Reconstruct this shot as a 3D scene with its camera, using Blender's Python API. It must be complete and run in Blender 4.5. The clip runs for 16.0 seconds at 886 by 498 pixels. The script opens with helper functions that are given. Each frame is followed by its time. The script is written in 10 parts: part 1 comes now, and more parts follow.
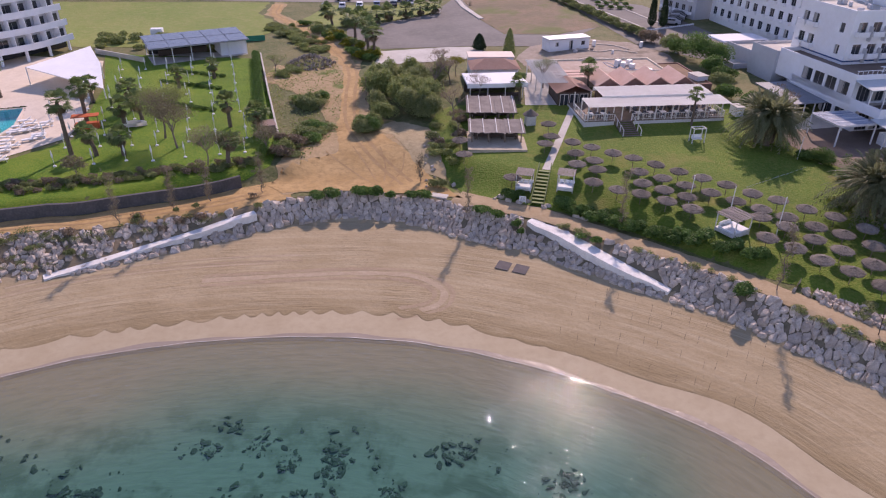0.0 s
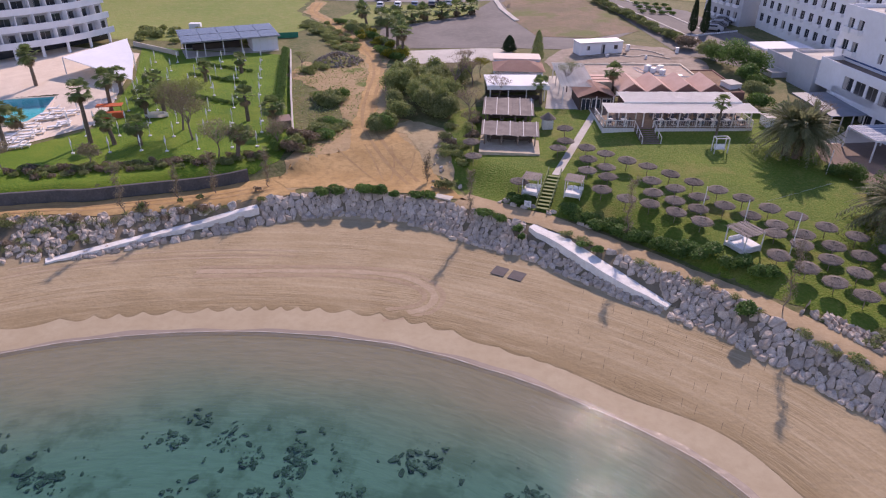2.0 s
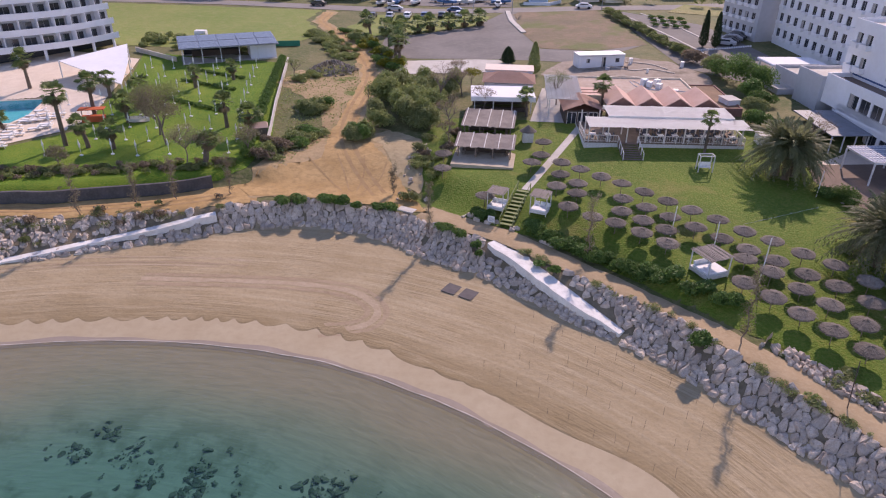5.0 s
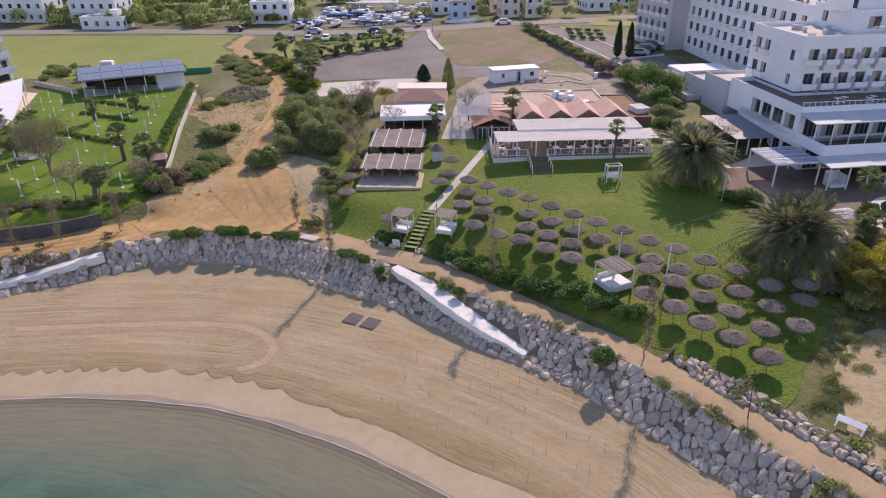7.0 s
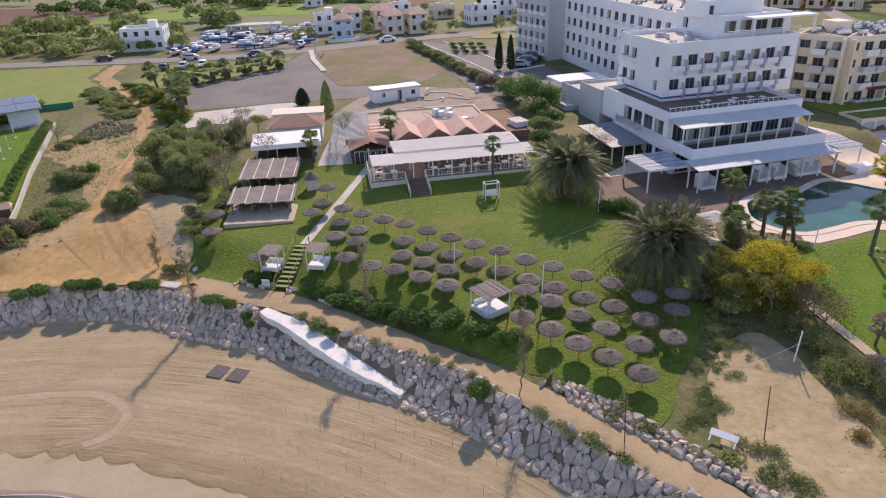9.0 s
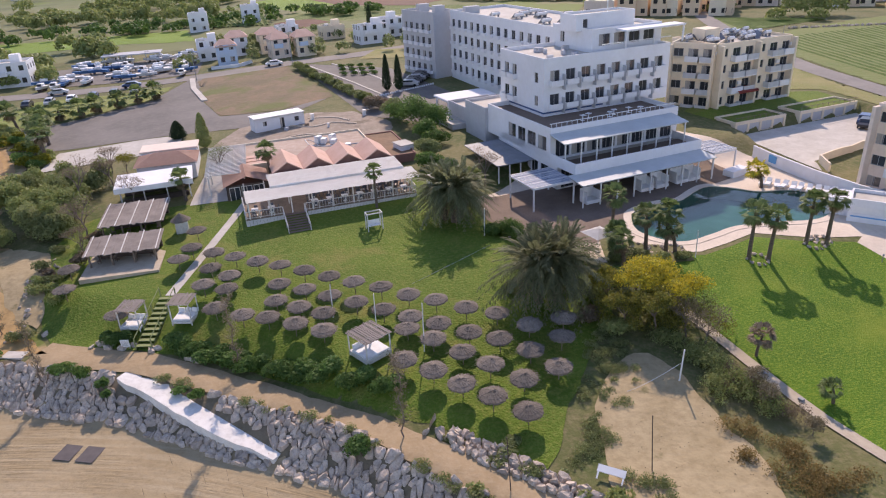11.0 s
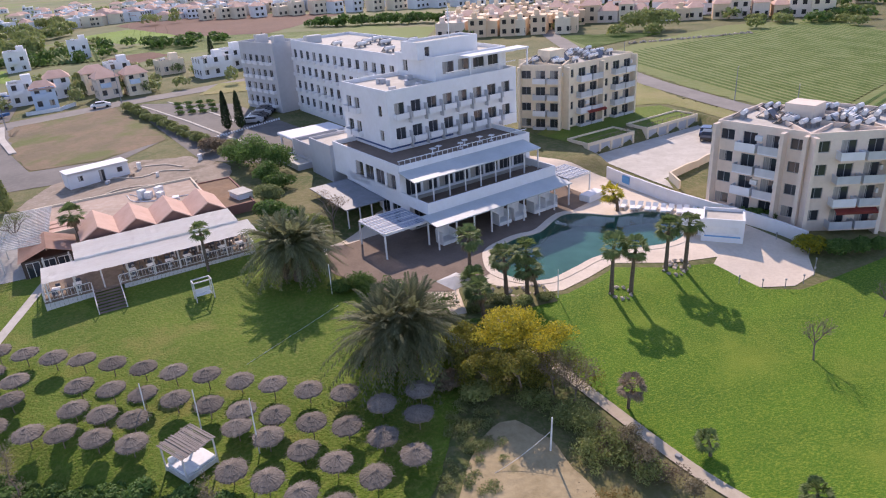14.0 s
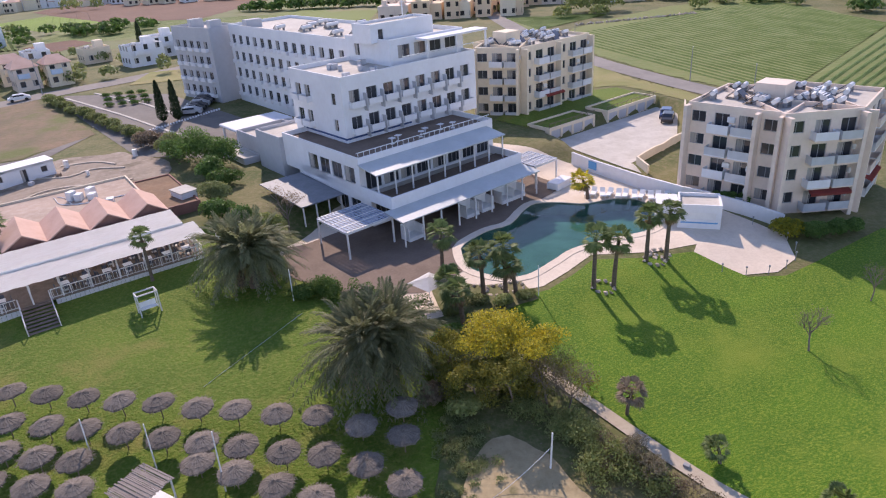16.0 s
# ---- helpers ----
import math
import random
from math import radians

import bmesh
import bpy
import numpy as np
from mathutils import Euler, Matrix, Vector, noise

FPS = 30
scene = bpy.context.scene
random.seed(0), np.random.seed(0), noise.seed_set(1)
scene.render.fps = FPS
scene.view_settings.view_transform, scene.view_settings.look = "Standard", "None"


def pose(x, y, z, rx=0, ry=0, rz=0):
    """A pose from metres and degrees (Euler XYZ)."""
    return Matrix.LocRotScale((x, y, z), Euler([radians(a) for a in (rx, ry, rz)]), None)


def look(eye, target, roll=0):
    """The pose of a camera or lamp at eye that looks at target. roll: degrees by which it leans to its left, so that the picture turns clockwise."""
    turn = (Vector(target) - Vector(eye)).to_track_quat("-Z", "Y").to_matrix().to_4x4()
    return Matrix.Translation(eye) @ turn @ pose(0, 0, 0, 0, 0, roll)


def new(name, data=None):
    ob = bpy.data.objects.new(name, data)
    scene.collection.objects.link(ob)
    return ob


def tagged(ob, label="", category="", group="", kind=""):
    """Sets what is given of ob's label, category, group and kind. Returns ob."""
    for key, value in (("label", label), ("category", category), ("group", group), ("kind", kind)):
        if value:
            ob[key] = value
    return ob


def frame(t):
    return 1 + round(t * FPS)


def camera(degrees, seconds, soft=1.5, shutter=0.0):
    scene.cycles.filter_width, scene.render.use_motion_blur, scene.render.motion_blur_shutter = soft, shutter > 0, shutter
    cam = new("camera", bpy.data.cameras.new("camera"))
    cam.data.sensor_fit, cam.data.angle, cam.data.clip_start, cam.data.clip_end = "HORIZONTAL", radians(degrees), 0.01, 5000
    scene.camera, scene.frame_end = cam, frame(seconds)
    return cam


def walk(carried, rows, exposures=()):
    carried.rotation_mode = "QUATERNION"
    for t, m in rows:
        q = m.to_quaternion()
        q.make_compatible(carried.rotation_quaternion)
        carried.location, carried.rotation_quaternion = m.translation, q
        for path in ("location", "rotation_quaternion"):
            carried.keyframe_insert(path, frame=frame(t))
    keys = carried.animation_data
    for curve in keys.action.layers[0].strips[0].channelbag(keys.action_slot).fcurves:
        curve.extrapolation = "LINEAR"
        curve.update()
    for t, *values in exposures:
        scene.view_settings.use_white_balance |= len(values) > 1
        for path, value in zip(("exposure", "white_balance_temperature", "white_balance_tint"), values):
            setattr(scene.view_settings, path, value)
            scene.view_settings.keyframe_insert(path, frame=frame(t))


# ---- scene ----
cam = camera(67.0, 16.0, 1.15)
PATH = [
    (0, (-0.291, -2.915, 37.974), (-0.551, 14.434, 28.026), 0.53),
    (0.5, (1.040, -2.619, 37.797), (0.411, 14.731, 27.868), 0.68),
    (1, (2.327, -2.262, 37.620), (1.317, 15.086, 27.721), 0.82),
    (1.5, (3.820, -1.822, 37.406), (2.411, 15.494, 27.498), 0.87),
    (2, (5.258, -1.292, 37.225), (3.538, 16.010, 27.341), 0.81),
    (2.5, (6.634, -0.784, 37.080), (4.535, 16.496, 27.233), 0.85),
    (3, (7.939, -0.269, 36.936), (5.429, 16.959, 27.093), 1.00),
    (3.5, (9.290, 0.411, 36.724), (6.381, 17.576, 26.880), 1.05),
    (6, (16.143, 4.322, 35.633), (13.582, 21.844, 26.338), 0.10),
    (6.5, (17.256, 5.196, 35.445), (15.205, 22.839, 26.252), -0.16),
    (7, (18.415, 5.968, 35.375), (16.885, 23.723, 26.298), -0.52),
    (7.5, (19.683, 6.899, 35.319), (18.693, 24.740, 26.335), -0.89),
    (8, (20.779, 7.781, 35.386), (20.409, 25.679, 26.469), -1.26),
    (8.5, (21.876, 8.706, 35.362), (22.116, 26.644, 26.520), -1.53),
    (9, (22.855, 9.591, 35.470), (23.725, 27.545, 26.700), -1.80),
    (9.5, (23.886, 10.492, 35.577), (25.396, 28.427, 26.855), -2.07),
    (10, (24.969, 11.324, 35.549), (27.100, 29.239, 26.916), -2.44),
    (12.5, (30.784, 16.088, 35.509), (35.615, 33.649, 27.245), -3.73),
    (13, (31.728, 17.253, 35.481), (37.136, 34.673, 27.278), -3.89),
    (13.5, (32.436, 18.426, 35.470), (38.384, 35.695, 27.321), -3.95),
    (14, (33.001, 19.727, 35.483), (39.631, 36.760, 27.364), -4.02),
    (14.5, (33.346, 20.891, 35.307), (40.654, 37.680, 27.262), -4.20),
    (15, (33.393, 22.271, 35.048), (41.416, 38.738, 27.019), -4.27),
    (15.5, (33.159, 23.742, 34.877), (41.301, 39.997, 26.541), -4.20),
    (16, (32.706, 25.080, 34.704), (40.733, 41.253, 26.101), -4.00),
]
walk(cam, [(t, look(eye, target, roll)) for t, eye, target, roll in PATH], [(0, 0.36, 6750, 40), (4, 0.40, 6750, 39), (9, 0.48, 7050, 28), (12.5, 0.53, 6800, 28), (16, 0.57, 6650, 29)])

# ---- light ----
SUN_AZ, SUN_EL = radians(15.0), radians(36.5)
world = bpy.data.worlds.new("world")
scene.world = world
world.use_nodes = True
_wn = world.node_tree.nodes
_sky = _wn.new("ShaderNodeTexSky")
_sky.sky_type = "NISHITA"
_sky.sun_disc = False
_sky.sun_elevation, _sky.sun_rotation = SUN_EL, SUN_AZ
_sky.air_density, _sky.dust_density, _sky.ozone_density = 1.0, 0.15, 1.6
world.node_tree.links.new(_sky.outputs[0], _wn["Background"].inputs[0])
_wn["Background"].inputs[1].default_value = 0.15
_sd = bpy.data.lights.new("sun", "SUN")
_sd.energy, _sd.angle, _sd.color = 3.35, radians(0.6), (1.0, 0.895, 0.725)
sun = new("sun", _sd)
sun.matrix_world = look((0, 0, 100), (-math.sin(SUN_AZ) * math.cos(SUN_EL) * 100, -math.cos(SUN_AZ) * math.cos(SUN_EL) * 100, 100 - math.sin(SUN_EL) * 100))


# ---- materials ----
def material(name, rough=0.9, metal=0.0, spec=0.3):
    m = bpy.data.materials.new(name)
    m.use_nodes = True
    b = m.node_tree.nodes["Principled BSDF"]
    b.inputs["Roughness"].default_value = rough
    b.inputs["Metallic"].default_value = metal
    b.inputs["Specular IOR Level"].default_value = spec
    return m, m.node_tree.nodes, m.node_tree.links, b


def rgb(c):
    return (*c, 1.0)


def mixed(n, l, fac, a, b):
    x = n.new("ShaderNodeMix")
    x.data_type = "RGBA"
    if isinstance(fac, (int, float)):
        x.inputs[0].default_value = fac
    else:
        l.new(fac, x.inputs[0])
    for i, v in ((6, a), (7, b)):
        if isinstance(v, tuple):
            x.inputs[i].default_value = rgb(v)
        else:
            l.new(v, x.inputs[i])
    return x.outputs[2]


def noise_fac(n, l, scale, lo, hi, detail=4.0, stretch=None, rough=0.6, rot=0.0):
    t = n.new("ShaderNodeTexCoord")
    v = t.outputs["Object"]
    if stretch or rot:
        mp = n.new("ShaderNodeMapping")
        mp.inputs["Scale"].default_value = stretch or (1, 1, 1)
        mp.inputs["Rotation"].default_value = (0, 0, rot)
        l.new(v, mp.inputs[0])
        v = mp.outputs[0]
    x = n.new("ShaderNodeTexNoise")
    x.inputs["Scale"].default_value, x.inputs["Detail"].default_value, x.inputs["Roughness"].default_value = scale, detail, rough
    l.new(v, x.inputs["Vector"])
    r = n.new("ShaderNodeMapRange")
    r.inputs[1].default_value, r.inputs[2].default_value = lo, hi
    l.new(x.outputs[0], r.inputs[0])
    return r.outputs[0]


def surface(name, a, b, scale=0.5, c=None, fine=6.0, grain=0.25, rough=0.9, bump=0.0, bump_scale=8.0, stretch=None, rot=0.0, lo=0.35, hi=0.65, metal=0.0, spec=0.3, vary=0.0, cover=None):
    """Two colours in large patches, a third in fine grain; bump in metres."""
    m, n, l, bs = material(name, rough, metal, spec)
    col = mixed(n, l, noise_fac(n, l, scale, lo, hi, 5, stretch, 0.6, rot), a, b)
    if c is not None:
        f = noise_fac(n, l, fine, 0.45, 0.7, 4, stretch, 0.7, rot)
        g = n.new("ShaderNodeMath")
        g.operation = "MULTIPLY"
        g.inputs[1].default_value = grain
        l.new(f, g.inputs[0])
        col = mixed(n, l, g.outputs[0], col, c)
    if cover is not None:
        colr, sc, lo2, hi2 = cover
        col = mixed(n, l, noise_fac(n, l, sc, lo2, hi2, 6), col, colr)
    if vary:
        oi = n.new("ShaderNodeObjectInfo")
        h = n.new("ShaderNodeHueSaturation")
        r = n.new("ShaderNodeMapRange")
        r.inputs[3].default_value, r.inputs[4].default_value = 1 - vary, 1 + vary
        l.new(oi.outputs["Random"], r.inputs[0])
        l.new(r.outputs[0], h.inputs["Value"])
        l.new(col, h.inputs["Color"])
        col = h.outputs[0]
    l.new(col, bs.inputs["Base Color"])
    if bump:
        t = n.new("ShaderNodeTexCoord")
        x = n.new("ShaderNodeTexNoise")
        x.inputs["Scale"].default_value, x.inputs["Detail"].default_value = bump_scale, 5
        if stretch:
            mp = n.new("ShaderNodeMapping")
            mp.inputs["Scale"].default_value = stretch
            mp.inputs["Rotation"].default_value = (0, 0, rot)
            l.new(t.outputs["Object"], mp.inputs[0])
            l.new(mp.outputs[0], x.inputs["Vector"])
        else:
            l.new(t.outputs["Object"], x.inputs["Vector"])
        bp = n.new("ShaderNodeBump")
        bp.inputs["Distance"].default_value = bump
        l.new(x.outputs[0], bp.inputs["Height"])
        l.new(bp.outputs[0], bs.inputs["Normal"])
    return m


def leafy(name, a, b, vary=0.15, rough=0.6):
    """Foliage: colour by leaf island and by plant, a little light coming through."""
    m, n, l, bs = material(name, rough, 0, 0.25)
    g = n.new("ShaderNodeNewGeometry")
    col = mixed(n, l, g.outputs["Random Per Island"], a, b)
    oi = n.new("ShaderNodeObjectInfo")
    h = n.new("ShaderNodeHueSaturation")
    r = n.new("ShaderNodeMapRange")
    r.inputs[3].default_value, r.inputs[4].default_value = 1 - vary, 1 + vary
    l.new(oi.outputs["Random"], r.inputs[0])
    l.new(r.outputs[0], h.inputs["Value"])
    l.new(col, h.inputs["Color"])
    l.new(h.outputs[0], bs.inputs["Base Color"])
    tr = n.new("ShaderNodeBsdfTranslucent")
    l.new(h.outputs[0], tr.inputs[0])
    ad = n.new("ShaderNodeMixShader")
    ad.inputs[0].default_value = 0.4
    l.new(bs.outputs[0], ad.inputs[1])
    l.new(tr.outputs[0], ad.inputs[2])
    l.new(ad.outputs[0], n["Material Output"].inputs[0])
    return m


def boulder(name, a, b, dirt):
    """Weathered limestone: each stone its own tone, blotched and pitted."""
    m, n, l, bs = material(name, 0.95)
    g = n.new("ShaderNodeNewGeometry")
    oi = n.new("ShaderNodeObjectInfo")
    ad = n.new("ShaderNodeMath")
    ad.operation = "ADD"
    l.new(g.outputs["Random Per Island"], ad.inputs[0])
    l.new(oi.outputs["Random"], ad.inputs[1])
    fr = n.new("ShaderNodeMath")
    fr.operation = "FRACT"
    l.new(ad.outputs[0], fr.inputs[0])
    col = mixed(n, l, fr.outputs[0], a, b)
    col = mixed(n, l, times(n, l, noise_fac(n, l, 1.6, 0.42, 0.7, 6), 0.6), col, dirt)
    col = mixed(n, l, times(n, l, noise_fac(n, l, 9.0, 0.5, 0.7, 4), 0.5), col, dirt)
    l.new(col, bs.inputs["Base Color"])
    tc = n.new("ShaderNodeTexCoord")
    x = n.new("ShaderNodeTexNoise")
    x.inputs["Scale"].default_value, x.inputs["Detail"].default_value = 3.0, 6
    l.new(tc.outputs["Object"], x.inputs["Vector"])
    bp = n.new("ShaderNodeBump")
    bp.inputs["Distance"].default_value = 0.14
    l.new(x.outputs[0], bp.inputs["Height"])
    l.new(bp.outputs[0], bs.inputs["Normal"])
    return m


def shore_coord(n, l, scale):
    at = n.new("ShaderNodeAttribute")
    at.attribute_name = "shore"
    mp = n.new("ShaderNodeMapping")
    mp.inputs["Scale"].default_value = scale
    l.new(at.outputs["Vector"], mp.inputs[0])
    return mp.outputs[0], at


def ramp_noise(n, l, vec, scale, lo, hi, detail=4.0, warp=0.0):
    x = n.new("ShaderNodeTexNoise")
    x.inputs["Scale"].default_value, x.inputs["Detail"].default_value, x.inputs["Roughness"].default_value = scale, detail, 0.62
    x.inputs["Distortion"].default_value = warp
    l.new(vec, x.inputs["Vector"])
    r = n.new("ShaderNodeMapRange")
    r.inputs[1].default_value, r.inputs[2].default_value = lo, hi
    l.new(x.outputs[0], r.inputs[0])
    return r.outputs[0], x.outputs[0]


def times(n, l, a, b):
    m = n.new("ShaderNodeMath")
    m.operation = "MULTIPLY"
    l.new(a, m.inputs[0])
    if isinstance(b, (int, float)):
        m.inputs[1].default_value = b
    else:
        l.new(b, m.inputs[1])
    return m.outputs[0]


def shore_sand(name, a, b, pale, damp):
    """Raked beach sand: streaks along the shore, blotches, and a damp strip over the berm."""
    m, n, l, bs = material(name, 0.95)
    col = mixed(n, l, noise_fac(n, l, 0.22, 0.38, 0.62, 5), a, b)
    v, at = shore_coord(n, l, (0.10, 1.5, 1))
    wide, _ = ramp_noise(n, l, v, 1.0, 0.47, 0.66, 5, 0.4)
    col = mixed(n, l, times(n, l, wide, 0.75), col, pale)
    v2, _ = shore_coord(n, l, (0.16, 3.4, 1))
    thin, h2 = ramp_noise(n, l, v2, 1.3, 0.50, 0.66, 4, 0.3)
    gone = noise_fac(n, l, 0.13, 0.42, 0.6, 3)
    col = mixed(n, l, times(n, l, times(n, l, thin, gone), 0.7), col, damp)
    sp = n.new("ShaderNodeSeparateXYZ")
    l.new(at.outputs["Vector"], sp.inputs[0])
    near = n.new("ShaderNodeMapRange")
    near.interpolation_type = "SMOOTHSTEP"
    near.inputs[1].default_value, near.inputs[2].default_value, near.inputs[3].default_value, near.inputs[4].default_value = 3.2, 8.0, 1.0, 0.0
    l.new(sp.outputs[1], near.inputs[0])
    v3, _ = shore_coord(n, l, (0.2, 0.9, 1))
    blot, _ = ramp_noise(n, l, v3, 1.0, 0.28, 0.54, 6, 0.6)
    col = mixed(n, l, times(n, l, times(n, l, near.outputs[0], blot), 0.85), col, damp)
    fine = noise_fac(n, l, 3.0, 0.5, 0.72, 4)
    col = mixed(n, l, times(n, l, fine, 0.35), col, damp)
    l.new(col, bs.inputs["Base Color"])
    tc = n.new("ShaderNodeTexCoord")
    lump = n.new("ShaderNodeTexNoise")
    lump.inputs["Scale"].default_value, lump.inputs["Detail"].default_value = 2.0, 5
    l.new(tc.outputs["Object"], lump.inputs["Vector"])
    ad = n.new("ShaderNodeMath")
    ad.operation = "ADD"
    l.new(times(n, l, times(n, l, h2, gone), 1.0), ad.inputs[0])
    l.new(times(n, l, lump.outputs[0], 0.8), ad.inputs[1])
    bp = n.new("ShaderNodeBump")
    bp.inputs["Distance"].default_value = 0.10
    l.new(ad.outputs[0], bp.inputs["Height"])
    l.new(bp.outputs[0], bs.inputs["Normal"])
    return m


def seabed(name, shore, far, weed):
    """Sandy seabed with weedy patches further out; light rippling through the water is coloured in along the shore."""
    m, n, l, bs = material(name, 0.95)
    v, at = shore_coord(n, l, (0.6, 3.0, 1))
    sp = n.new("ShaderNodeSeparateXYZ")
    l.new(at.outputs["Vector"], sp.inputs[0])
    out = n.new("ShaderNodeMapRange")
    out.interpolation_type = "SMOOTHSTEP"
    out.inputs[1].default_value, out.inputs[2].default_value = -3.0, -13.0
    l.new(sp.outputs[1], out.inputs[0])
    col = mixed(n, l, out.outputs[0], shore, far)
    wave_light, h = ramp_noise(n, l, v, 0.7, 0.44, 0.64, 3, 0.5)
    # darker streaks imitate the play of light through surface ripples
    col = mixed(n, l, times(n, l, wave_light, 0.22), col, weed)
    patch = noise_fac(n, l, 0.3, 0.49, 0.6, 7)
    col = mixed(n, l, times(n, l, times(n, l, patch, out.outputs[0]), 0.75), col, weed)
    l.new(col, bs.inputs["Base Color"])
    bp = n.new("ShaderNodeBump")
    bp.inputs["Distance"].default_value = 0.04
    l.new(h, bp.inputs["Height"])
    l.new(bp.outputs[0], bs.inputs["Normal"])
    return m


M_SCRUB = surface("scrub_ground", (0.16, 0.15, 0.06), (0.07, 0.10, 0.025), 0.12, (0.28, 0.22, 0.13), 1.6, 0.5, bump=0.1, bump_scale=2.5)
M_SAND = shore_sand("beach_sand", (0.375, 0.296, 0.182), (0.325, 0.252, 0.148), (0.425, 0.346, 0.228), (0.240, 0.179, 0.096))
M_WETSAND = surface("wet_smooth_sand", (0.415, 0.342, 0.228), (0.375, 0.300, 0.192), 0.25, (0.31, 0.24, 0.15), 1.2, 0.4, rough=0.75, bump=0.02, bump_scale=1.2)
M_SOAKED = surface("soaked_sand", (0.30, 0.24, 0.175), (0.34, 0.27, 0.20), 0.4, rough=0.22, spec=0.6, bump=0.02, bump_scale=2.5)
M_SEABED = seabed("seabed_sand", (0.40, 0.34, 0.25), (0.41, 0.37, 0.29), (0.20, 0.19, 0.135))
M_LAWN = surface("lawn_grass", (0.105, 0.175, 0.014), (0.075, 0.135, 0.010), 0.16, (0.20, 0.225, 0.045), 3.0, 0.8, bump=0.16, bump_scale=5, cover=((0.225, 0.205, 0.055), 0.2, 0.55, 0.76))
M_LAWN2 = surface("hotel_lawn_grass", (0.085, 0.195, 0.008), (0.060, 0.150, 0.007), 0.10, (0.25, 0.31, 0.03), 4.0, 0.9, bump=0.12, bump_scale=8, stretch=(1, 1.8, 1), rot=0.45, cover=((0.19, 0.255, 0.025), 0.13, 0.50, 0.72))
M_DIRT = surface("dirt_road", (0.49, 0.325, 0.145), (0.39, 0.245, 0.098), 0.25, (0.27, 0.175, 0.08), 1.4, 0.7, bump=0.08, bump_scale=1.2)
M_PATH = surface("sandy_path", (0.40, 0.295, 0.175), (0.33, 0.24, 0.135), 0.5, (0.46, 0.37, 0.25), 3, 0.4, bump=0.04, bump_scale=3)
M_PATCH = surface("bare_sandy_soil", (0.42, 0.335, 0.20), (0.35, 0.275, 0.155), 0.35, (0.20, 0.15, 0.08), 1.4, 0.35, bump=0.06, bump_scale=2.5, cover=((0.12, 0.12, 0.045), 0.5, 0.64, 0.78))
M_GARDENPATH = surface("sandy_concrete_path", (0.52, 0.45, 0.35), (0.44, 0.37, 0.28), 0.6, (0.34, 0.28, 0.2), 2.5, 0.4, bump=0.02)
M_ASPHALT = surface("worn_asphalt", (0.20, 0.185, 0.17), (0.15, 0.14, 0.13), 0.12, (0.26, 0.24, 0.21), 1.0, 0.4, bump=0.01)
M_CONCRETE = surface("pale_concrete", (0.58, 0.55, 0.50), (0.48, 0.45, 0.40), 0.35, (0.35, 0.32, 0.28), 2.0, 0.35, bump=0.015)
M_PAVING = surface("cream_paving", (0.72, 0.62, 0.51), (0.65, 0.55, 0.445), 0.5, (0.45, 0.37, 0.30), 3, 0.3, bump=0.006)
M_TERRACE = surface("brown_tile_paving", (0.20, 0.148, 0.116), (0.16, 0.118, 0.092), 0.6, (0.26, 0.20, 0.16), 4, 0.4, bump=0.006)
M_BROWN = surface("brown_vacant_lot", (0.24, 0.165, 0.105), (0.16, 0.125, 0.075), 0.12, (0.12, 0.12, 0.045), 0.7, 0.6, bump=0.1, bump_scale=1.5, cover=((0.125, 0.14, 0.04), 0.10, 0.50, 0.62))
M_ROAD = surface("road_asphalt", (0.26, 0.24, 0.22), (0.21, 0.195, 0.18), 0.15, (0.30, 0.28, 0.25), 1.0, 0.4)
M_MEADOW = surface("meadow_grass", (0.155, 0.215, 0.04), (0.21, 0.24, 0.06), 0.06, (0.300, 0.263, 0.112), 0.7, 0.5, bump=0.15, bump_scale=1.5)
M_CROP = surface("crop_field", (0.17, 0.205, 0.06), (0.13, 0.18, 0.045), 0.05, (0.230, 0.203, 0.095), 0.9, 0.5, bump=0.2, bump_scale=0.8)
M_BRIGHT = surface("bright_young_crop", (0.17, 0.27, 0.03), (0.13, 0.22, 0.025), 0.05, (0.2, 0.25, 0.06), 0.8, 0.4, bump=0.1)
M_ORCHARD = surface("green_orchard_rows", (0.09, 0.13, 0.035), (0.15, 0.17, 0.06), 0.05, (0.24, 0.20, 0.11), 0.25, 0.6)
M_FARM = surface("far_farmland", (0.12, 0.155, 0.05), (0.22, 0.20, 0.10), 0.008, (0.05, 0.075, 0.025), 0.03, 0.6, cover=((0.14, 0.19, 0.04), 0.012, 0.55, 0.6))
M_REDSOIL = surface("red_ploughed_soil", (0.125, 0.062, 0.042), (0.165, 0.083, 0.054), 0.05, (0.10, 0.052, 0.036), 0.5, 0.5, bump=0.2, bump_scale=0.6)
M_DRYGRASS = surface("dry_grass_verge", (0.29, 0.26, 0.105), (0.19, 0.215, 0.06), 0.10, (0.30, 0.23, 0.13), 0.8, 0.5, bump=0.1)
M_WHITE = surface("white_render_wall", (0.79, 0.80, 0.83), (0.73, 0.74, 0.77), 0.3, (0.64, 0.63, 0.61), 1.5, 0.25, rough=0.85)
M_GREYWALL = surface("grey_render_wall", (0.50, 0.51, 0.54), (0.46, 0.47, 0.50), 0.3, (0.40, 0.41, 0.43), 1.2, 0.25, rough=0.85)
M_CREAM = surface("cream_render_wall", (0.82, 0.71, 0.55), (0.76, 0.65, 0.50), 0.3, (0.58, 0.49, 0.37), 1.5, 0.3, rough=0.85)
M_PINK = surface("pinkish_beige_render", (0.80, 0.68, 0.58), (0.75, 0.62, 0.525), 0.3, (0.56, 0.45, 0.38), 1.5, 0.3, rough=0.85)
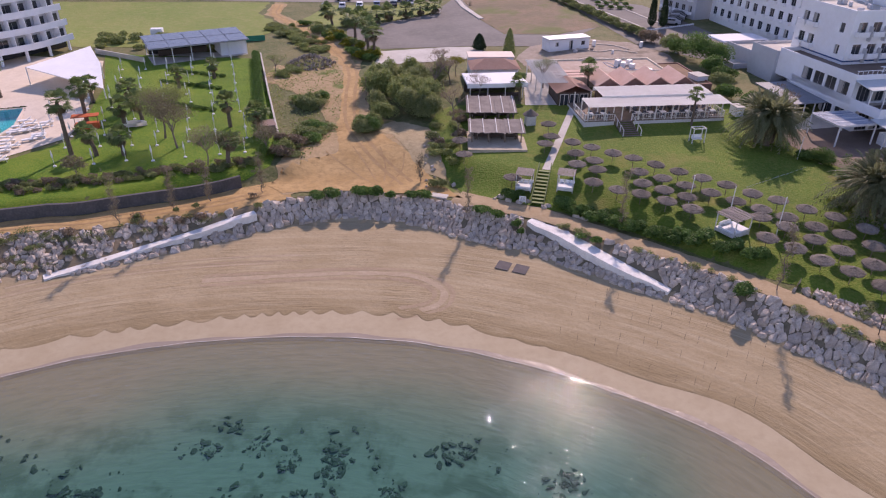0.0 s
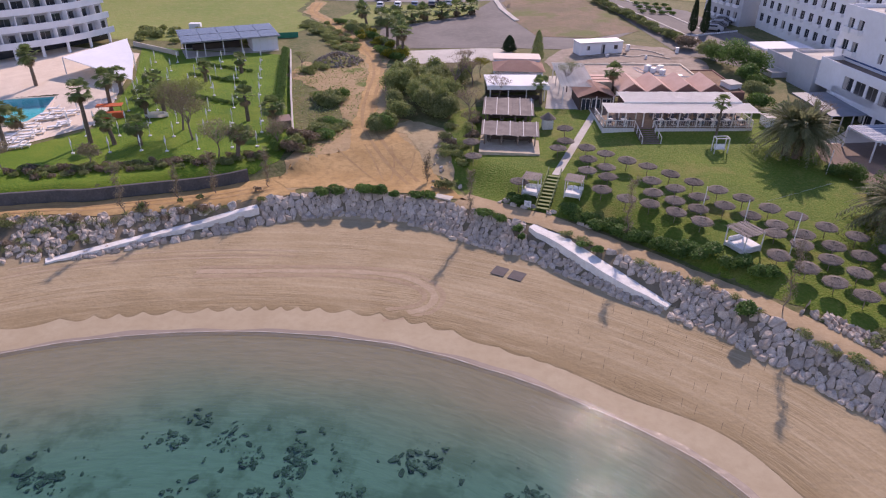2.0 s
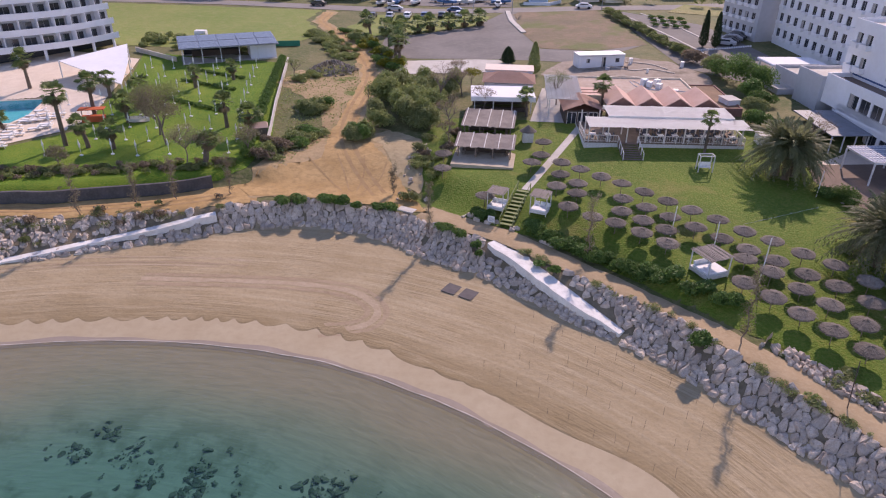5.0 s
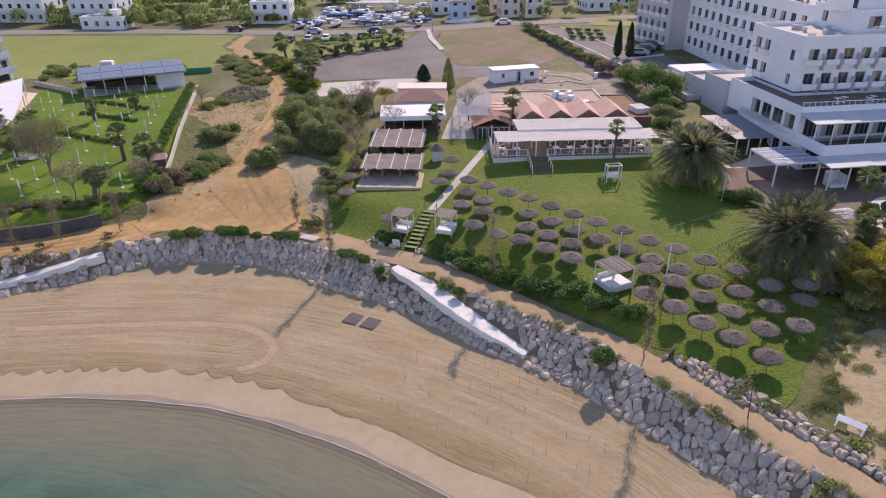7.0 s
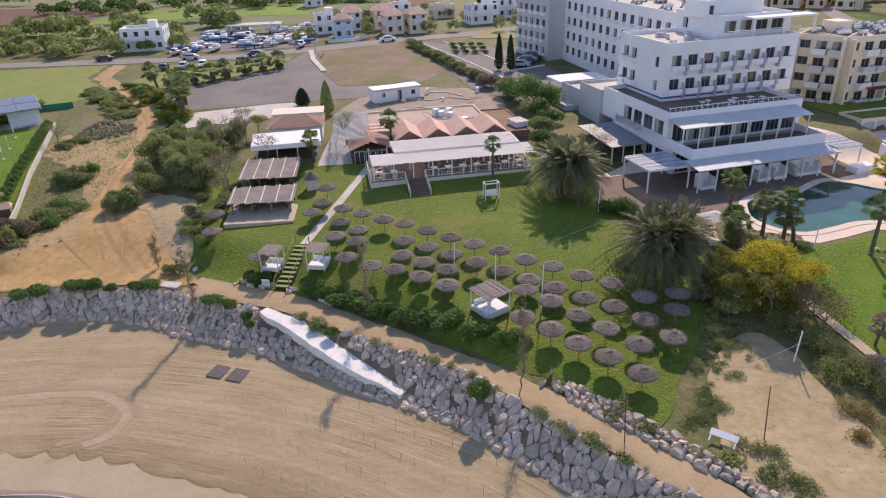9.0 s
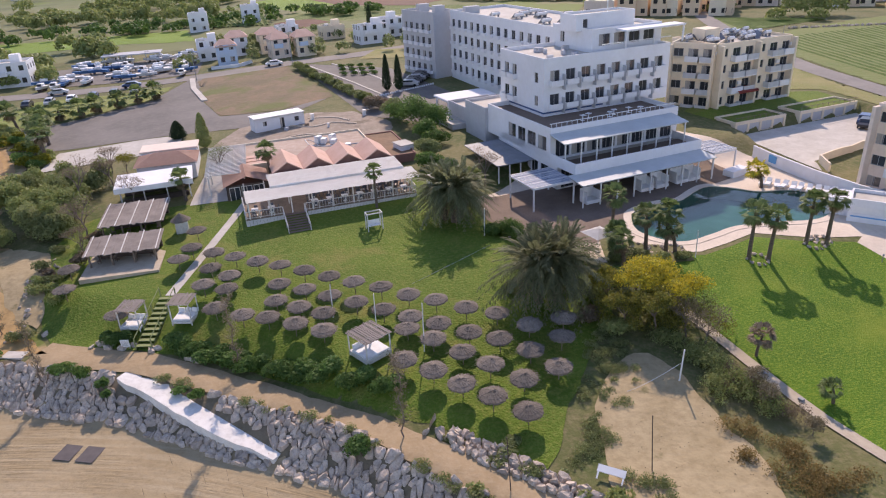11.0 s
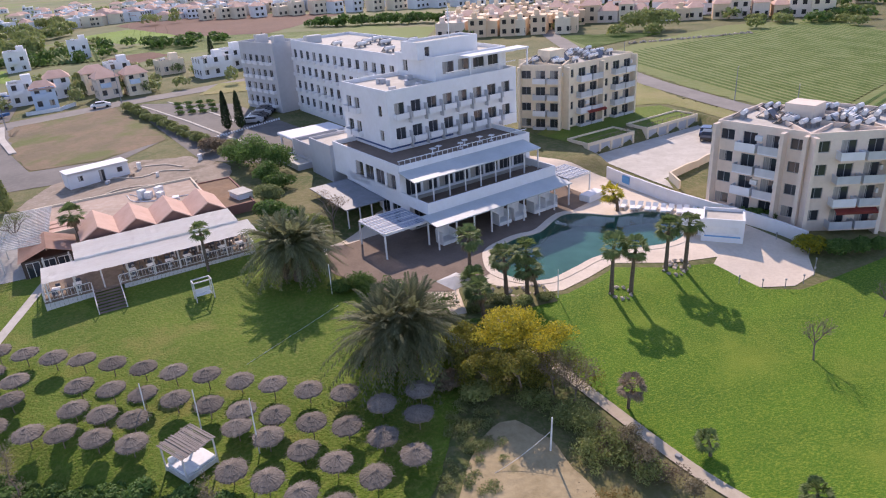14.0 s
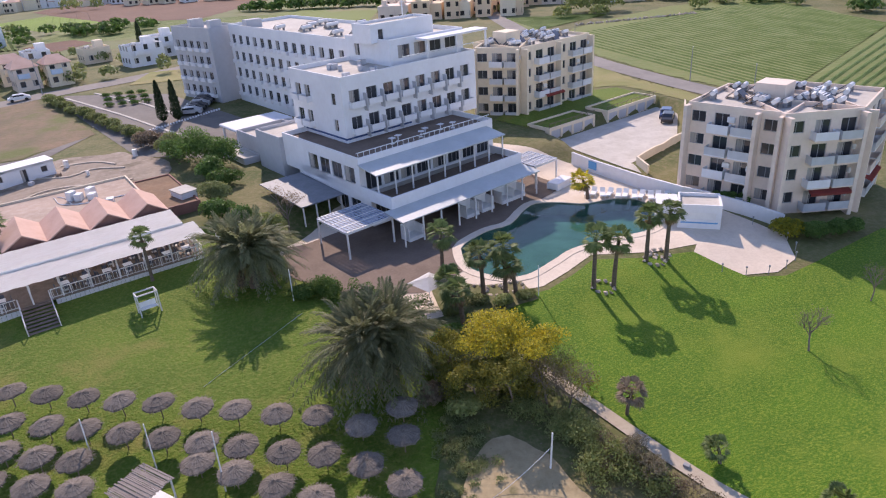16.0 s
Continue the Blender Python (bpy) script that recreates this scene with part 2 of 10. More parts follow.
M_WHITEMETAL = surface("white_painted_metal", (0.78, 0.78, 0.78), (0.7, 0.7, 0.7), 1.0, rough=0.5, spec=0.5)
M_SCREEN = surface("pale_balcony_screen", (0.55, 0.57, 0.60), (0.48, 0.50, 0.53), 0.8, rough=0.3, spec=0.5)
M_WOODWHITE = surface("whitewashed_timber", (0.72, 0.71, 0.69), (0.62, 0.60, 0.57), 1.2, (0.42, 0.38, 0.33), 5, 0.4, rough=0.8)
M_WOOD = surface("weathered_timber", (0.26, 0.20, 0.155), (0.19, 0.145, 0.11), 1.5, (0.12, 0.09, 0.07), 8, 0.5, rough=0.85)
M_GREENWOOD = surface("mossy_green_timber", (0.26, 0.30, 0.13), (0.20, 0.24, 0.10), 1.5, (0.34, 0.34, 0.2), 6, 0.4)
M_THATCH = surface("grey_thatch", (0.175, 0.15, 0.125), (0.12, 0.102, 0.086), 3.0, (0.31, 0.27, 0.23), 14, 0.6, rough=0.95, vary=0.18)
M_REED = surface("dry_reed_mat", (0.30, 0.262, 0.235), (0.215, 0.185, 0.165), 0.8, (0.14, 0.12, 0.105), 9, 0.5, rough=0.95)
M_TERRA = surface("terracotta_tile", (0.60, 0.40, 0.325), (0.53, 0.34, 0.27), 0.5, (0.66, 0.48, 0.40), 4, 0.4, rough=0.85)
M_RUSTROOF = surface("rusty_brown_roofing", (0.24, 0.145, 0.085), (0.19, 0.12, 0.075), 0.4, (0.31, 0.22, 0.14), 2.0, 0.5, rough=0.9)
# red-brown wall colour, darkened to carry the shade on the gable ends
M_REDWALL = surface("red_brown_painted_wall", (0.30, 0.155, 0.125), (0.25, 0.13, 0.105), 0.6, (0.36, 0.21, 0.17), 3, 0.4, rough=0.85)
M_ROOFSOIL = surface("dusty_flat_roof", (0.46, 0.35, 0.28), (0.37, 0.28, 0.22), 0.2, (0.56, 0.47, 0.40), 1.2, 0.5, bump=0.04, bump_scale=2)
M_CANVAS = surface("patched_white_canvas", (0.90, 0.89, 0.87), (0.87, 0.85, 0.82), 0.5, (0.50, 0.43, 0.37), 3.5, 0.18, rough=0.8, stretch=(0.35, 1.6, 1), bump=0.02, bump_scale=2)
# near-black colour stands in for the shade inside openings
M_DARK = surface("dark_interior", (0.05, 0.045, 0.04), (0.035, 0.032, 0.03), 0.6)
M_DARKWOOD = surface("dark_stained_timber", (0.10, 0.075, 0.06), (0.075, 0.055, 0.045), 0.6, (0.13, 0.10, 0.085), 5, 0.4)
M_CHAIR = surface("slate_blue_painted_chair", (0.10, 0.115, 0.15), (0.075, 0.085, 0.11), 2.0, rough=0.7)
M_ROCK = boulder("pale_limestone_boulder", (0.66, 0.565, 0.475), (0.44, 0.37, 0.31), (0.26, 0.21, 0.165))
M_RUBBLE = surface("rubble_stone", (0.476, 0.406, 0.336), (0.308, 0.259, 0.217), 1.5, (0.196, 0.161, 0.140), 4, 0.4, vary=0.3)
M_DARKSTONE = surface("dark_stone_wall", (0.10, 0.095, 0.10), (0.07, 0.068, 0.07), 0.8, (0.16, 0.15, 0.14), 4, 0.5, bump=0.05, bump_scale=4)
M_TRUNK = surface("palm_trunk_bark", (0.20, 0.155, 0.12), (0.13, 0.10, 0.075), 2.0, (0.08, 0.06, 0.045), 9, 0.5, bump=0.04, bump_scale=9, stretch=(1, 1, 4))
M_TWIG = surface("bare_twig_bark", (0.24, 0.19, 0.165), (0.17, 0.135, 0.115), 2.0, rough=0.9)
M_SOLAR = surface("solar_panel", (0.10, 0.105, 0.125), (0.08, 0.085, 0.105), 0.4, rough=0.25, spec=0.6)
M_BLUEPAINT = surface("blue_paint", (0.10, 0.32, 0.62), (0.13, 0.38, 0.66), 0.5, rough=0.7)
M_NAVY = surface("navy_painted_band", (0.035, 0.075, 0.20), (0.045, 0.09, 0.23), 0.6, rough=0.5)
M_REDCLOTH = surface("faded_red_awning", (0.42, 0.09, 0.075), (0.36, 0.08, 0.065), 1.0, rough=0.85)
M_POOLTILE = surface("turquoise_pool_tile", (0.10, 0.55, 0.60), (0.13, 0.62, 0.66), 0.3, rough=0.3)
M_CUSHION = surface("white_fabric", (0.82, 0.82, 0.82), (0.72, 0.72, 0.72), 1.5, rough=0.9)
M_DARKTRIM = surface("grey_aluminium", (0.30, 0.31, 0.33), (0.25, 0.26, 0.28), 1.0, rough=0.45, spec=0.5)
M_CURTAIN = surface("curtain_cloth", (0.46, 0.44, 0.41), (0.30, 0.28, 0.26), 1.2, rough=0.9, stretch=(6, 6, 0.3))
M_GREENNET = surface("green_mesh_fence", (0.02, 0.20, 0.13), (0.03, 0.25, 0.16), 1.0)
M_RAMP = surface("pale_concrete_ramp", (0.78, 0.765, 0.73), (0.68, 0.66, 0.62), 0.5, (0.427, 0.399, 0.361), 2.0, 0.3, bump=0.03, bump_scale=1.5)
M_MAT = surface("dark_grey_mat", (0.13, 0.115, 0.115), (0.10, 0.09, 0.09), 1.0, rough=0.9)
M_CHECK = surface("patterned_shade_cloth", (0.20, 0.25, 0.34), (0.42, 0.47, 0.55), 2.2, (0.22, 0.27, 0.36), 1.2, 0.4, rough=0.7, lo=0.45, hi=0.55)
M_SHEET = surface("grey_corrugated_sheet", (0.22, 0.24, 0.27), (0.17, 0.19, 0.21), 0.5, (0.30, 0.31, 0.33), 3, 0.4, rough=0.6)
M_FOAM = surface("thin_sea_foam", (0.58, 0.54, 0.49), (0.48, 0.43, 0.37), 1.5, rough=0.7)
M_YARD = surface("dusty_grey_yard", (0.32, 0.26, 0.205), (0.24, 0.195, 0.15), 0.3, (0.44, 0.38, 0.32), 1.2, 0.6, bump=0.05, bump_scale=2, cover=((0.16, 0.13, 0.09), 0.25, 0.56, 0.68))
M_YARDWALL = surface("dusty_pale_kerb", (0.58, 0.50, 0.42), (0.47, 0.40, 0.33), 0.8, rough=0.9)
M_CANOPY = surface("dull_polycarbonate_roof", (0.50, 0.54, 0.55), (0.44, 0.48, 0.49), 0.4, (0.38, 0.41, 0.42), 2.5, 0.3, rough=0.5)
M_SANDLINE = surface("raked_damp_sand", (0.30, 0.222, 0.14), (0.355, 0.268, 0.175), 0.8, (0.40, 0.31, 0.21), 2.0, 0.5, bump=0.05, bump_scale=3)
M_SANDPALE = surface("turned_dry_sand", (0.425, 0.335, 0.235), (0.375, 0.287, 0.19), 0.8, (0.32, 0.24, 0.155), 2.0, 0.5, rough=0.95, bump=0.05, bump_scale=3)
M_RUT = surface("worn_wheel_rut", (0.32, 0.20, 0.09), (0.40, 0.265, 0.13), 0.6, (0.27, 0.18, 0.10), 2, 0.4)
M_MIXED = surface("patchy_dirt_and_weeds", (0.42, 0.30, 0.165), (0.33, 0.235, 0.12), 0.2, (0.22, 0.17, 0.085), 1.5, 0.5, bump=0.1, bump_scale=1.8, cover=((0.13, 0.16, 0.035), 0.16, 0.55, 0.66))
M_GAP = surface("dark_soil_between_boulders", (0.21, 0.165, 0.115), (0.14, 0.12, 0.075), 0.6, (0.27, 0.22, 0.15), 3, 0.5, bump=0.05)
M_BLACK = surface("black_rubber", (0.03, 0.03, 0.03), (0.02, 0.02, 0.02), 1.0, rough=0.6)

M_LEAF_DATE = leafy("date_palm_leaf", (0.135, 0.156, 0.075), (0.230, 0.237, 0.129))
M_LEAF_DRY = leafy("dry_palm_leaf", (0.286, 0.215, 0.130), (0.208, 0.156, 0.098))
M_LEAF_FAN = leafy("fan_palm_leaf", (0.110, 0.165, 0.055), (0.205, 0.265, 0.095))
M_LEAF_HEDGE = leafy("hedge_leaf", (0.072, 0.148, 0.036), (0.140, 0.238, 0.060))
M_LEAF_SCRUB = leafy("scrub_leaf", (0.200, 0.262, 0.088), (0.315, 0.340, 0.125))
M_LEAF_OLIVE = leafy("dusty_green_leaf", (0.262, 0.296, 0.125), (0.172, 0.208, 0.080))
M_LEAF_YELLOW = leafy("acacia_yellow_blossom", (0.68, 0.54, 0.035), (0.26, 0.28, 0.05))
M_LEAF_ACACIA = leafy("acacia_leaf", (0.125, 0.15, 0.04), (0.32, 0.29, 0.045))
M_LEAF_RUST = leafy("rusty_weed_leaf", (0.26, 0.17, 0.06), (0.18, 0.15, 0.06))
M_LEAF_SPRING = leafy("pale_spring_leaf", (0.26, 0.29, 0.10), (0.18, 0.22, 0.07))
M_LEAF_BROWN = leafy("withered_brown_leaf", (0.19, 0.15, 0.105), (0.27, 0.215, 0.15))
M_LEAF_BARE = leafy("sparse_twig_leaf", (0.27, 0.23, 0.155), (0.185, 0.165, 0.10))
M_LEAF_CYP = leafy("cypress_leaf", (0.023, 0.042, 0.018), (0.046, 0.072, 0.029))
M_LEAF_CANARY = leafy("rape_yellow_flower", (0.36, 0.32, 0.02), (0.14, 0.17, 0.03))


def glass_material():
    m, n, l, b = material("window_glass", 0.08, 0.0, 0.8)
    b.inputs["Base Color"].default_value = (0.035, 0.04, 0.05, 1)
    return m


M_GLASS = glass_material()


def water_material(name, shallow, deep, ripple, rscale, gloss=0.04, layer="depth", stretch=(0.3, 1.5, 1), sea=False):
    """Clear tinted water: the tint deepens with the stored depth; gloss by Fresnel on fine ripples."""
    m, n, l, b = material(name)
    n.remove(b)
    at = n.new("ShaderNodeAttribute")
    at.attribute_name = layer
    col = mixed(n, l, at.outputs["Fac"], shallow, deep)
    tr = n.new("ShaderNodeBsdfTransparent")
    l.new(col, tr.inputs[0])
    gl = n.new("ShaderNodeBsdfGlossy")
    gl.inputs["Roughness"].default_value = gloss
    if sea:
        vec, _ = shore_coord(n, l, stretch)
    else:
        tc = n.new("ShaderNodeTexCoord")
        mp = n.new("ShaderNodeMapping")
        mp.inputs["Scale"].default_value = stretch
        l.new(tc.outputs["Object"], mp.inputs[0])
        vec = mp.outputs[0]
    nz = n.new("ShaderNodeTexNoise")
    nz.inputs["Scale"].default_value, nz.inputs["Detail"].default_value = rscale, 2.0
    l.new(vec, nz.inputs["Vector"])
    bp = n.new("ShaderNodeBump")
    bp.inputs["Distance"].default_value = ripple
    l.new(nz.outputs[0], bp.inputs["Height"])
    l.new(bp.outputs[0], gl.inputs["Normal"])
    lw = n.new("ShaderNodeLayerWeight")
    lw.inputs[0].default_value = 0.5
    l.new(bp.outputs[0], lw.inputs["Normal"])
    pw = n.new("ShaderNodeMath")
    pw.operation = "POWER"
    pw.inputs[1].default_value = 5.0
    l.new(lw.outputs["Facing"], pw.inputs[0])
    fr = n.new("ShaderNodeMapRange")
    fr.inputs[3].default_value, fr.inputs[4].default_value = 0.02, 1.0
    l.new(pw.outputs[0], fr.inputs[0])
    mx = n.new("ShaderNodeMixShader")
    l.new(fr.outputs[0], mx.inputs[0])
    l.new(tr.outputs[0], mx.inputs[1])
    l.new(gl.outputs[0], mx.inputs[2])
    l.new(mx.outputs[0], n["Material Output"].inputs[0])
    return m


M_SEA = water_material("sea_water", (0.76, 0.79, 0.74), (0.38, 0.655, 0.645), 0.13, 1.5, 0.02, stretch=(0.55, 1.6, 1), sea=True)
M_POOL = water_material("pool_water", (0.5, 0.8, 0.8), (0.46, 0.72, 0.68), 0.004, 2.0)


# ---- mesh helpers ----
def link_mesh(name, bm, mats, parent=None, smooth=False):
    me = bpy.data.meshes.new(name)
    bm.to_mesh(me)
    bm.free()
    for m in mats if isinstance(mats, (list, tuple)) else [mats]:
        me.materials.append(m)
    if smooth:
        me.polygons.foreach_set("use_smooth", [True] * len(me.polygons))
    ob = new(name, me)
    if parent is not None:
        ob.parent = parent
    return ob


def part(name, bm, mat, parent, label="", smooth=False):
    ob = link_mesh(name, bm, mat, parent, smooth)
    return tagged(ob, label) if label else ob


def shared(name, me, parent, m=None, label=""):
    """One more object on an existing mesh."""
    ob = new(name, me)
    ob.parent = parent
    if m is not None:
        ob.matrix_basis = m
    return tagged(ob, label) if label else ob


def thing(name, m, label, category, group="", kind=""):
    ob = new(name)
    ob.empty_display_size = 0.2
    ob.matrix_basis = m
    return tagged(ob, label, category, group, kind)


def raw(name, verts, faces, mats, parent=None, smooth=False):
    me = bpy.data.meshes.new(name)
    me.from_pydata([tuple(v) for v in verts], [], [tuple(f) for f in faces])
    for m in mats if isinstance(mats, (list, tuple)) else [mats]:
        me.materials.append(m)
    if smooth:
        me.polygons.foreach_set("use_smooth", [True] * len(me.polygons))
    ob = new(name, me)
    if parent is not None:
        ob.parent = parent
    return ob


def box(bm, x0, x1, y0, y1, z0, z1, m=None, mi=0):
    vs = [Vector((x, y, z)) for z in (z0, z1) for y in (y0, y1) for x in (x0, x1)]
    if m is not None:
        vs = [m @ v for v in vs]
    vs = [bm.verts.new(v) for v in vs]
    for f in ((0, 2, 3, 1), (4, 5, 7, 6), (0, 1, 5, 4), (2, 6, 7, 3), (0, 4, 6, 2), (1, 3, 7, 5)):
        bm.faces.new([vs[i] for i in f]).material_index = mi
    return bm


def boxes(*dims):
    bm = bmesh.new()
    for d in dims:
        box(bm, *d)
    return bm


def rounded(bm, w=0.03):
    bmesh.ops.bevel(bm, geom=bm.edges[:], offset=w, segments=1, affect="EDGES", clamp_overlap=True)
    return bm


def tube(bm, a, b, r0, r1=None, n=6, cap=True):
    a, b = Vector(a), Vector(b)
    r1 = r0 if r1 is None else r1
    q = (b - a).to_track_quat("Z", "Y")
    rings = []
    for p, r in ((a, r0), (b, r1)):
        rings.append([bm.verts.new(p + q @ Vector((r * math.cos(2 * math.pi * i / n), r * math.sin(2 * math.pi * i / n), 0))) for i in range(n)])
    for i in range(n):
        bm.faces.new((rings[0][i], rings[0][(i + 1) % n], rings[1][(i + 1) % n], rings[1][i]))
    if cap:
        bm.faces.new(rings[0][::-1])
        bm.faces.new(rings[1])
    return bm


def prism(bm, poly, z0, z1):
    """Upright prism on a plan outline given anticlockwise."""
    lo = [bm.verts.new((x, y, z0)) for x, y in poly]
    hi = [bm.verts.new((x, y, z1)) for x, y in poly]
    k = len(poly)
    for i in range(k):
        bm.faces.new((lo[i], lo[(i + 1) % k], hi[(i + 1) % k], hi[i]))
    bm.faces.new(hi)
    bm.faces.new(lo[::-1])
    return bm


def spline(pts, step=1.0):
    """Catmull-Rom curve through plan points, sampled about every step metres."""
    p = [Vector(a).to_2d() for a in pts]
    p = [2 * p[0] - p[1]] + p + [2 * p[-1] - p[-2]]
    out = []
    for i in range(1, len(p) - 2):
        k = max(2, int((p[i + 1] - p[i]).length / step))
        for j in range(k):
            t = j / k
            out.append(0.5 * (2 * p[i] + (p[i + 1] - p[i - 1]) * t + (2 * p[i - 1] - 5 * p[i] + 4 * p[i + 1] - p[i + 2]) * t * t + (3 * p[i] - p[i - 1] - 3 * p[i + 1] + p[i + 2]) * t ** 3))
    out.append(p[-2])
    return [(v.x, v.y) for v in out]


def closed(pts, step=1.0):
    """Closed smooth outline through plan points."""
    k = len(pts)
    full = spline([pts[(i - 2) % k] for i in range(k + 5)], step)
    a = min(range(len(full)), key=lambda i: (full[i][0] - pts[0][0]) ** 2 + (full[i][1] - pts[0][1]) ** 2 + (1e9 if i > len(full) // 2 else 0))
    b = min(range(len(full)), key=lambda i: (full[i][0] - pts[0][0]) ** 2 + (full[i][1] - pts[0][1]) ** 2 + (1e9 if i <= len(full) // 2 else 0))
    return full[a:b]


# ---- terrain ----
ROCK_BASE = spline([(-400, -160), (-150, 0), (-90, 30), (-62, 47), (-45.9, 53.3), (-39.4, 55.3), (-33.2, 58.8), (-25.8, 63), (-18.4, 67.2), (-11.2, 68.8), (-4.3, 67), (1.7, 64), (7.9, 61.2), (15, 56.4), (21, 52.4), (25.3, 49.6), (29.7, 45.4), (34.2, 40.6), (41, 33), (52, 22), (75, 2), (140, -40), (400, -180)], 2.0)
WATERLINE = spline([(-400, -230), (-150, -50), (-70, 18), (-48, 34), (-38.2, 40.2), (-32.4, 42.9), (-25.7, 44.9), (-18.2, 46.2), (-10.5, 46.5), (-2.7, 45.8), (4.9, 43.6), (9.6, 41.7), (14.8, 39), (19.8, 35.8), (23, 32.6), (26, 28.4), (31, 22), (42, 10), (75, -20), (140, -65), (400, -240)], 2.0)


def side_distance(P, line):
    """Distance of points from a polyline, positive on its left (inland)."""
    A = np.array(line[:-1])
    D = np.array(line[1:]) - A
    L = (D ** 2).sum(1)
    out = np.empty(len(P))
    for s in range(0, len(P), 4000):
        Q = P[s:s + 4000]
        W = Q[:, None, :] - A[None]
        t = np.clip((W * D).sum(2) / L, 0, 1)
        R = W - t[..., None] * D
        d2 = (R ** 2).sum(2)
        k = d2.argmin(1)
        i = np.arange(len(Q))
        cr = D[k, 0] * W[i, k, 1] - D[k, 1] * W[i, k, 0]
        out[s:s + 4000] = np.sqrt(d2[i, k]) * np.where(cr >= 0, 1, -1)
    return out


def inland(x, y):
    return 3.7 + 0.068 * (np.clip(y, 45, 100) - 50) + 0.015 * (np.clip(y, 100, 180) - 100) - 0.045 * np.clip(22 - x, 0, 40) * np.clip((y - 60) / 30, 0, 1)


def smooth(a, b, x):
    t = np.clip((x - a) / (b - a), 0, 1)
    return t * t * (3 - 2 * t)


def rock_width(x):
    """Plan width of the boulder bank, from its foot on the beach to its crest."""
    return np.interp(x, [-60, -49, -44, -38, -33, -26, -21, -14, -10, -2, 2, 14, 22, 26, 28, 31, 60], [6.5, 6.5, 6.2, 5.4, 4.2, 2.6, 2.1, 2.1, 2.5, 3.1, 3.6, 3.6, 3.6, 3.0, 2.6, 2.6, 2.6])


def height_at(P, d, w):
    """Ground height at plan points, from their distances to the boulders' foot and the water's edge."""
    x, y = P[:, 0], P[:, 1]
    land = inland(x, y)
    flat = smooth(43, 49, x) * smooth(92, 88, x) * smooth(62, 68.5, y) * smooth(99, 93, y)
    land = land + (5.15 - land) * flat
    rw = rock_width(x)
    z_rock = 0.95 + 2.2 * np.clip(d / rw, 0, 1)
    bank = 2.2 + 9.0 * smooth(-22, -16, x) * smooth(4, -2, x) + 4.6 * smooth(0, 5, x) * smooth(26, 19, x)
    foot = rw + 3.0 + np.interp(x, [-60, -43, -35, -27, -22, -17, -14], [0.6, 0.6, 1.8, 2.2, 2.6, 1.0, 0.0])
    z_in = 3.2 + (np.maximum(land, 3.3) - 3.2) * smooth(foot, foot + bank, d)
    z_beach = 0.95 * np.clip(w, 0, None) / np.maximum(np.clip(w, 0, None) + np.abs(d), 0.01)
    z_sea = -2.6 * (1 - np.exp(np.clip(w, -200, 0) / 16))
    return np.where(d >= rw, z_in, np.where(d >= 0, z_rock, np.where(w >= 0, z_beach, z_sea)))


def along_shore(P):
    """For plan points: metres along the water's edge, and metres inland of it."""
    P = np.asarray(P, float)
    A = np.array(WATERLINE[:-1])
    D = np.array(WATERLINE[1:]) - A
    ln = np.sqrt((D ** 2).sum(1))
    at = np.concatenate([[0], np.cumsum(ln)[:-1]])
    out = np.zeros((len(P), 3))
    for s in range(0, len(P), 4000):
        Q = P[s:s + 4000]
        W = Q[:, None, :] - A[None]
        t = np.clip((W * D).sum(2) / ln ** 2, 0, 1)
        R = W - t[..., None] * D
        d2 = (R ** 2).sum(2)
        k = d2.argmin(1)
        i = np.arange(len(Q))
        cr = D[k, 0] * W[i, k, 1] - D[k, 1] * W[i, k, 0]
        out[s:s + 4000, 0] = at[k] + t[i, k] * ln[k]
        out[s:s + 4000, 1] = np.sqrt(d2[i, k]) * np.where(cr >= 0, 1, -1)
    return out


def shore_layer(ob, P):
    """Stores the shore's own measure on a mesh, for marks that run along the beach."""
    a = ob.data.attributes.new("shore", "FLOAT_VECTOR", "POINT")
    a.data.foreach_set("vector", along_shore(P).astype(np.float32).ravel())


def axis_steps(lo, hi, far_lo, far_hi, step=1.0):
    a = list(np.arange(lo, hi + step / 2, step))
    s = step
    left, right = [], []
    v = lo
    while v > far_lo:
        s *= 1.3
        v -= s
        left.append(v)
    s, v = step, hi
    while v < far_hi:
        s *= 1.3
        v += s
        right.append(v)
    return np.array(left[::-1] + a + right)


GX, GY = axis_steps(-100, 135, -2600, 2600), axis_steps(10, 150, -900, 4200)
_xx, _yy = np.meshgrid(GX, GY, indexing="ij")
GP = np.stack([_xx.ravel(), _yy.ravel()], 1)
G_ROCK, G_SHORE = side_distance(GP, ROCK_BASE), side_distance(GP, WATERLINE)
GZ = height_at(GP, G_ROCK, G_SHORE).reshape(_xx.shape)


def ground_z(x, y):
    """Height of the ground sheet at a plan place."""
    i = min(max(int(np.searchsorted(GX, x)) - 1, 0), len(GX) - 2)
    j = min(max(int(np.searchsorted(GY, y)) - 1, 0), len(GY) - 2)
    u, v = (x - GX[i]) / (GX[i + 1] - GX[i]), (y - GY[j]) / (GY[j + 1] - GY[j])
    return float((GZ[i, j] * (1 - u) + GZ[i + 1, j] * u) * (1 - v) + (GZ[i, j + 1] * (1 - u) + GZ[i + 1, j + 1] * u) * v)


def inside(poly, X, Y):
    P = np.array(poly)
    Q = np.roll(P, -1, 0)
    r = np.zeros(X.shape, bool)
    for (x0, y0), (x1, y1) in zip(P, Q):
        if y0 != y1:
            c = ((y0 > Y) != (y1 > Y)) & (X < (x1 - x0) * (Y - y0) / (y1 - y0) + x0)
            r ^= c
    return r


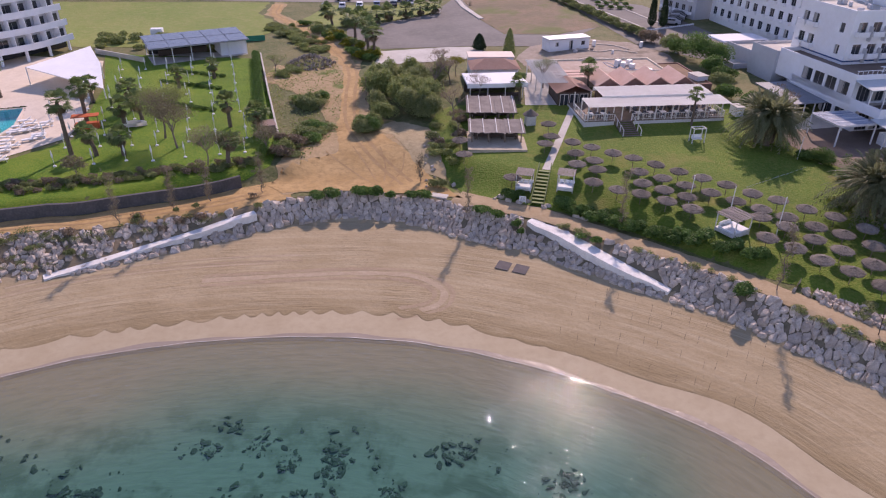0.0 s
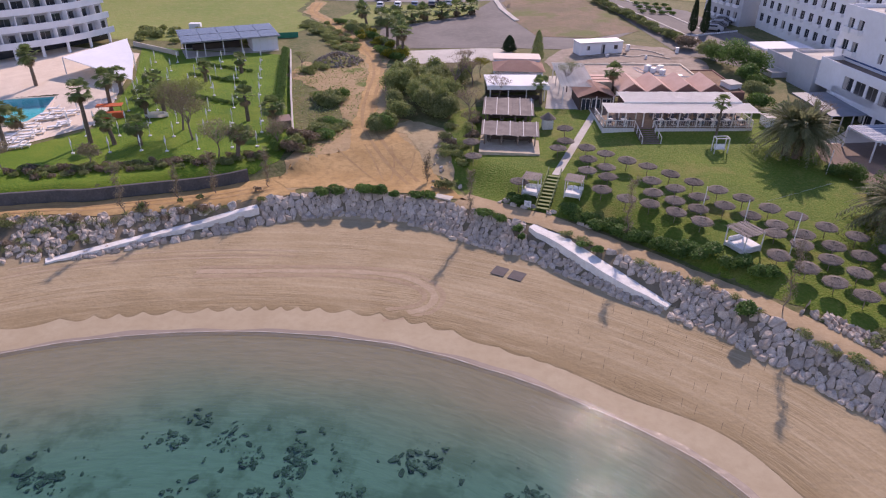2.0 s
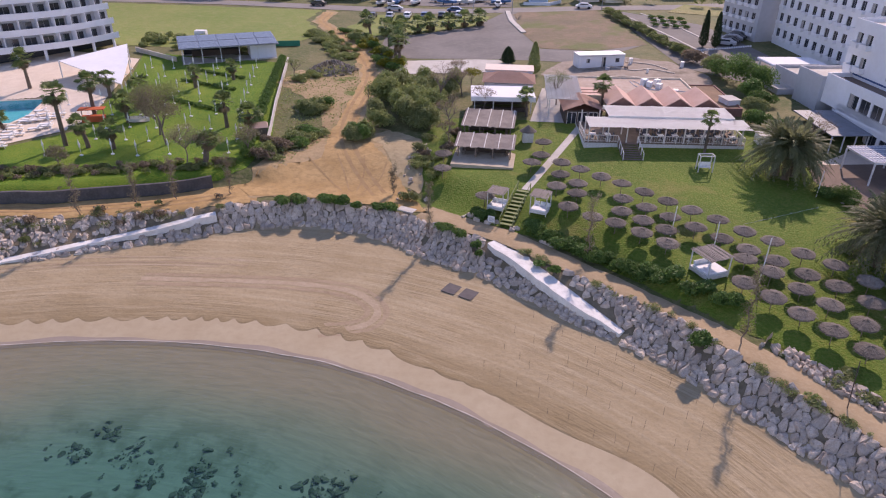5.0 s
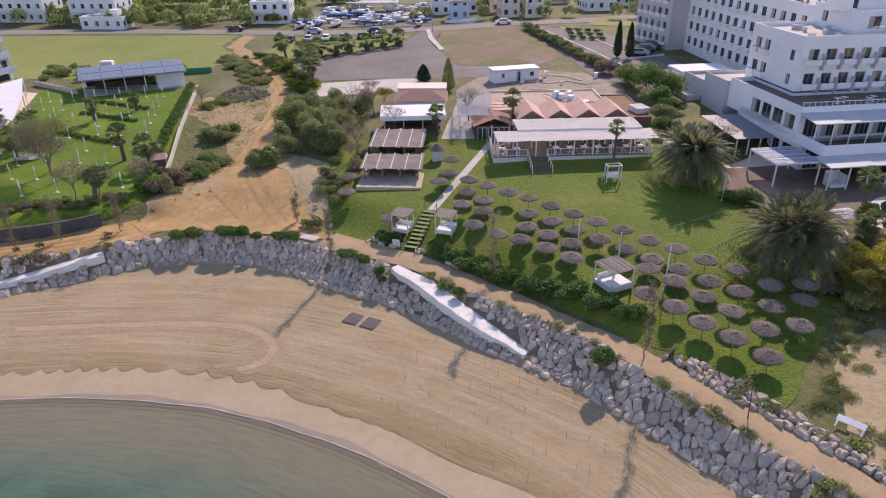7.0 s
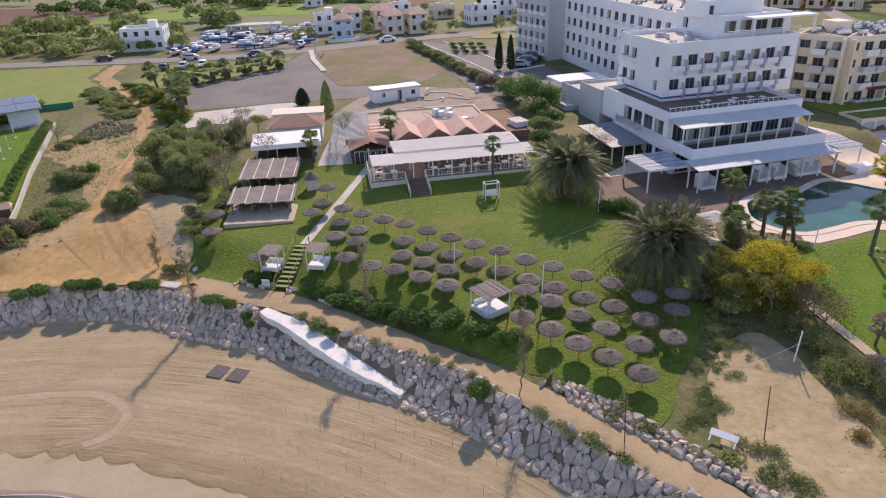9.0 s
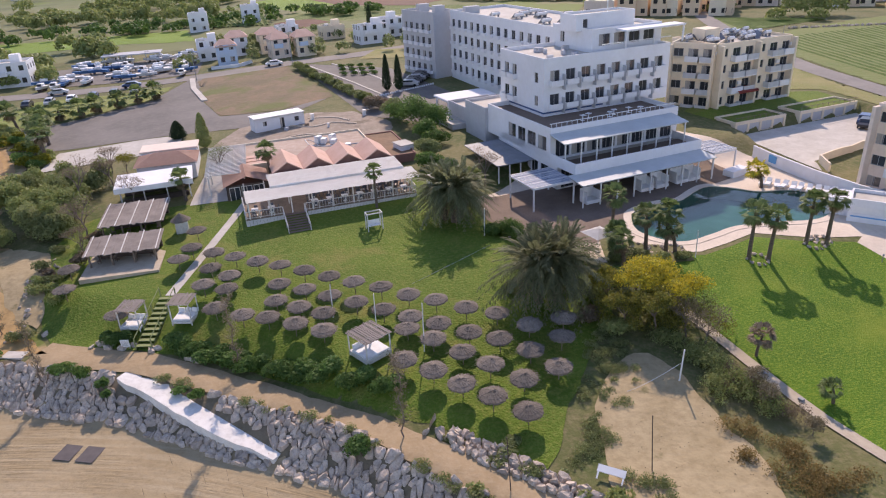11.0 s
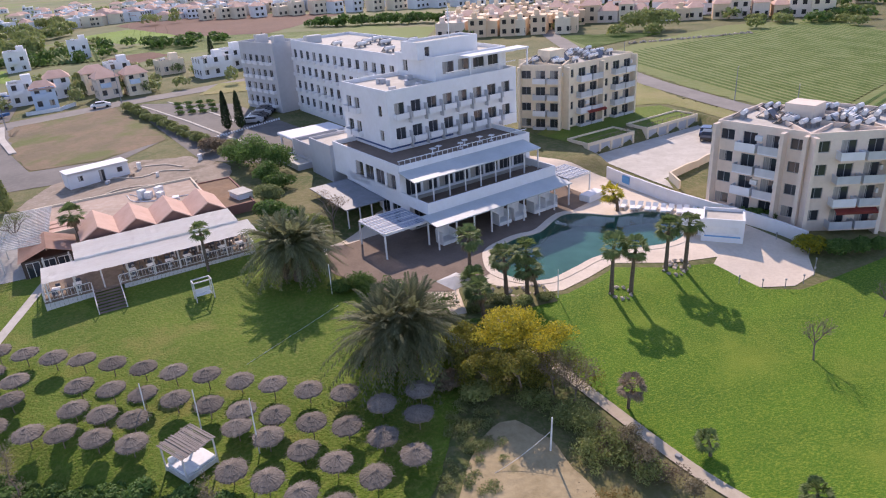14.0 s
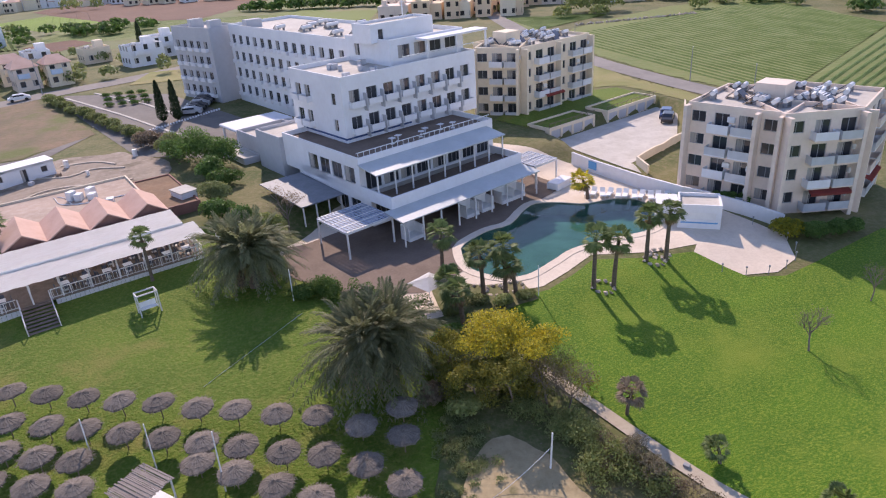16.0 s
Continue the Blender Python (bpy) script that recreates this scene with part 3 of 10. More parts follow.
# the garage yard lies cut into the slope, level with the street
YARD = [(89.5, 103.0), (102, 105.4), (116, 108.0), (114.8, 101), (104, 90.6), (91.4, 87), (89.3, 82)]
GZ[inside(YARD, _xx, _yy)] = 5.7


def clip_cell(poly, x0, x1, y0, y1):
    for ax, lim, sg in ((0, x0, 1), (0, x1, -1), (1, y0, 1), (1, y1, -1)):
        out = []
        for k in range(len(poly)):
            a, b = poly[k - 1], poly[k]
            da, db = (a[ax] - lim) * sg, (b[ax] - lim) * sg
            if (da >= 0) != (db >= 0):
                t = da / (da - db)
                out.append((a[0] + (b[0] - a[0]) * t, a[1] + (b[1] - a[1]) * t))
            if db >= 0:
                out.append(b)
        poly = out
        if len(poly) < 3:
            return []
    return poly


def drape(name, poly, mat, lift, label, category="ground", rag=0.0, kind="structure", hole=None):
    """A sheet of another surface laid on the ground, a little above it, with a ragged edge if asked."""
    if rag:
        fine = []
        for k in range(len(poly)):
            a, b = Vector(poly[k - 1]), Vector(poly[k])
            m = max(1, int((b - a).length / 0.7))
            for j in range(m):
                p = a.lerp(b, j / m)
                o = noise.noise((p.x * 0.35, p.y * 0.35, lift * 99)) * rag + noise.noise((p.x * 1.3, p.y * 1.3, lift * 99)) * rag * 0.5
                t = (b - a).normalized()
                fine.append((p.x - t.y * o, p.y + t.x * o))
        poly = fine
    P = np.array(poly)
    i0, i1 = max(0, np.searchsorted(GX, P[:, 0].min()) - 1), min(len(GX) - 1, np.searchsorted(GX, P[:, 0].max()))
    j0, j1 = max(0, np.searchsorted(GY, P[:, 1].min()) - 1), min(len(GY) - 1, np.searchsorted(GY, P[:, 1].max()))
    X, Y = np.meshgrid(GX[i0:i1 + 1], GY[j0:j1 + 1], indexing="ij")
    ins = inside(poly, X, Y)
    edge = np.zeros((i1 - i0 + 1, j1 - j0 + 1), bool)
    for k in range(len(P)):
        a, b = P[k - 1], P[k]
        m = max(2, int(np.hypot(*(b - a)) / 0.04))
        t = np.linspace(0, 1, m)
        xs, ys = a[0] + (b[0] - a[0]) * t, a[1] + (b[1] - a[1]) * t
        ii, jj = np.searchsorted(GX, xs) - 1 - i0, np.searchsorted(GY, ys) - 1 - j0
        ok = (ii >= 0) & (jj >= 0) & (ii < edge.shape[0]) & (jj < edge.shape[1])
        edge[ii[ok], jj[ok]] = True
    verts, faces, at = [], [], {}

    def vert(x, y):
        key = (round(x, 4), round(y, 4))
        if key not in at:
            at[key] = len(verts)
            verts.append((x, y, ground_z(x, y) + lift))
        return at[key]

    for i in range(i1 - i0):
        for j in range(j1 - j0):
            x0, x1, y0, y1 = GX[i0 + i], GX[i0 + i + 1], GY[j0 + j], GY[j0 + j + 1]
            got = int(ins[i, j]) + int(ins[i + 1, j]) + int(ins[i, j + 1]) + int(ins[i + 1, j + 1])
            if edge[i, j] or got in (1, 2, 3):
                c = clip_cell(list(poly), x0, x1, y0, y1)
                if len(c) >= 3:
                    f = []
                    for q in c:
                        k = vert(*q)
                        if k not in f:
                            f.append(k)
                    if len(f) >= 3:
                        faces.append(f)
            elif got == 4:
                faces.append([vert(x0, y0), vert(x1, y0), vert(x1, y1), vert(x0, y1)])
    ob = raw(name, verts, faces, mat)
    me = ob.data
    for p in me.polygons:
        p.use_smooth = True
    bm = bmesh.new()
    bm.from_mesh(me)
    bmesh.ops.triangulate(bm, faces=[f for f in bm.faces if len(f.verts) > 4])
    bmesh.ops.recalc_face_normals(bm, faces=bm.faces[:])
    if sum(f.normal.z * f.calc_area() for f in bm.faces) < 0:
        bmesh.ops.reverse_faces(bm, faces=bm.faces[:])
    bm.to_mesh(me)
    bm.free()
    return tagged(ob, label, category, kind=kind)


def band(line, a, b):
    """Outline of a strip along a plan line, between two offsets to its left."""
    n = len(line)
    L, R = [], []
    for i, p in enumerate(line):
        q0, q1 = Vector(line[max(0, i - 1)]), Vector(line[min(n - 1, i + 1)])
        t = (q1 - q0).normalized()
        o0 = a(i / (n - 1)) if callable(a) else a
        o1 = b(i / (n - 1)) if callable(b) else b
        L.append((p[0] - t.y * o0, p[1] + t.x * o0))
        R.append((p[0] - t.y * o1, p[1] + t.x * o1))
    return L + R[::-1]


def make_ground():
    nx, ny = len(GX), len(GY)
    verts = np.stack([_xx.ravel(), _yy.ravel(), GZ.ravel()], 1)
    i, j = np.meshgrid(np.arange(nx - 1), np.arange(ny - 1), indexing="ij")
    a = (i * ny + j).ravel()
    faces = np.stack([a, a + ny, a + ny + 1, a + 1], 1)
    ob = raw("ground", verts.tolist(), faces.tolist(), [M_SCRUB, M_SAND, M_SEABED, M_GAP], smooth=True)
    cx = verts[faces].mean(1)[:, :2]
    d, w = G_ROCK[faces].mean(1), G_SHORE[faces].mean(1)
    rw = rock_width(cx[:, 0])
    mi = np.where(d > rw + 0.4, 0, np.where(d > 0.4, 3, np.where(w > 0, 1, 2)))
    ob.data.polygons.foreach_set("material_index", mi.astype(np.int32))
    shore_layer(ob, verts[:, :2])
    return tagged(ob, "coastal ground of scrub, beach sand and shallow seabed", "ground", kind="structure")


ground = make_ground()


def stretch_of(line, x0, x1):
    return [p for p in line if x0 <= p[0] <= x1]


def make_sea():
    """The water sheet, from the shore out, with the depth below stored on it."""
    xs, ys = axis_steps(-80, 80, -2600, 2600, 1.0), axis_steps(-40, 50, -900, 60, 1.0)
    X, Y = np.meshgrid(xs, ys, indexing="ij")
    P = np.stack([X.ravel(), Y.ravel()], 1)
    w = side_distance(P, WATERLINE)
    nx, ny = len(xs), len(ys)
    i, j = np.meshgrid(np.arange(nx - 1), np.arange(ny - 1), indexing="ij")
    a = (i * ny + j).ravel()
    f = np.stack([a, a + ny, a + ny + 1, a + 1], 1)
    f = f[(w[f] < 3).any(1)]
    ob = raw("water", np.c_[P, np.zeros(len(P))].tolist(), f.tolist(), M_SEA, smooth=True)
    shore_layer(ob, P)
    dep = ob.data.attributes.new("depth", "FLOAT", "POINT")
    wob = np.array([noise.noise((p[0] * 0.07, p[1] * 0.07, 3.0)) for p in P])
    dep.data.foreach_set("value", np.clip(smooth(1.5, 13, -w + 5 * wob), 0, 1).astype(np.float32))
    bm = bmesh.new()
    bm.from_mesh(ob.data)
    bmesh.ops.delete(bm, geom=[v for v in bm.verts if not v.link_faces], context="VERTS")
    bm.to_mesh(ob.data)
    bm.free()
    return tagged(ob, "clear turquoise sea water over a shallow bed", "sea", kind="structure")


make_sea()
near_water = spline(stretch_of(WATERLINE, -75, 60), 0.2)
near_rock = stretch_of(ROCK_BASE, -75, 60)
# smooth wave-washed strip with a scalloped upper edge, and the soaked rim
def berm_edge(s):
    """Scalloped upper limit of the wave-washed sand, in metres above the water's edge."""
    cusp = float(smooth(0.02, 0.12, s) * smooth(0.60, 0.48, s))
    tooth = 1 - abs(math.sin(s * 232 + 2.2 * math.sin(s * 31) + 1.1 * math.sin(s * 77)))
    return 3.0 + 0.35 * math.sin(s * 29 + 1) + cusp * (0.15 + 0.75 * tooth) + (1 - cusp) * 0.25 * math.sin(s * 80)


def shore_strip(name, low, high, mat, lift, label, cross=6):
    """A strip of sand between two offsets from the water's edge, laid just over the ground."""
    n = len(near_water)
    V, F = [], []
    for i, p in enumerate(near_water):
        t = (Vector(near_water[min(n - 1, i + 1)]) - Vector(near_water[max(0, i - 1)])).normalized()
        top = high(i / (n - 1))
        for k in range(cross):
            o = low + (top - low) * k / (cross - 1)
            x, y = p[0] - t.y * o, p[1] + t.x * o
            V.append((x, y, ground_z(x, y) + lift))
        if i:
            F += [(cross * (i - 1) + k, cross * i + k, cross * i + k + 1, cross * (i - 1) + k + 1) for k in range(cross - 1)]
    return tagged(raw(name, V, F, mat, smooth=True), label, "sand", kind="structure")


shore_strip("wet_sand", -0.8, berm_edge, M_WETSAND, 0.012, "smooth pale sand washed by the waves")
shore_strip("soaked_sand", -0.5, lambda s: 0.5 + 0.16 * math.sin(s * 60) + 0.1 * math.sin(s * 171), M_SOAKED, 0.018, "damp sand at the water's edge", 3)

# ---- ground covers ----
shore_path = stretch_of(ROCK_BASE, -95, -17)
SP_X = [p[0] for p in shore_path]
drape("dirt_road", band(shore_path, lambda s: float(np.interp(np.interp(s, np.linspace(0, 1, len(SP_X)), SP_X), [-95, -49, -42, -34, -26, -17], [6.4, 6.4, 6.5, 4.4, 2.7, 2.2])), lambda s: float(np.interp(np.interp(s, np.linspace(0, 1, len(SP_X)), SP_X), [-95, -43, -35, -27, -20], [9.8, 9.6, 8.8, 7.6, 8.0]))), M_DIRT, 0.05, "narrow ochre dirt track above the rocks", "road", 0.3)
right_path = stretch_of(ROCK_BASE, -4, 75)
RP_X = [p[0] for p in right_path]
drape("path", band(right_path, lambda s: float(rock_width(np.interp(s, np.linspace(0, 1, len(RP_X)), RP_X))) + 0.1, lambda s: float(np.interp(np.interp(s, np.linspace(0, 1, len(RP_X)), RP_X), [-4, 2, 13, 18, 23, 27, 34, 40], [6.6, 6.6, 6.4, 6.2, 5.6, 5.4, 5.3, 5.0]))), M_PATH, 0.085, "trodden sandy footpath along the shore", "path", 0.25)
drape("rough_verge", [(-21, 70.5), (-12, 72), (-4, 71), (1.5, 69.5), (-1, 74), (-4, 80), (-5, 88), (-9.5, 92), (-13, 94), (-14.5, 105), (-17.5, 115), (-17.5, 122), (-21, 134), (-33, 153), (-43, 166), (-44, 180), (-47.5, 180), (-46.5, 165), (-37, 151), (-25.5, 131), (-22.8, 122), (-27, 117), (-33, 121), (-34, 112), (-28, 106), (-22, 100), (-18.5, 90), (-22, 82), (-23, 76)], M_MIXED, 0.062, "bare dirt with patches of grass beside the track", "soil", 0.8)
drape("dirt_track", [(-21, 70.6), (-12, 72), (-4, 71), (1, 70), (-2, 74), (-4, 78), (-8, 84), (-12.2, 89), (-14.5, 95), (-15.6, 102), (-16.6, 112), (-19.4, 125), (-25.6, 137), (-35.6, 155), (-42.8, 164), (-44.6, 177), (-47.4, 177), (-45.6, 165), (-37.8, 153), (-28.6, 138), (-22.8, 126), (-20, 116), (-19, 107), (-18, 98), (-17, 89), (-16, 82), (-21, 77), (-23.5, 73)], M_DIRT, 0.085, "bare ochre dirt turning area and track", "road", 0.5)
drape("dirt_bank", [(-3.5, 76), (-7.5, 84), (-12, 90), (-9, 92), (-4, 89), (-1.8, 82), (-0.8, 74)], M_PATCH, 0.095, "bare stony bank beside the dirt track", "soil", 0.7)

drape("lawn_beach_bar", closed([(1, 71.2), (6, 69.6), (13, 66.2), (20.8, 60.8), (27.4, 55.4), (34.4, 49.8), (39.4, 45.2), (43.2, 50.6), (46.6, 55.6), (50.4, 60), (52.4, 66), (50, 76), (44, 90), (41, 98), (20, 96), (8, 97), (-2, 96), (-3.5, 84)], 1.5), M_LAWN, 0.055, "mown green lawn sloping to the shore path", "lawn", 0.3)
drape("bare_patch", closed([(42.6, 40), (43.4, 46), (44.6, 50), (47.2, 53), (50.2, 55), (52, 53.6), (52.6, 50), (53, 46), (53, 41), (50, 35), (45, 33)], 1.5), M_PATCH, 0.1, "dry bare sandy patch with footprints", "soil", 0.6)
drape("lawn_hotel", [(57.5, 67), (61, 68), (64, 67.6), (67.5, 68.6), (71, 70), (75, 67.6), (80, 66), (81, 60.4), (84, 58.8), (88, 59), (100, 60), (112, 50), (104, 20), (64, 24), (62, 38.5), (60.6, 43), (59.6, 48), (58.4, 55)], M_LAWN2, 0.06, "bright green mown hotel lawn", "lawn")
drape("lawn_club", [(-62, 58.5), (-55, 62), (-44, 65.4), (-34, 69.2), (-26, 73.2), (-23.6, 76), (-24.4, 86), (-38, 125), (-68, 127), (-58.5, 106), (-53, 84), (-60, 73)], M_LAWN2, 0.06, "bright green lawn of a beach club", "lawn")
drape("garden_path", band(spline([(55.5, 68.5), (56.6, 63), (57.8, 55.6), (58.8, 49.4), (59.7, 45), (60.7, 41.2), (62, 37), (64, 30)]), -0.5, 0.5), M_GARDENPATH, 0.09, "narrow concrete garden path", "path")
drape("lawn_path", band(spline([(11.3, 74.5), (14.5, 85), (17.6, 95.2)]), -0.5, 0.5), M_CONCRETE, 0.09, "straight pale concrete footpath across the lawn", "path")
drape("asphalt_yard", [(-22, 134), (-24.5, 151), (-6, 165), (-1, 184), (2.5, 184), (5, 158), (10, 142), (21, 140), (31, 148), (24, 138), (16, 131), (2, 133), (-14, 133)], M_ASPHALT, 0.05, "worn grey asphalt car park", "car park")
drape("concrete_slab", [(-15.2, 121), (-1, 122.5), (5, 124), (5, 132), (-1.7, 132.6), (-15, 131)], M_CONCRETE, 0.09, "pale concrete slab", "slab")
drape("vacant_lot", [(5.5, 157), (1.5, 180), (3, 186), (22, 186), (31.5, 148), (21, 140.5), (10, 142.5)], M_BROWN, 0.06, "brown vacant lot with patches of weed", "lot", 0.5)
drape("road", band(spline([(-400, 150), (-150, 178), (-80, 185), (-40, 184.5), (-5, 186.5), (25, 191), (60, 205), (130, 250), (300, 400)], 6), -3.6, 3.6), M_ROAD, 0.08, "grey asphalt village road", "road")
drape("meadow", [(-75, 132), (-48, 133), (-42, 140), (-40, 153), (-48, 166), (-49, 180), (-130, 176), (-130, 140)], M_MEADOW, 0.05, "rough green meadow with dry streaks", "meadow", 0.8)
drape("palm_verge", [(-27, 152), (-7, 165), (-3.5, 178), (-33, 177), (-36, 160)], M_MEADOW, 0.06, "weedy grass strip under palms", "verge", 0.6)
drape("hotel_parking", [(36, 130), (50, 118), (56, 135), (52, 150), (46, 172), (28, 186), (25, 184)], M_ASPHALT, 0.055, "grey asphalt hotel car park", "car park")
drape("hotel_terrace", [(44.5, 81), (47, 76), (53, 69), (58, 68.4), (61.5, 69), (64, 68.4), (67.5, 69.4), (71.5, 70.9), (76.8, 67.9), (81.4, 66.9), (79.2, 65.4), (79.2, 63), (81, 60.8), (84, 59.6), (87.5, 60.4), (90.5, 64), (89.5, 78), (88, 92), (80, 104), (54, 96), (45.5, 89)], M_PAVING, 0.05, "cream paved pool terrace", "terrace")
drape("terrace_floor", [(44.8, 82.5), (48.6, 76.6), (54.5, 73.4), (60.5, 75.4), (66, 79.5), (72.5, 84.3), (81, 87.5), (80, 96), (56, 92), (46, 89.5)], M_TERRACE, 0.09, "brown tiled terrace under the hotel", "terrace")
drape("garage_yard", [(89.9, 102), (102, 104.4), (114.8, 107), (114, 101.4), (103.6, 91.4), (91.8, 87.8), (90.2, 84)], M_CONCRETE, 0.09, "pale concrete yard before garages", "yard")
drape("upper_lawn", [(87, 113), (88.6, 106.4), (101, 108.9), (115, 111.6), (115, 117), (108, 119), (92, 116.5)], M_LAWN, 0.08, "green lawn behind the cream apartments", "lawn")
drape("field_road", band(spline([(124.5, 92), (124.5, 104), (125.5, 121), (128.5, 143), (140, 185), (175, 260), (260, 380)], 4), -2.6, 2.6), M_ROAD, 0.09, "straight grey country road", "road")
drape("verge", [(117, 90), (121.5, 92), (122, 120), (126, 145), (136, 180), (128, 180), (112, 150), (108, 122), (117, 117), (117.5, 97)], M_DRYGRASS, 0.07, "dry grassy road verge", "verge", 0.8)
drape("crop_field", [(128, 92), (128.5, 120), (132, 143), (139, 170), (158, 179), (200, 190), (232, 178), (206, 126), (260, 40), (190, 50)], M_CROP, 0.07, "green crop field in long furrows", "field", 1.0)
drape("crop_field_far", [(142, 180), (158, 186), (176, 190), (168, 200), (150, 212)], M_CROP, 0.05, "pale green vegetable plot behind a stone row", "field", 1.0)
drape("farmland", [(-1400, 262), (-150, 230), (-40, 238), (60, 262), (118, 242), (150, 300), (400, 330), (1500, 500), (1500, 2600), (-1500, 2600)], M_FARM, 0.03, "far patchwork of green and brown farmland", "fields")
drape("red_field_west", [(-420, 272), (-150, 264), (-96, 272), (-84, 320), (-200, 340), (-500, 330)], M_REDSOIL, 0.08, "red-brown ploughed field", "field", 1.5)
drape("green_strip", [(-90, 262), (-36, 274), (-10, 266), (-18, 305), (-44, 303), (-84, 300)], M_BRIGHT, 0.09, "bright green strip of young crop", "field", 1.0)
drape("orchard_field", [(-37, 412), (-18, 330), (-10, 300), (16, 283), (12, 352)], M_ORCHARD, 0.085, "pale green field planted in rows", "field", 1.0)
drape("bright_field", [(-2, 420), (23, 424), (45, 358), (23, 334)], M_BRIGHT, 0.09, "bright green young crop", "field", 1.0)
drape("red_field", [(15, 465), (53, 520), (128, 388), (78, 322), (45, 350), (24, 426)], M_REDSOIL, 0.095, "wide red-brown ploughed field", "field", 1.0)
drape("brown_plot", [(16, 291), (31, 298), (37, 281), (24, 264)], M_REDSOIL, 0.1, "small brown ploughed plot", "field", 0.6)
drape("vegetable_field", [(38, 282), (76, 270), (112, 300), (77, 320), (46, 348), (26, 332), (18, 306)], M_CROP, 0.08, "green vegetable field in rows", "field", 0.8)
drape("pasture_west", [(-400, 215), (-60, 222), (-45, 232), (-60, 258), (-160, 254), (-400, 258)], M_MEADOW, 0.06, "bright green pasture", "field", 1.0)

RNG = np.random.default_rng(7)


def ribbon(name, line, width, mat, lift, label, category, kind="structure"):
    """A narrow strip laid on the ground along a plan line."""
    fine = spline(line, 0.5)
    V, F = [], []
    for i, (x, y) in enumerate(fine):
        a, b = Vector(fine[max(0, i - 1)]), Vector(fine[min(len(fine) - 1, i + 1)])
        t = (b - a).normalized()
        w = width * 0.5 * (1 + 0.5 * noise.noise((x * 0.8, y * 0.8, lift * 50)))
        for s in (-w, w):
            px, py = x - t.y * s, y + t.x * s
            V.append((px, py, ground_z(px, py) + lift))
        if i:
            F.append((2 * i - 2, 2 * i - 1, 2 * i + 1, 2 * i))
    return tagged(raw(name, V, F, mat), label, category, kind=kind)


def offset_line(line, d):
    """A plan line moved to its left by d metres (a number or a function of x)."""
    out = []
    for i, p in enumerate(line):
        a, b = Vector(line[max(0, i - 1)]), Vector(line[min(len(line) - 1, i + 1)])
        t = (b - a).normalized()
        o = d(p[0]) if callable(d) else d
        out.append((p[0] - t.y * o, p[1] + t.x * o))
    return out


# the low scarp over the washed sand
_near = stretch_of(WATERLINE, -60, 40)
_edge = [p for p in band(near_water, 0, berm_edge)[len(near_water):][::-1] if -62 < p[0] < 36]
V, F = [], []
for i, (x, y) in enumerate(_edge):
    k = 0.55 + 0.6 * noise.noise((x * 0.35, y * 0.35, 4))
    for o, z in ((-0.06, 0.0), (0.1, 0.05 * k), (0.25, 0.05 * k), (1.1, 0.004)):
        V.append((x, y + o, ground_z(x, y + o) + 0.012 + z))
    if i:
        F += [(4 * i - 4 + m, 4 * i + m, 4 * i + m + 1, 4 * i - 3 + m) for m in range(3)]
_sc = raw("sand_scarp", V, F, M_SAND, smooth=True)
shore_layer(_sc, np.array(V)[:, :2])
tagged(_sc, "low crumbling scarp of sand above the washed strip", "sand", kind="structure")
_foam = offset_line(near_water, lambda x: 0.02 + 0.12 * noise.noise((x * 0.35, 0, 0)))
V, F = [], []
for i, (x, y) in enumerate(_foam):
    w = 0.02 + 0.05 * abs(noise.noise((x * 0.6, 3, 0)))
    z = max(ground_z(x, y) + 0.06, 0.03)
    V += [(x, y - w, z), (x, y + w, z + 0.005)]
    if i:
        F.append((2 * i - 2, 2 * i, 2 * i + 1, 2 * i - 1))
tagged(raw("foam", V, F, M_FOAM), "thin broken line of foam at the water's edge", "foam", kind="structure")
for k, d in enumerate((12.4, 12.9, 13.9)):
    ribbon("wheel_mark", [p for p in offset_line(_near, d) if -46 < p[0] < -17 + k], 0.22, (M_SANDPALE, M_SANDLINE)[k % 2], 0.012 + 0.001 * k, "faint wheel mark along the beach", "sand")
for k, (r, w) in enumerate(((0.0, 0.5), (0.9, 0.7), (1.7, 0.5))):
    ribbon("wheel_mark", [(-26, 54.0 + r), (-16, 55.6 + r), (-9, 56.2 + r), (-4.4 + r * 0.5, 55.6 + r), (-2.0 + r, 53.8 + r * 0.3), (-2.6 + r, 52.0 - r * 0.5), (-5.4, 51.0 - r)], w, (M_SANDLINE, M_SANDPALE, M_SANDLINE)[k], 0.011 + 0.001 * k, "looping wheel mark on the beach", "sand")
for k, d in enumerate((-0.7, 0.7)):
    ribbon("wheel_rut", offset_line([(-6, 74), (-12, 83), (-15.5, 92), (-17.2, 104), (-18.3, 115), (-21.2, 126), (-27.2, 138), (-37, 154), (-44.2, 165), (-46, 176)], d), 0.5, M_RUT, 0.1, "worn wheel rut in the dirt track", "road")
for k, d in enumerate((-0.55, 0.55)):
    ribbon("wheel_rut", offset_line(stretch_of(ROCK_BASE, -90, -20), lambda x, d=d: d + float(np.interp(x, [-90, -42, -34, -26, -20], [8.0, 8.0, 6.4, 5.0, 5.0]))), 0.35, M_RUT, 0.075, "worn wheel rut in the dirt track", "road")


for k in range(4):
    a = radians(52 + 24 * k)
    ribbon("wheel_rut", [(-9.5 + 2.2 * math.cos(a), 73.0 + 1.5 * math.sin(a)), (-9.8 + 6 * math.cos(a) - 0.8, 73.5 + 5 * math.sin(a)), (-11.2 + 9 * math.cos(a) - 1.2, 74.5 + 8.5 * math.sin(a))], 0.22, M_RUT, 0.101 + 0.001 * k, "worn wheel rut in the dirt track", "road")


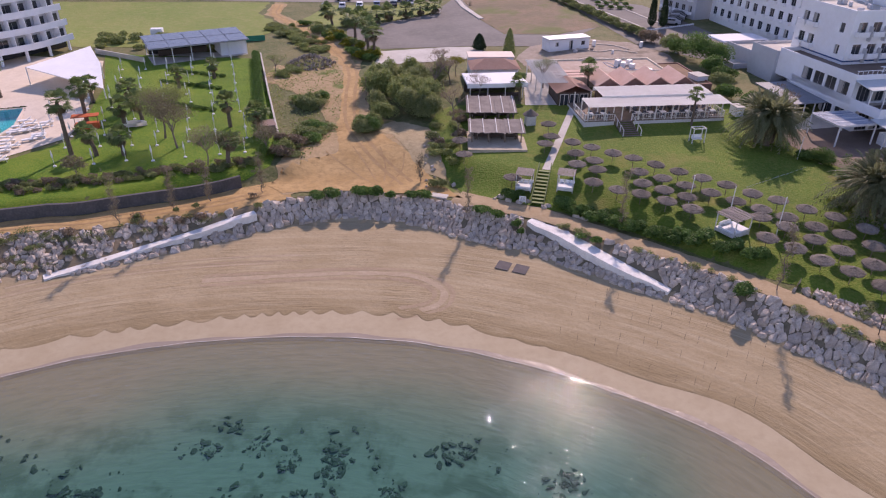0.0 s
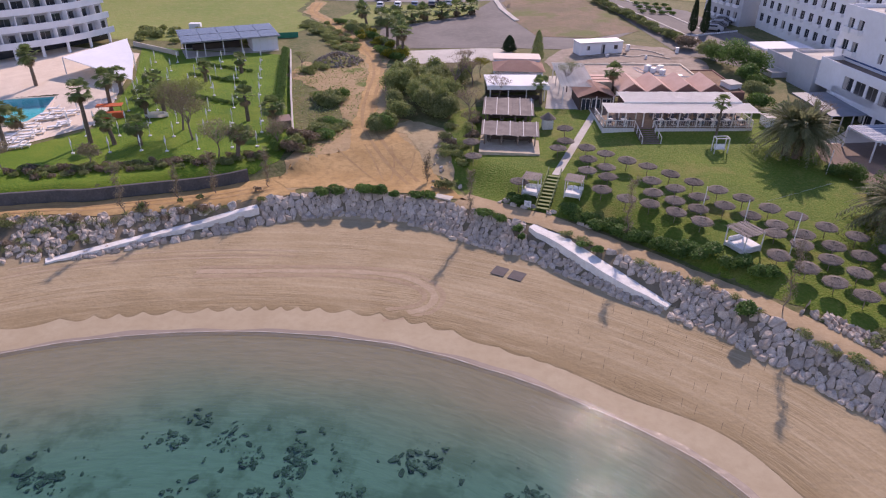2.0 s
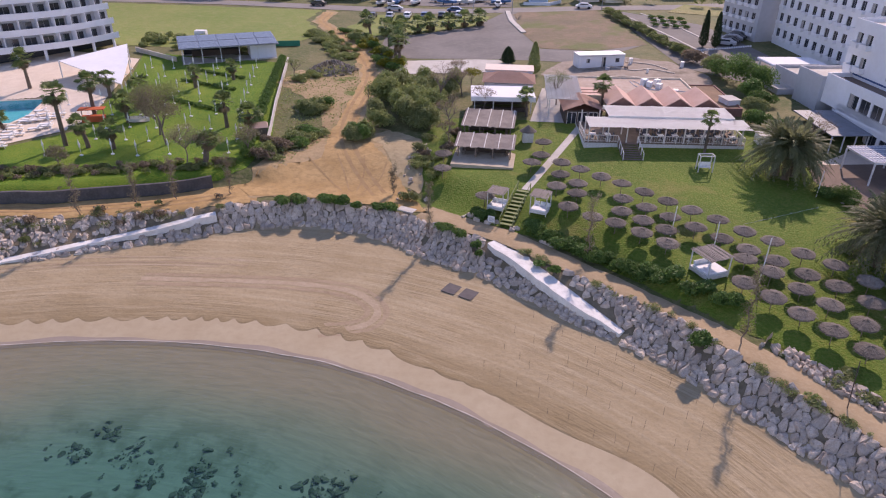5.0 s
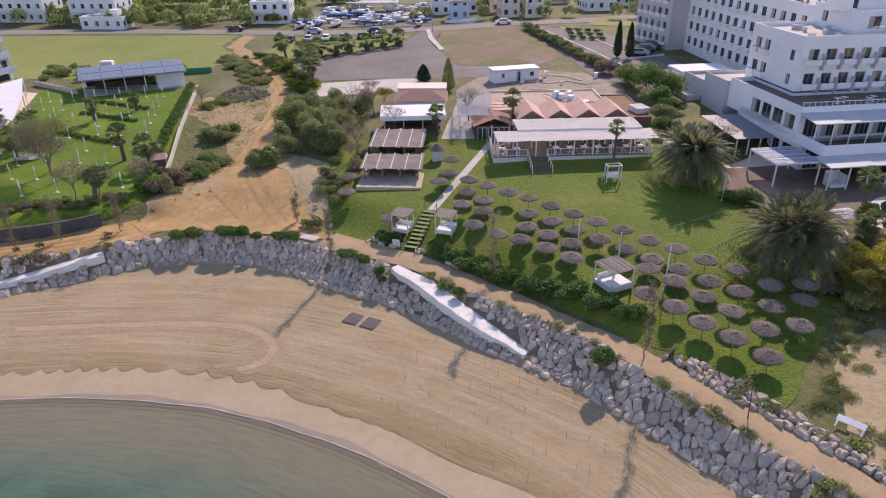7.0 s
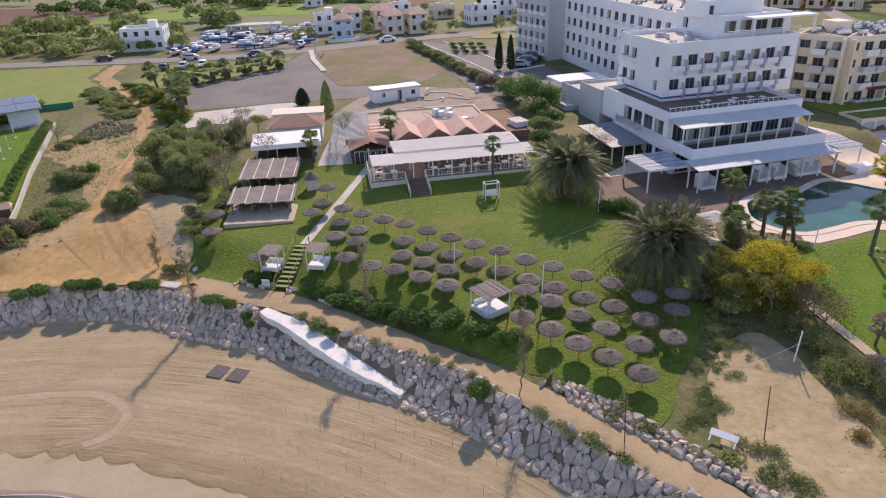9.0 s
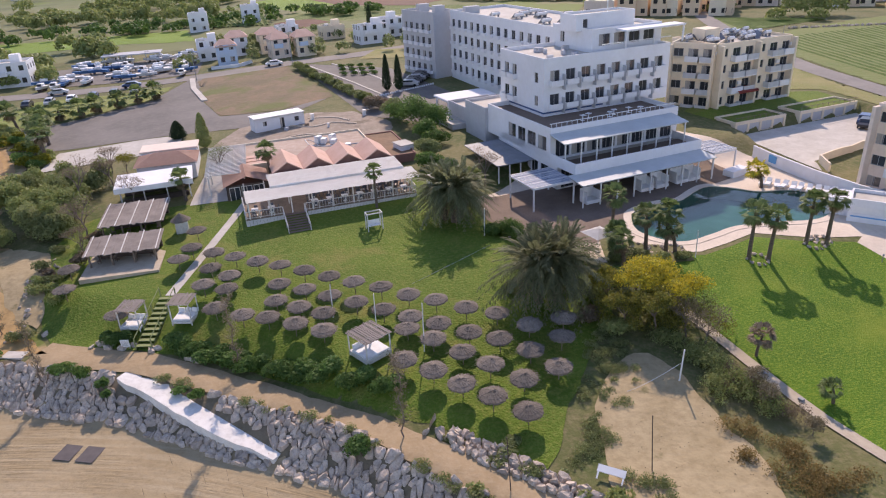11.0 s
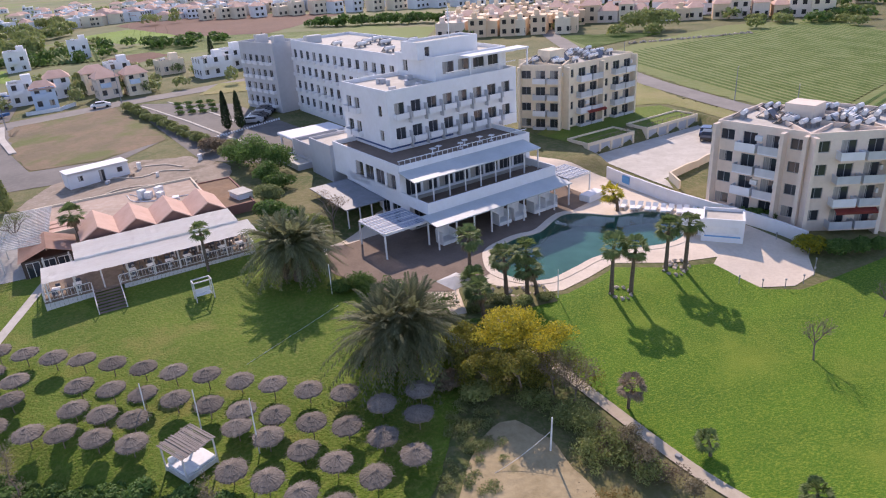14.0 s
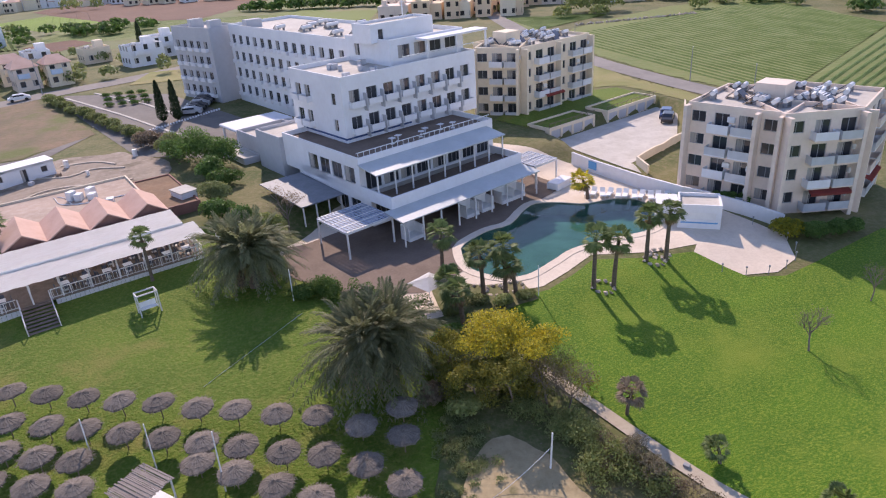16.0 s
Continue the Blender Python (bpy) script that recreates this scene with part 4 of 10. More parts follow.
def ground_pose(x, y, ang=0.0, dz=0.0):
    return pose(x, y, ground_z(x, y) + dz, 0, 0, ang)


# ---- plants ----
def leaf_verts(centres, normals, size, rng, aspect=0.6):
    """Leaf quads: one loose quad about each centre, tilted about its normal."""
    n = len(centres)
    up = rng.normal(size=(n, 3))
    a = np.cross(normals, up)
    a /= np.linalg.norm(a, axis=1)[:, None] + 1e-9
    b = np.cross(normals, a)
    s = size * rng.uniform(0.6, 1.4, n)[:, None]
    a, b = a * s, b * s * aspect
    V = np.stack([centres - a, centres - b * 0.9, centres + a, centres + b * 0.9], 1).reshape(-1, 3)
    return V, np.arange(n * 4).reshape(-1, 4)


def cloud(blobs, count, size, rng, hollow=0.55, tilt=0.7):
    """Leaf centres and facing over a set of ellipsoids (cx, cy, cz, rx, ry, rz)."""
    B = np.array(blobs, float)
    wgt = B[:, 3] * B[:, 4] + B[:, 4] * B[:, 5]
    k = rng.choice(len(B), count, p=wgt / wgt.sum())
    d = rng.normal(size=(count, 3))
    d /= np.linalg.norm(d, axis=1)[:, None]
    d[:, 2] = np.where(d[:, 2] < -0.3, -d[:, 2], d[:, 2])
    r = rng.uniform(hollow, 1.05, count) ** 0.7
    c = B[k, :3] + d * B[k, 3:] * r[:, None]
    nrm = d + rng.normal(size=(count, 3)) * tilt
    nrm /= np.linalg.norm(nrm, axis=1)[:, None]
    return leaf_verts(c, nrm, size, rng)


def bush_mesh(name, mat, r, h, count, size, seed, lumps=6):
    rng = np.random.default_rng(seed)
    bl = []
    for i in range(lumps):
        a = rng.uniform(0, 6.28)
        q = rng.uniform(0, 0.6) * r
        s = rng.uniform(0.4, 0.75)
        bl.append((q * math.cos(a), q * math.sin(a), h * rng.uniform(0.3, 0.6), r * s, r * s, h * rng.uniform(0.35, 0.5)))
    V, F = cloud(bl, count, size, rng)
    V[:, 2] = np.maximum(V[:, 2], -0.05)
    me = bpy.data.meshes.new(name)
    me.from_pydata(V.tolist(), [], F.tolist())
    me.materials.append(mat)
    return me


def tree_limbs(bm, base, height, r, rng, spread=0.5, levels=2, n=5, droop=0.0):
    """Tapered trunk with forking limbs; returns the tips."""
    tips = []

    def grow(p, d, length, rad, lev):
        q = p + d * length * 0.55 + Vector((rng.normal() * 0.06, rng.normal() * 0.06, 0)) * length
        e = q + (d + Vector((rng.normal(), rng.normal(), 0)) * 0.15).normalized() * length * 0.45
        tube(bm, p, q, rad, rad * 0.8, 5 if lev else 7, False)
        tube(bm, q, e, rad * 0.8, rad * 0.55, 5, False)
        if lev >= levels:
            tips.append(e)
            return
        for i in range(n):
            a = 2 * math.pi * (i + rng.uniform(-0.3, 0.3)) / n
            nd = (d + Vector((math.cos(a), math.sin(a), rng.uniform(-0.1, 0.35) - droop)) * spread * rng.uniform(0.7, 1.4)).normalized()
            grow(q.lerp(e, rng.uniform(0.3, 1.0)), nd, length * rng.uniform(0.5, 0.75), rad * 0.5, lev + 1)

    grow(Vector(base), Vector((rng.normal() * 0.06, rng.normal() * 0.06, 1)).normalized(), height * 0.5, r, 0)
    return tips


def make_tree(name, label, x, y, height, leaf, count, size, seed, spread=0.6, bark=None, blob=0.16, levels=2, group="", category="tree"):
    rng = np.random.default_rng(seed)
    t = thing(name, ground_pose(x, y, rng.uniform(0, 360)), label, category, group)
    bm = bmesh.new()
    tips = tree_limbs(bm, (0, 0, -0.2), height, height * 0.022, rng, spread, levels)
    part("trunk", bm, bark or M_TWIG, t)
    if count:
        bl = [(p.x, p.y, p.z, height * blob * rng.uniform(0.7, 1.3), height * blob * rng.uniform(0.7, 1.3), height * blob * rng.uniform(0.5, 0.9)) for p in tips]
        V, F = cloud(bl, count, size, rng, 0.2)
        raw("crown", V.tolist(), F.tolist(), leaf, t)
    return t


def frond(bm, root, az, el, length, droop, rng, leaf=0.55, n=20, wide=0.055, mi=0):
    """One feather leaf: an arching spine with two ranks of narrow leaflets."""
    d = Vector((math.cos(az) * math.cos(el), math.sin(az) * math.cos(el), math.sin(el)))
    side = Vector((-math.sin(az), math.cos(az), 0))
    pts = []
    for i in range(n + 1):
        s = i / n
        p = Vector(root) + d * length * s
        p.z -= droop * s * s * length
        pts.append(p)
    for i in range(n):
        a, b = pts[i], pts[i + 1]
        w = 0.035 * (1 - i / n) + 0.01
        f = bm.faces.new([bm.verts.new(v) for v in (a - side * w, a + side * w, b + side * w * 0.8, b - side * w * 0.8)])
        f.material_index = mi
        if i < 2:
            continue
        t = (b - a).normalized()
        up = t.cross(side).normalized() * -1
        s = i / n
        L = leaf * (math.sin(math.pi * (0.15 + 0.8 * s)) * 0.8 + 0.25)
        for sg in (1, -1):
            o = (side * sg * 0.7 + t * 0.95 + up * rng.uniform(0.1, 0.4)).normalized() * L * rng.uniform(0.8, 1.15)
            f = bm.faces.new([bm.verts.new(v) for v in (a, a + t * wide * 1.3 + o * 0.5, a + o, a - t * wide * 0.4 + o * 0.5)])
            f.material_index = mi


def date_palm(x, y, label, height, spread, count, seed, stems=1):
    rng = np.random.default_rng(seed)
    t = thing("date_palm", ground_pose(x, y), label, "palm tree", "broad date palms on the lawn")
    heads = []
    for k in range(stems):
        a = k * 2.3 + rng.uniform(0, 1)
        off = Vector((math.cos(a), math.sin(a), 0)) * (0 if stems == 1 else 0.9)
        top = off * 1.25 + Vector((0, 0, height * rng.uniform(0.32, 0.46)))
        bm = bmesh.new()
        prev, rr = off - Vector((0, 0, 0.3)), 0.42
        for i in range(7):
            p = off.lerp(top, (i + 1) / 7)
            tube(bm, prev, p, rr + 0.05, rr - 0.02, 10, False)
            prev = p
        part("trunk", bm, M_TRUNK, t)
        heads.append(top)
    bm, dry = bmesh.new(), bmesh.new()
    for h in heads:
        for i in range(count // stems):
            el = radians(rng.uniform(-20, 78))
            frond(bm, h + Vector((0, 0, 0.25)), rng.uniform(0, 6.283), el, spread * rng.uniform(0.8, 1.15), 0.27 + 0.33 * math.cos(el) * rng.uniform(0.5, 1.1), rng, 0.62, 17, 0.13)
        for i in range(34):
            frond(dry, h, rng.uniform(0, 6.283), radians(rng.uniform(-60, -15)), spread * rng.uniform(0.5, 0.75), 0.4, rng, 0.4, 10)
    part("crown", bm, M_LEAF_DATE, t)
    part("dead_fronds", dry, M_LEAF_DRY, t, "withered brown hanging fronds")
    return t


def fan_leaf(bm, root, az, el, stalk, rad, rng):
    d = Vector((math.cos(az) * math.cos(el), math.sin(az) * math.cos(el), math.sin(el)))
    side = Vector((-math.sin(az), math.cos(az), 0))
    up = d.cross(side) * -1
    hub = Vector(root) + d * stalk
    bm.faces.new([bm.verts.new(v) for v in (Vector(root) - side * 0.02, Vector(root) + side * 0.02, hub + side * 0.015, hub - side * 0.015)])
    for k in range(11):
        a = radians(-75 + 15 * k)
        o = (d * math.cos(a) + side * math.sin(a)).normalized()
        tip = hub + o * rad * rng.uniform(0.85, 1.1) - Vector((0, 0, 0.35 * rad * rng.uniform(0.5, 1.2)))
        mid = hub + o * rad * 0.55 + up * 0.03
        w = o.cross(up).normalized() * rad * 0.085
        bm.faces.new([bm.verts.new(v) for v in (hub, mid + w, tip, mid - w)])


def fan_palm_parts(height, seed, crown=1.3, leaves=34, trunk=0.17, skirt=10):
    rng = np.random.default_rng(seed)
    tr, cr, dr = bmesh.new(), bmesh.new(), bmesh.new()
    lean = Vector((rng.normal() * 0.25, rng.normal() * 0.25, 0))
    prev = Vector((0, 0, -0.2))
    for i in range(6):
        s = (i + 1) / 6
        p = lean * s * s + Vector((0, 0, height * s))
        tube(tr, prev, p, trunk * (1.35 - 0.45 * (i / 6)), trunk * (1.3 - 0.45 * s), 8, False)
        prev = p
    for i in range(leaves):
        el = radians(rng.uniform(-30, 80))
        fan_leaf(cr, prev, rng.uniform(0, 6.283), el, crown * rng.uniform(0.45, 0.8), crown * rng.uniform(0.5, 0.75), rng)
    for i in range(skirt):
        fan_leaf(dr, prev - Vector((0, 0, 0.15)), rng.uniform(0, 6.283), radians(rng.uniform(-80, -40)), crown * 0.5, crown * 0.5, rng)
    return tr, cr, dr


PALM_MESHES = {}



def fan_palm(x, y, height, label="slim fan palm with a round green crown", seed=1, crown=1.3, group="fan palms", leaf=None, trunk=0.17, skirt=10):
    key = (round(height), seed % 4, crown, leaf is None, skirt)
    t = thing("fan_palm", ground_pose(x, y, seed * 77 % 360), label, "palm tree", group)
    if key not in PALM_MESHES:
        tr, cr, dr = fan_palm_parts(height, seed, crown, 34, trunk, skirt)
        obs = [part("trunk", tr, M_TRUNK, t), part("crown", cr, leaf or M_LEAF_FAN, t), part("dead_fronds", dr, M_LEAF_DRY, t)]
        PALM_MESHES[key] = [(o.name.split(".")[0], o.data) for o in obs]
    else:
        for nm, me in PALM_MESHES[key]:
            shared(nm, me, t)
    return t


# ---- shore rocks ----
def rock_mesh(seed):
    rng = np.random.default_rng(seed)
    bm = bmesh.new()
    for i in range(12):
        v = rng.normal(size=3)
        v /= np.linalg.norm(v)
        v *= rng.uniform(0.8, 1.05)
        bm.verts.new((v[0] * 0.66, v[1] * 0.54, v[2] * 0.46))
    r = bmesh.ops.convex_hull(bm, input=bm.verts[:])
    bmesh.ops.delete(bm, geom=list({g for g in r["geom_interior"] + r["geom_unused"] if isinstance(g, bmesh.types.BMVert)}), context="VERTS")
    bmesh.ops.dissolve_limit(bm, angle_limit=radians(20), verts=bm.verts[:], edges=bm.edges[:])
    bmesh.ops.bevel(bm, geom=bm.edges[:], offset=0.03, segments=1, affect="EDGES")
    me = bpy.data.meshes.new("rock")
    bm.to_mesh(me)
    bm.free()
    me.materials.append(M_ROCK)
    return me


ROCKS = [rock_mesh(s) for s in range(12)]


def on_ramps(x, y):
    for (ax, ay), (bx, by), w in (((8.0, 65.0), (12, 62.0), 1.1), ((12, 62.0), (16.2, 58.3), 1.4), ((16.2, 58.3), (21.8, 52.8), 0.8), ((-41.8, 54.4), (-34.3, 59.5), 0.6), ((-34.3, 59.5), (-23.6, 66.4), 0.75)):
        dx, dy = bx - ax, by - ay
        t = ((x - ax) * dx + (y - ay) * dy) / (dx * dx + dy * dy)
        if -0.02 < t < 1.03 and abs((x - ax) * dy - (y - ay) * dx) / math.hypot(dx, dy) < w - 0.12:
            return True
    return False


def clip_half(poly, px, py, nx, ny):
    """The part of a convex outline on the near side of a line."""
    out = []
    for k in range(len(poly)):
        a, b = poly[k - 1], poly[k]
        da, db = (a[0] - px) * nx + (a[1] - py) * ny, (b[0] - px) * nx + (b[1] - py) * ny
        if (da <= 0) != (db <= 0):
            t = da / (da - db)
            out.append((a[0] + (b[0] - a[0]) * t, a[1] + (b[1] - a[1]) * t))
        if db <= 0:
            out.append(b)
    return out


def lay_rocks(owner, line, lo, hi, near, rng, step=0.85, skip=lambda x, y: 0.03, proud=(0.18, 0.42)):
    """Fitted boulders over a strip of the shore, each a rough block cut to its neighbours: singly where near(x, y), else joined."""
    fine = spline(line, 0.5)
    P = np.array(fine)
    at = np.concatenate([[0], np.cumsum(np.hypot(*np.diff(P, axis=0).T))])
    T = np.gradient(P, axis=0)
    T /= np.linalg.norm(T, axis=1)[:, None]

    def place(s, d):
        x, y = np.interp(s, at, P[:, 0]), np.interp(s, at, P[:, 1])
        tx, ty = np.interp(s, at, T[:, 0]), np.interp(s, at, T[:, 1])
        return x - ty * d, y + tx * d

    seeds = {}
    for i in range(int(at[-1] / step)):
        x = float(np.interp(i * step, at, P[:, 0]))
        w0, w1 = lo(x), hi(x)
        rows = max(1, round((w1 - w0) * 1.15 / step))
        for r in range(rows):
            many = 0 if rng.random() < 0.22 else 2 if rng.random() < 0.28 else 1
            seeds[i, r] = [((i + 0.5 * (r % 2) + rng.uniform(-0.45, 0.45)) * step, w0 + (w1 - w0) * (r + 0.5 + rng.uniform(-0.42, 0.42)) / rows, (w1 - w0) / rows) for _ in range(many)]
    V, F, n0, singles = [], [], 0, 0
    for i, r, s, d, dw in [(i, r, *q) for (i, r), c in seeds.items() for q in c]:
        x, y = place(s, d)
        if on_ramps(x, y) or rng.random() < skip(x, y):
            continue
        cell = [(s - step, d - dw * 0.62), (s + step, d - dw * 0.62), (s + step, d + dw * 0.62), (s - step, d + dw * 0.62)]
        if (i, r - 1) in seeds:
            cell = [(a, d - dw * 1.3 if b < d else b) for a, b in cell]
        if (i, r + 1) in seeds:
            cell = [(a, d + dw * 1.3 if b > d else b) for a, b in cell]
        for di in (-2, -1, 0, 1, 2):
            for dr in (-2, -1, 0, 1, 2):
                for q in seeds.get((i + di, r + dr), ()):
                    if len(cell) > 2 and (q[0] != s or q[1] != d):
                        cell = clip_half(cell, (s + q[0]) / 2, (d + q[1]) / 2, q[0] - s, q[1] - d)
        if len(cell) < 3:
            continue
        cs, cd = sum(c[0] for c in cell) / len(cell), sum(c[1] for c in cell) / len(cell)
        ring = []
        for k in range(len(cell)):
            a, b = cell[k - 1], cell[k]
            if math.hypot(b[0] - a[0], b[1] - a[1]) > 0.12:
                ring += [(a[0] + (b[0] - a[0]) * f, a[1] + (b[1] - a[1]) * f) for f in (rng.uniform(0.12, 0.3), rng.uniform(0.7, 0.88))]
        if len(ring) < 4:
            continue
        h = rng.uniform(*proud)
        ta, tb = rng.uniform(-0.35, 0.35), rng.uniform(-0.35, 0.35)
        vs = []
        for q, up, rag in ((0.97, -0.3, 0.0), (0.94, h * 0.5, 0.05), (0.66, h, 0.09)):
            for a, b in ring:
                ss, dd = cs + (a - cs) * q + rng.uniform(-rag, rag), cd + (b - cd) * q + rng.uniform(-rag, rag)
                px, py = place(ss, dd)
                lift = up + (((a - cs) * ta + (b - cd) * tb) * q if up > 0 else 0) + rng.uniform(-rag, rag)
                vs.append((px, py, ground_z(px, py) + lift))
        m = len(ring)
        fs = [(k, (k + 1) % m, (k + 1) % m + m, k + m) for k in range(m)] + [(k + m, (k + 1) % m + m, (k + 1) % m + 2 * m, k + 2 * m) for k in range(m)] + [tuple(range(2 * m, 3 * m))]
        if near(x, y) and singles < 290:
            raw("rock", vs, fs, M_ROCK, owner)
            singles += 1
        else:
            V += vs
            F += [[n0 + u for u in f] for f in fs]
            n0 += len(vs)
    if V:
        tagged(raw("rocks", V, F, M_ROCK, owner), "joined pale boulders", kind="stuff")


def make_revetments():
    rng = np.random.default_rng(3)
    own = thing("rock_revetment", Matrix(), "fitted pale limestone boulders banked along the beach", "rocks", kind="structure")
    lay_rocks(own, stretch_of(ROCK_BASE, -80, 62), lambda x: -0.25, lambda x: float(rock_width(x)) + 0.15, lambda x, y: 27 < x < 40, rng, 0.66, lambda x, y: 0.38 if x < -40 else 0.12 if x < -24 else 0.04, (0.12, 0.32))
    up = thing("upper_rock_wall", Matrix(), "low bank of pale boulders above the shore path", "rocks", kind="structure")
    lay_rocks(up, stretch_of(ROCK_BASE, 27.5, 62), lambda x: 5.2, lambda x: 6.8 if x < 37 else 6.2, lambda x, y: x < 48, rng, 0.72, lambda x, y: 0.3 if x < 34 else 0.02, (0.25, 0.5))
    few = thing("left_bank_rocks", Matrix(), "scattered pale boulders at the lawn edge", "rocks", kind="structure")
    lay_rocks(few, stretch_of(ROCK_BASE, 0.5, 12), lambda x: 6.6, lambda x: 7.4, lambda x, y: True, rng, 0.6, lambda x, y: 0.6)


make_revetments()


def ramp(name, pts, widths, label):
    """A thick concrete slab curving down to the beach, of changing width."""
    plan = [(p[0], p[1]) for p in pts]
    fine = spline(plan, 1.0)
    n = len(fine) - 1
    bm = bmesh.new()
    rows = []
    for i, (x, y) in enumerate(fine):
        f = i / n * (len(pts) - 1)
        k = min(int(f), len(pts) - 2)
        z = pts[k][2] + (pts[k + 1][2] - pts[k][2]) * (f - k)
        w = widths[k] + (widths[k + 1] - widths[k]) * (f - k)
        a, b = Vector(fine[max(0, i - 1)]), Vector(fine[min(n, i + 1)])
        t = (b - a).normalized()
        s = Vector((-t.y, t.x, 0))
        p = Vector((x, y, ground_z(x, y) + 0.14))
        k1, k2 = w + 0.2 * noise.noise((x, y, 1)), w + 0.2 * noise.noise((x, y, 5))
        rows.append([bm.verts.new(p + s * k1), bm.verts.new(p - s * k2), bm.verts.new(p - s * k2 - Vector((0, 0, 1.3))), bm.verts.new(p + s * k1 - Vector((0, 0, 1.3)))])
    for i in range(n):
        for k in range(4):
            bm.faces.new((rows[i][k], rows[i][(k + 1) % 4], rows[i + 1][(k + 1) % 4], rows[i + 1][k]))
    bm.faces.new(rows[0][::-1])
    bm.faces.new(rows[-1])
    bmesh.ops.recalc_face_normals(bm, faces=bm.faces[:])
    return tagged(link_mesh(name, bm, M_RAMP), label, "ramp", kind="structure")


ramp("ramp", [(8.6, 64.9, 3.42), (12.4, 62.0, 3.2), (16.2, 58.3, 2.45), (21.5, 53.1, 1.2)], [0.8, 1.5, 1.3, 0.45], "pale concrete ramp from the path to the beach")
ramp("ramp_west", [(-23.4, 66.6, 3.3), (-28, 63.6, 2.6), (-34.3, 59.5, 1.9), (-38.4, 56.6, 1.4), (-42, 54.2, 1.15)], [0.8, 0.8, 0.65, 0.6, 0.5], "narrow pale concrete ramp through the boulders")
bm = boxes((-1.05, 1.05, -0.55, 0.55, -0.3, 0.12))
ob = link_mesh("concrete_pad", rounded(bm, 0.03), M_CONCRETE)
ob.matrix_basis = ground_pose(-1.9, 70.6, -18)
tagged(ob, "square pale concrete pad beside the path", "slab")


# ---- beach things ----
for i, (x, y) in enumerate(((5.9, 61.6 - 1.4), (8.0, 60.4 - 1.9))):
    ob = link_mesh("beach_mat", rounded(boxes((-0.75, 0.75, -0.85, 0.85, 0, 0.03)), 0.01), M_MAT)
    ob.matrix_basis = ground_pose(*[(5.3, 58.6), (7.1, 57.9)][i], -22, 0.02)
    tagged(ob, "dark grey square mat lying on the sand", "mat", "mats on the sand")


def make_thin_pole(x, y, h, lean, label, mat, r=0.05):
    bm = bmesh.new()
    tube(bm, (0, 0, -0.2), (lean[0], lean[1], h), r, r * 0.8, 8)
    t = link_mesh("pole", bm, mat)
    t.matrix_basis = ground_pose(x, y)
    return tagged(t, label, "pole", "poles")


for x, y, h, l in ((26.6, 66.4, 3.4, (0.1, 0)), (30.2, 63.5, 3.6, (0.05, 0.1)), (33.7, 59.4, 4.6, (0.1, 0.15)), (43.8, 78.1, 3.2, (0.05, 0))):
    make_thin_pole(x, y, h, l, "white painted lamp pole on the lawn", M_WHITEMETAL)
make_thin_pole(52.0, 51.0, 2.9, (0.1, -0.05), "leaning white pole at the edge of the shrubs", M_WHITEMETAL, 0.07)
for x, y, h in ((45.8, 43.2, 4.2), (36.5, 44.0, 4.0)):
    make_thin_pole(x, y, h, (-0.1, 0.5), "thin dark iron pole beside the path", M_DARKWOOD, 0.04)
bm = bmesh.new()
for i in range(16):
    a, b = i / 16, (i + 1) / 16
    f = lambda s: (52.05 - 4.8 * s, 51.0 - 0.2 * s, ground_z(52.05 - 4.8 * s, 51.0 - 0.2 * s) + 1.7 * (1 - s) ** 1.5 + 0.05)
    tube(bm, f(a), f(b), 0.018, None, 4, False)
tagged(link_mesh("rope", bm, M_CUSHION), "white rope sagging from the pole to the ground", "rope")
bm = boxes((-0.9, 0.9, -0.04, 0.04, 0.0, 0.5), (-0.85, -0.75, -0.03, 0.03, -0.5, 0.0), (0.75, 0.85, -0.03, 0.03, -0.5, 0.0))
ob = link_mesh("sign_board", bm, M_WHITEMETAL)
ob.matrix_basis = pose(42.9, 43.2, ground_z(42.9, 43.2) + 0.45, -65, 0, -38)
tagged(ob, "tilted blank white board beside the path", "board")

for k in range(44):
    x, y = 13.5 + 1.45 * (k % 11) + RNG.uniform(-0.4, 0.4), 54.6 - 0.95 * (k % 11) - 2.5 * (k // 11) + RNG.uniform(-0.5, 0.5)
    make_thin_pole(x - 1.2 * (k // 11), y, RNG.uniform(0.7, 1.1), (RNG.uniform(-0.05, 0.05), RNG.uniform(-0.05, 0.05)), "thin wooden stake driven into the beach sand", M_WOOD, 0.012)


# ---- buildings ----
CACHE = {}


def cached(key, build, mat):
    if key not in CACHE:
        bm = build()
        me = bpy.data.meshes.new(str(key[0]))
        bm.to_mesh(me)
        bm.free()
        for m in mat if isinstance(mat, (list, tuple)) else [mat]:
            me.materials.append(m)
        CACHE[key] = me
    return CACHE[key]


def frame_bm(w, h, bars, t=0.06, d=0.07):
    bm = bmesh.new()
    for q in ((-w / 2, w / 2, 0, d, 0, t), (-w / 2, w / 2, 0, d, h - t, h), (-w / 2, -w / 2 + t, 0, d, t, h - t), (w / 2 - t, w / 2, 0, d, t, h - t)):
        box(bm, *q)
    for i in range(bars):
        x = -w / 2 + w * (i + 1) / (bars + 1)
        box(bm, x - t / 2, x + t / 2, 0.01, d - 0.01, t, h - t)
    bmesh.ops.remove_doubles(bm, verts=bm.verts[:], dist=0.001)
    return bm


def pane_bm(w, h):
    return boxes((-w / 2 + 0.05, w / 2 - 0.05, 0.03, 0.045, 0.05, h - 0.05))


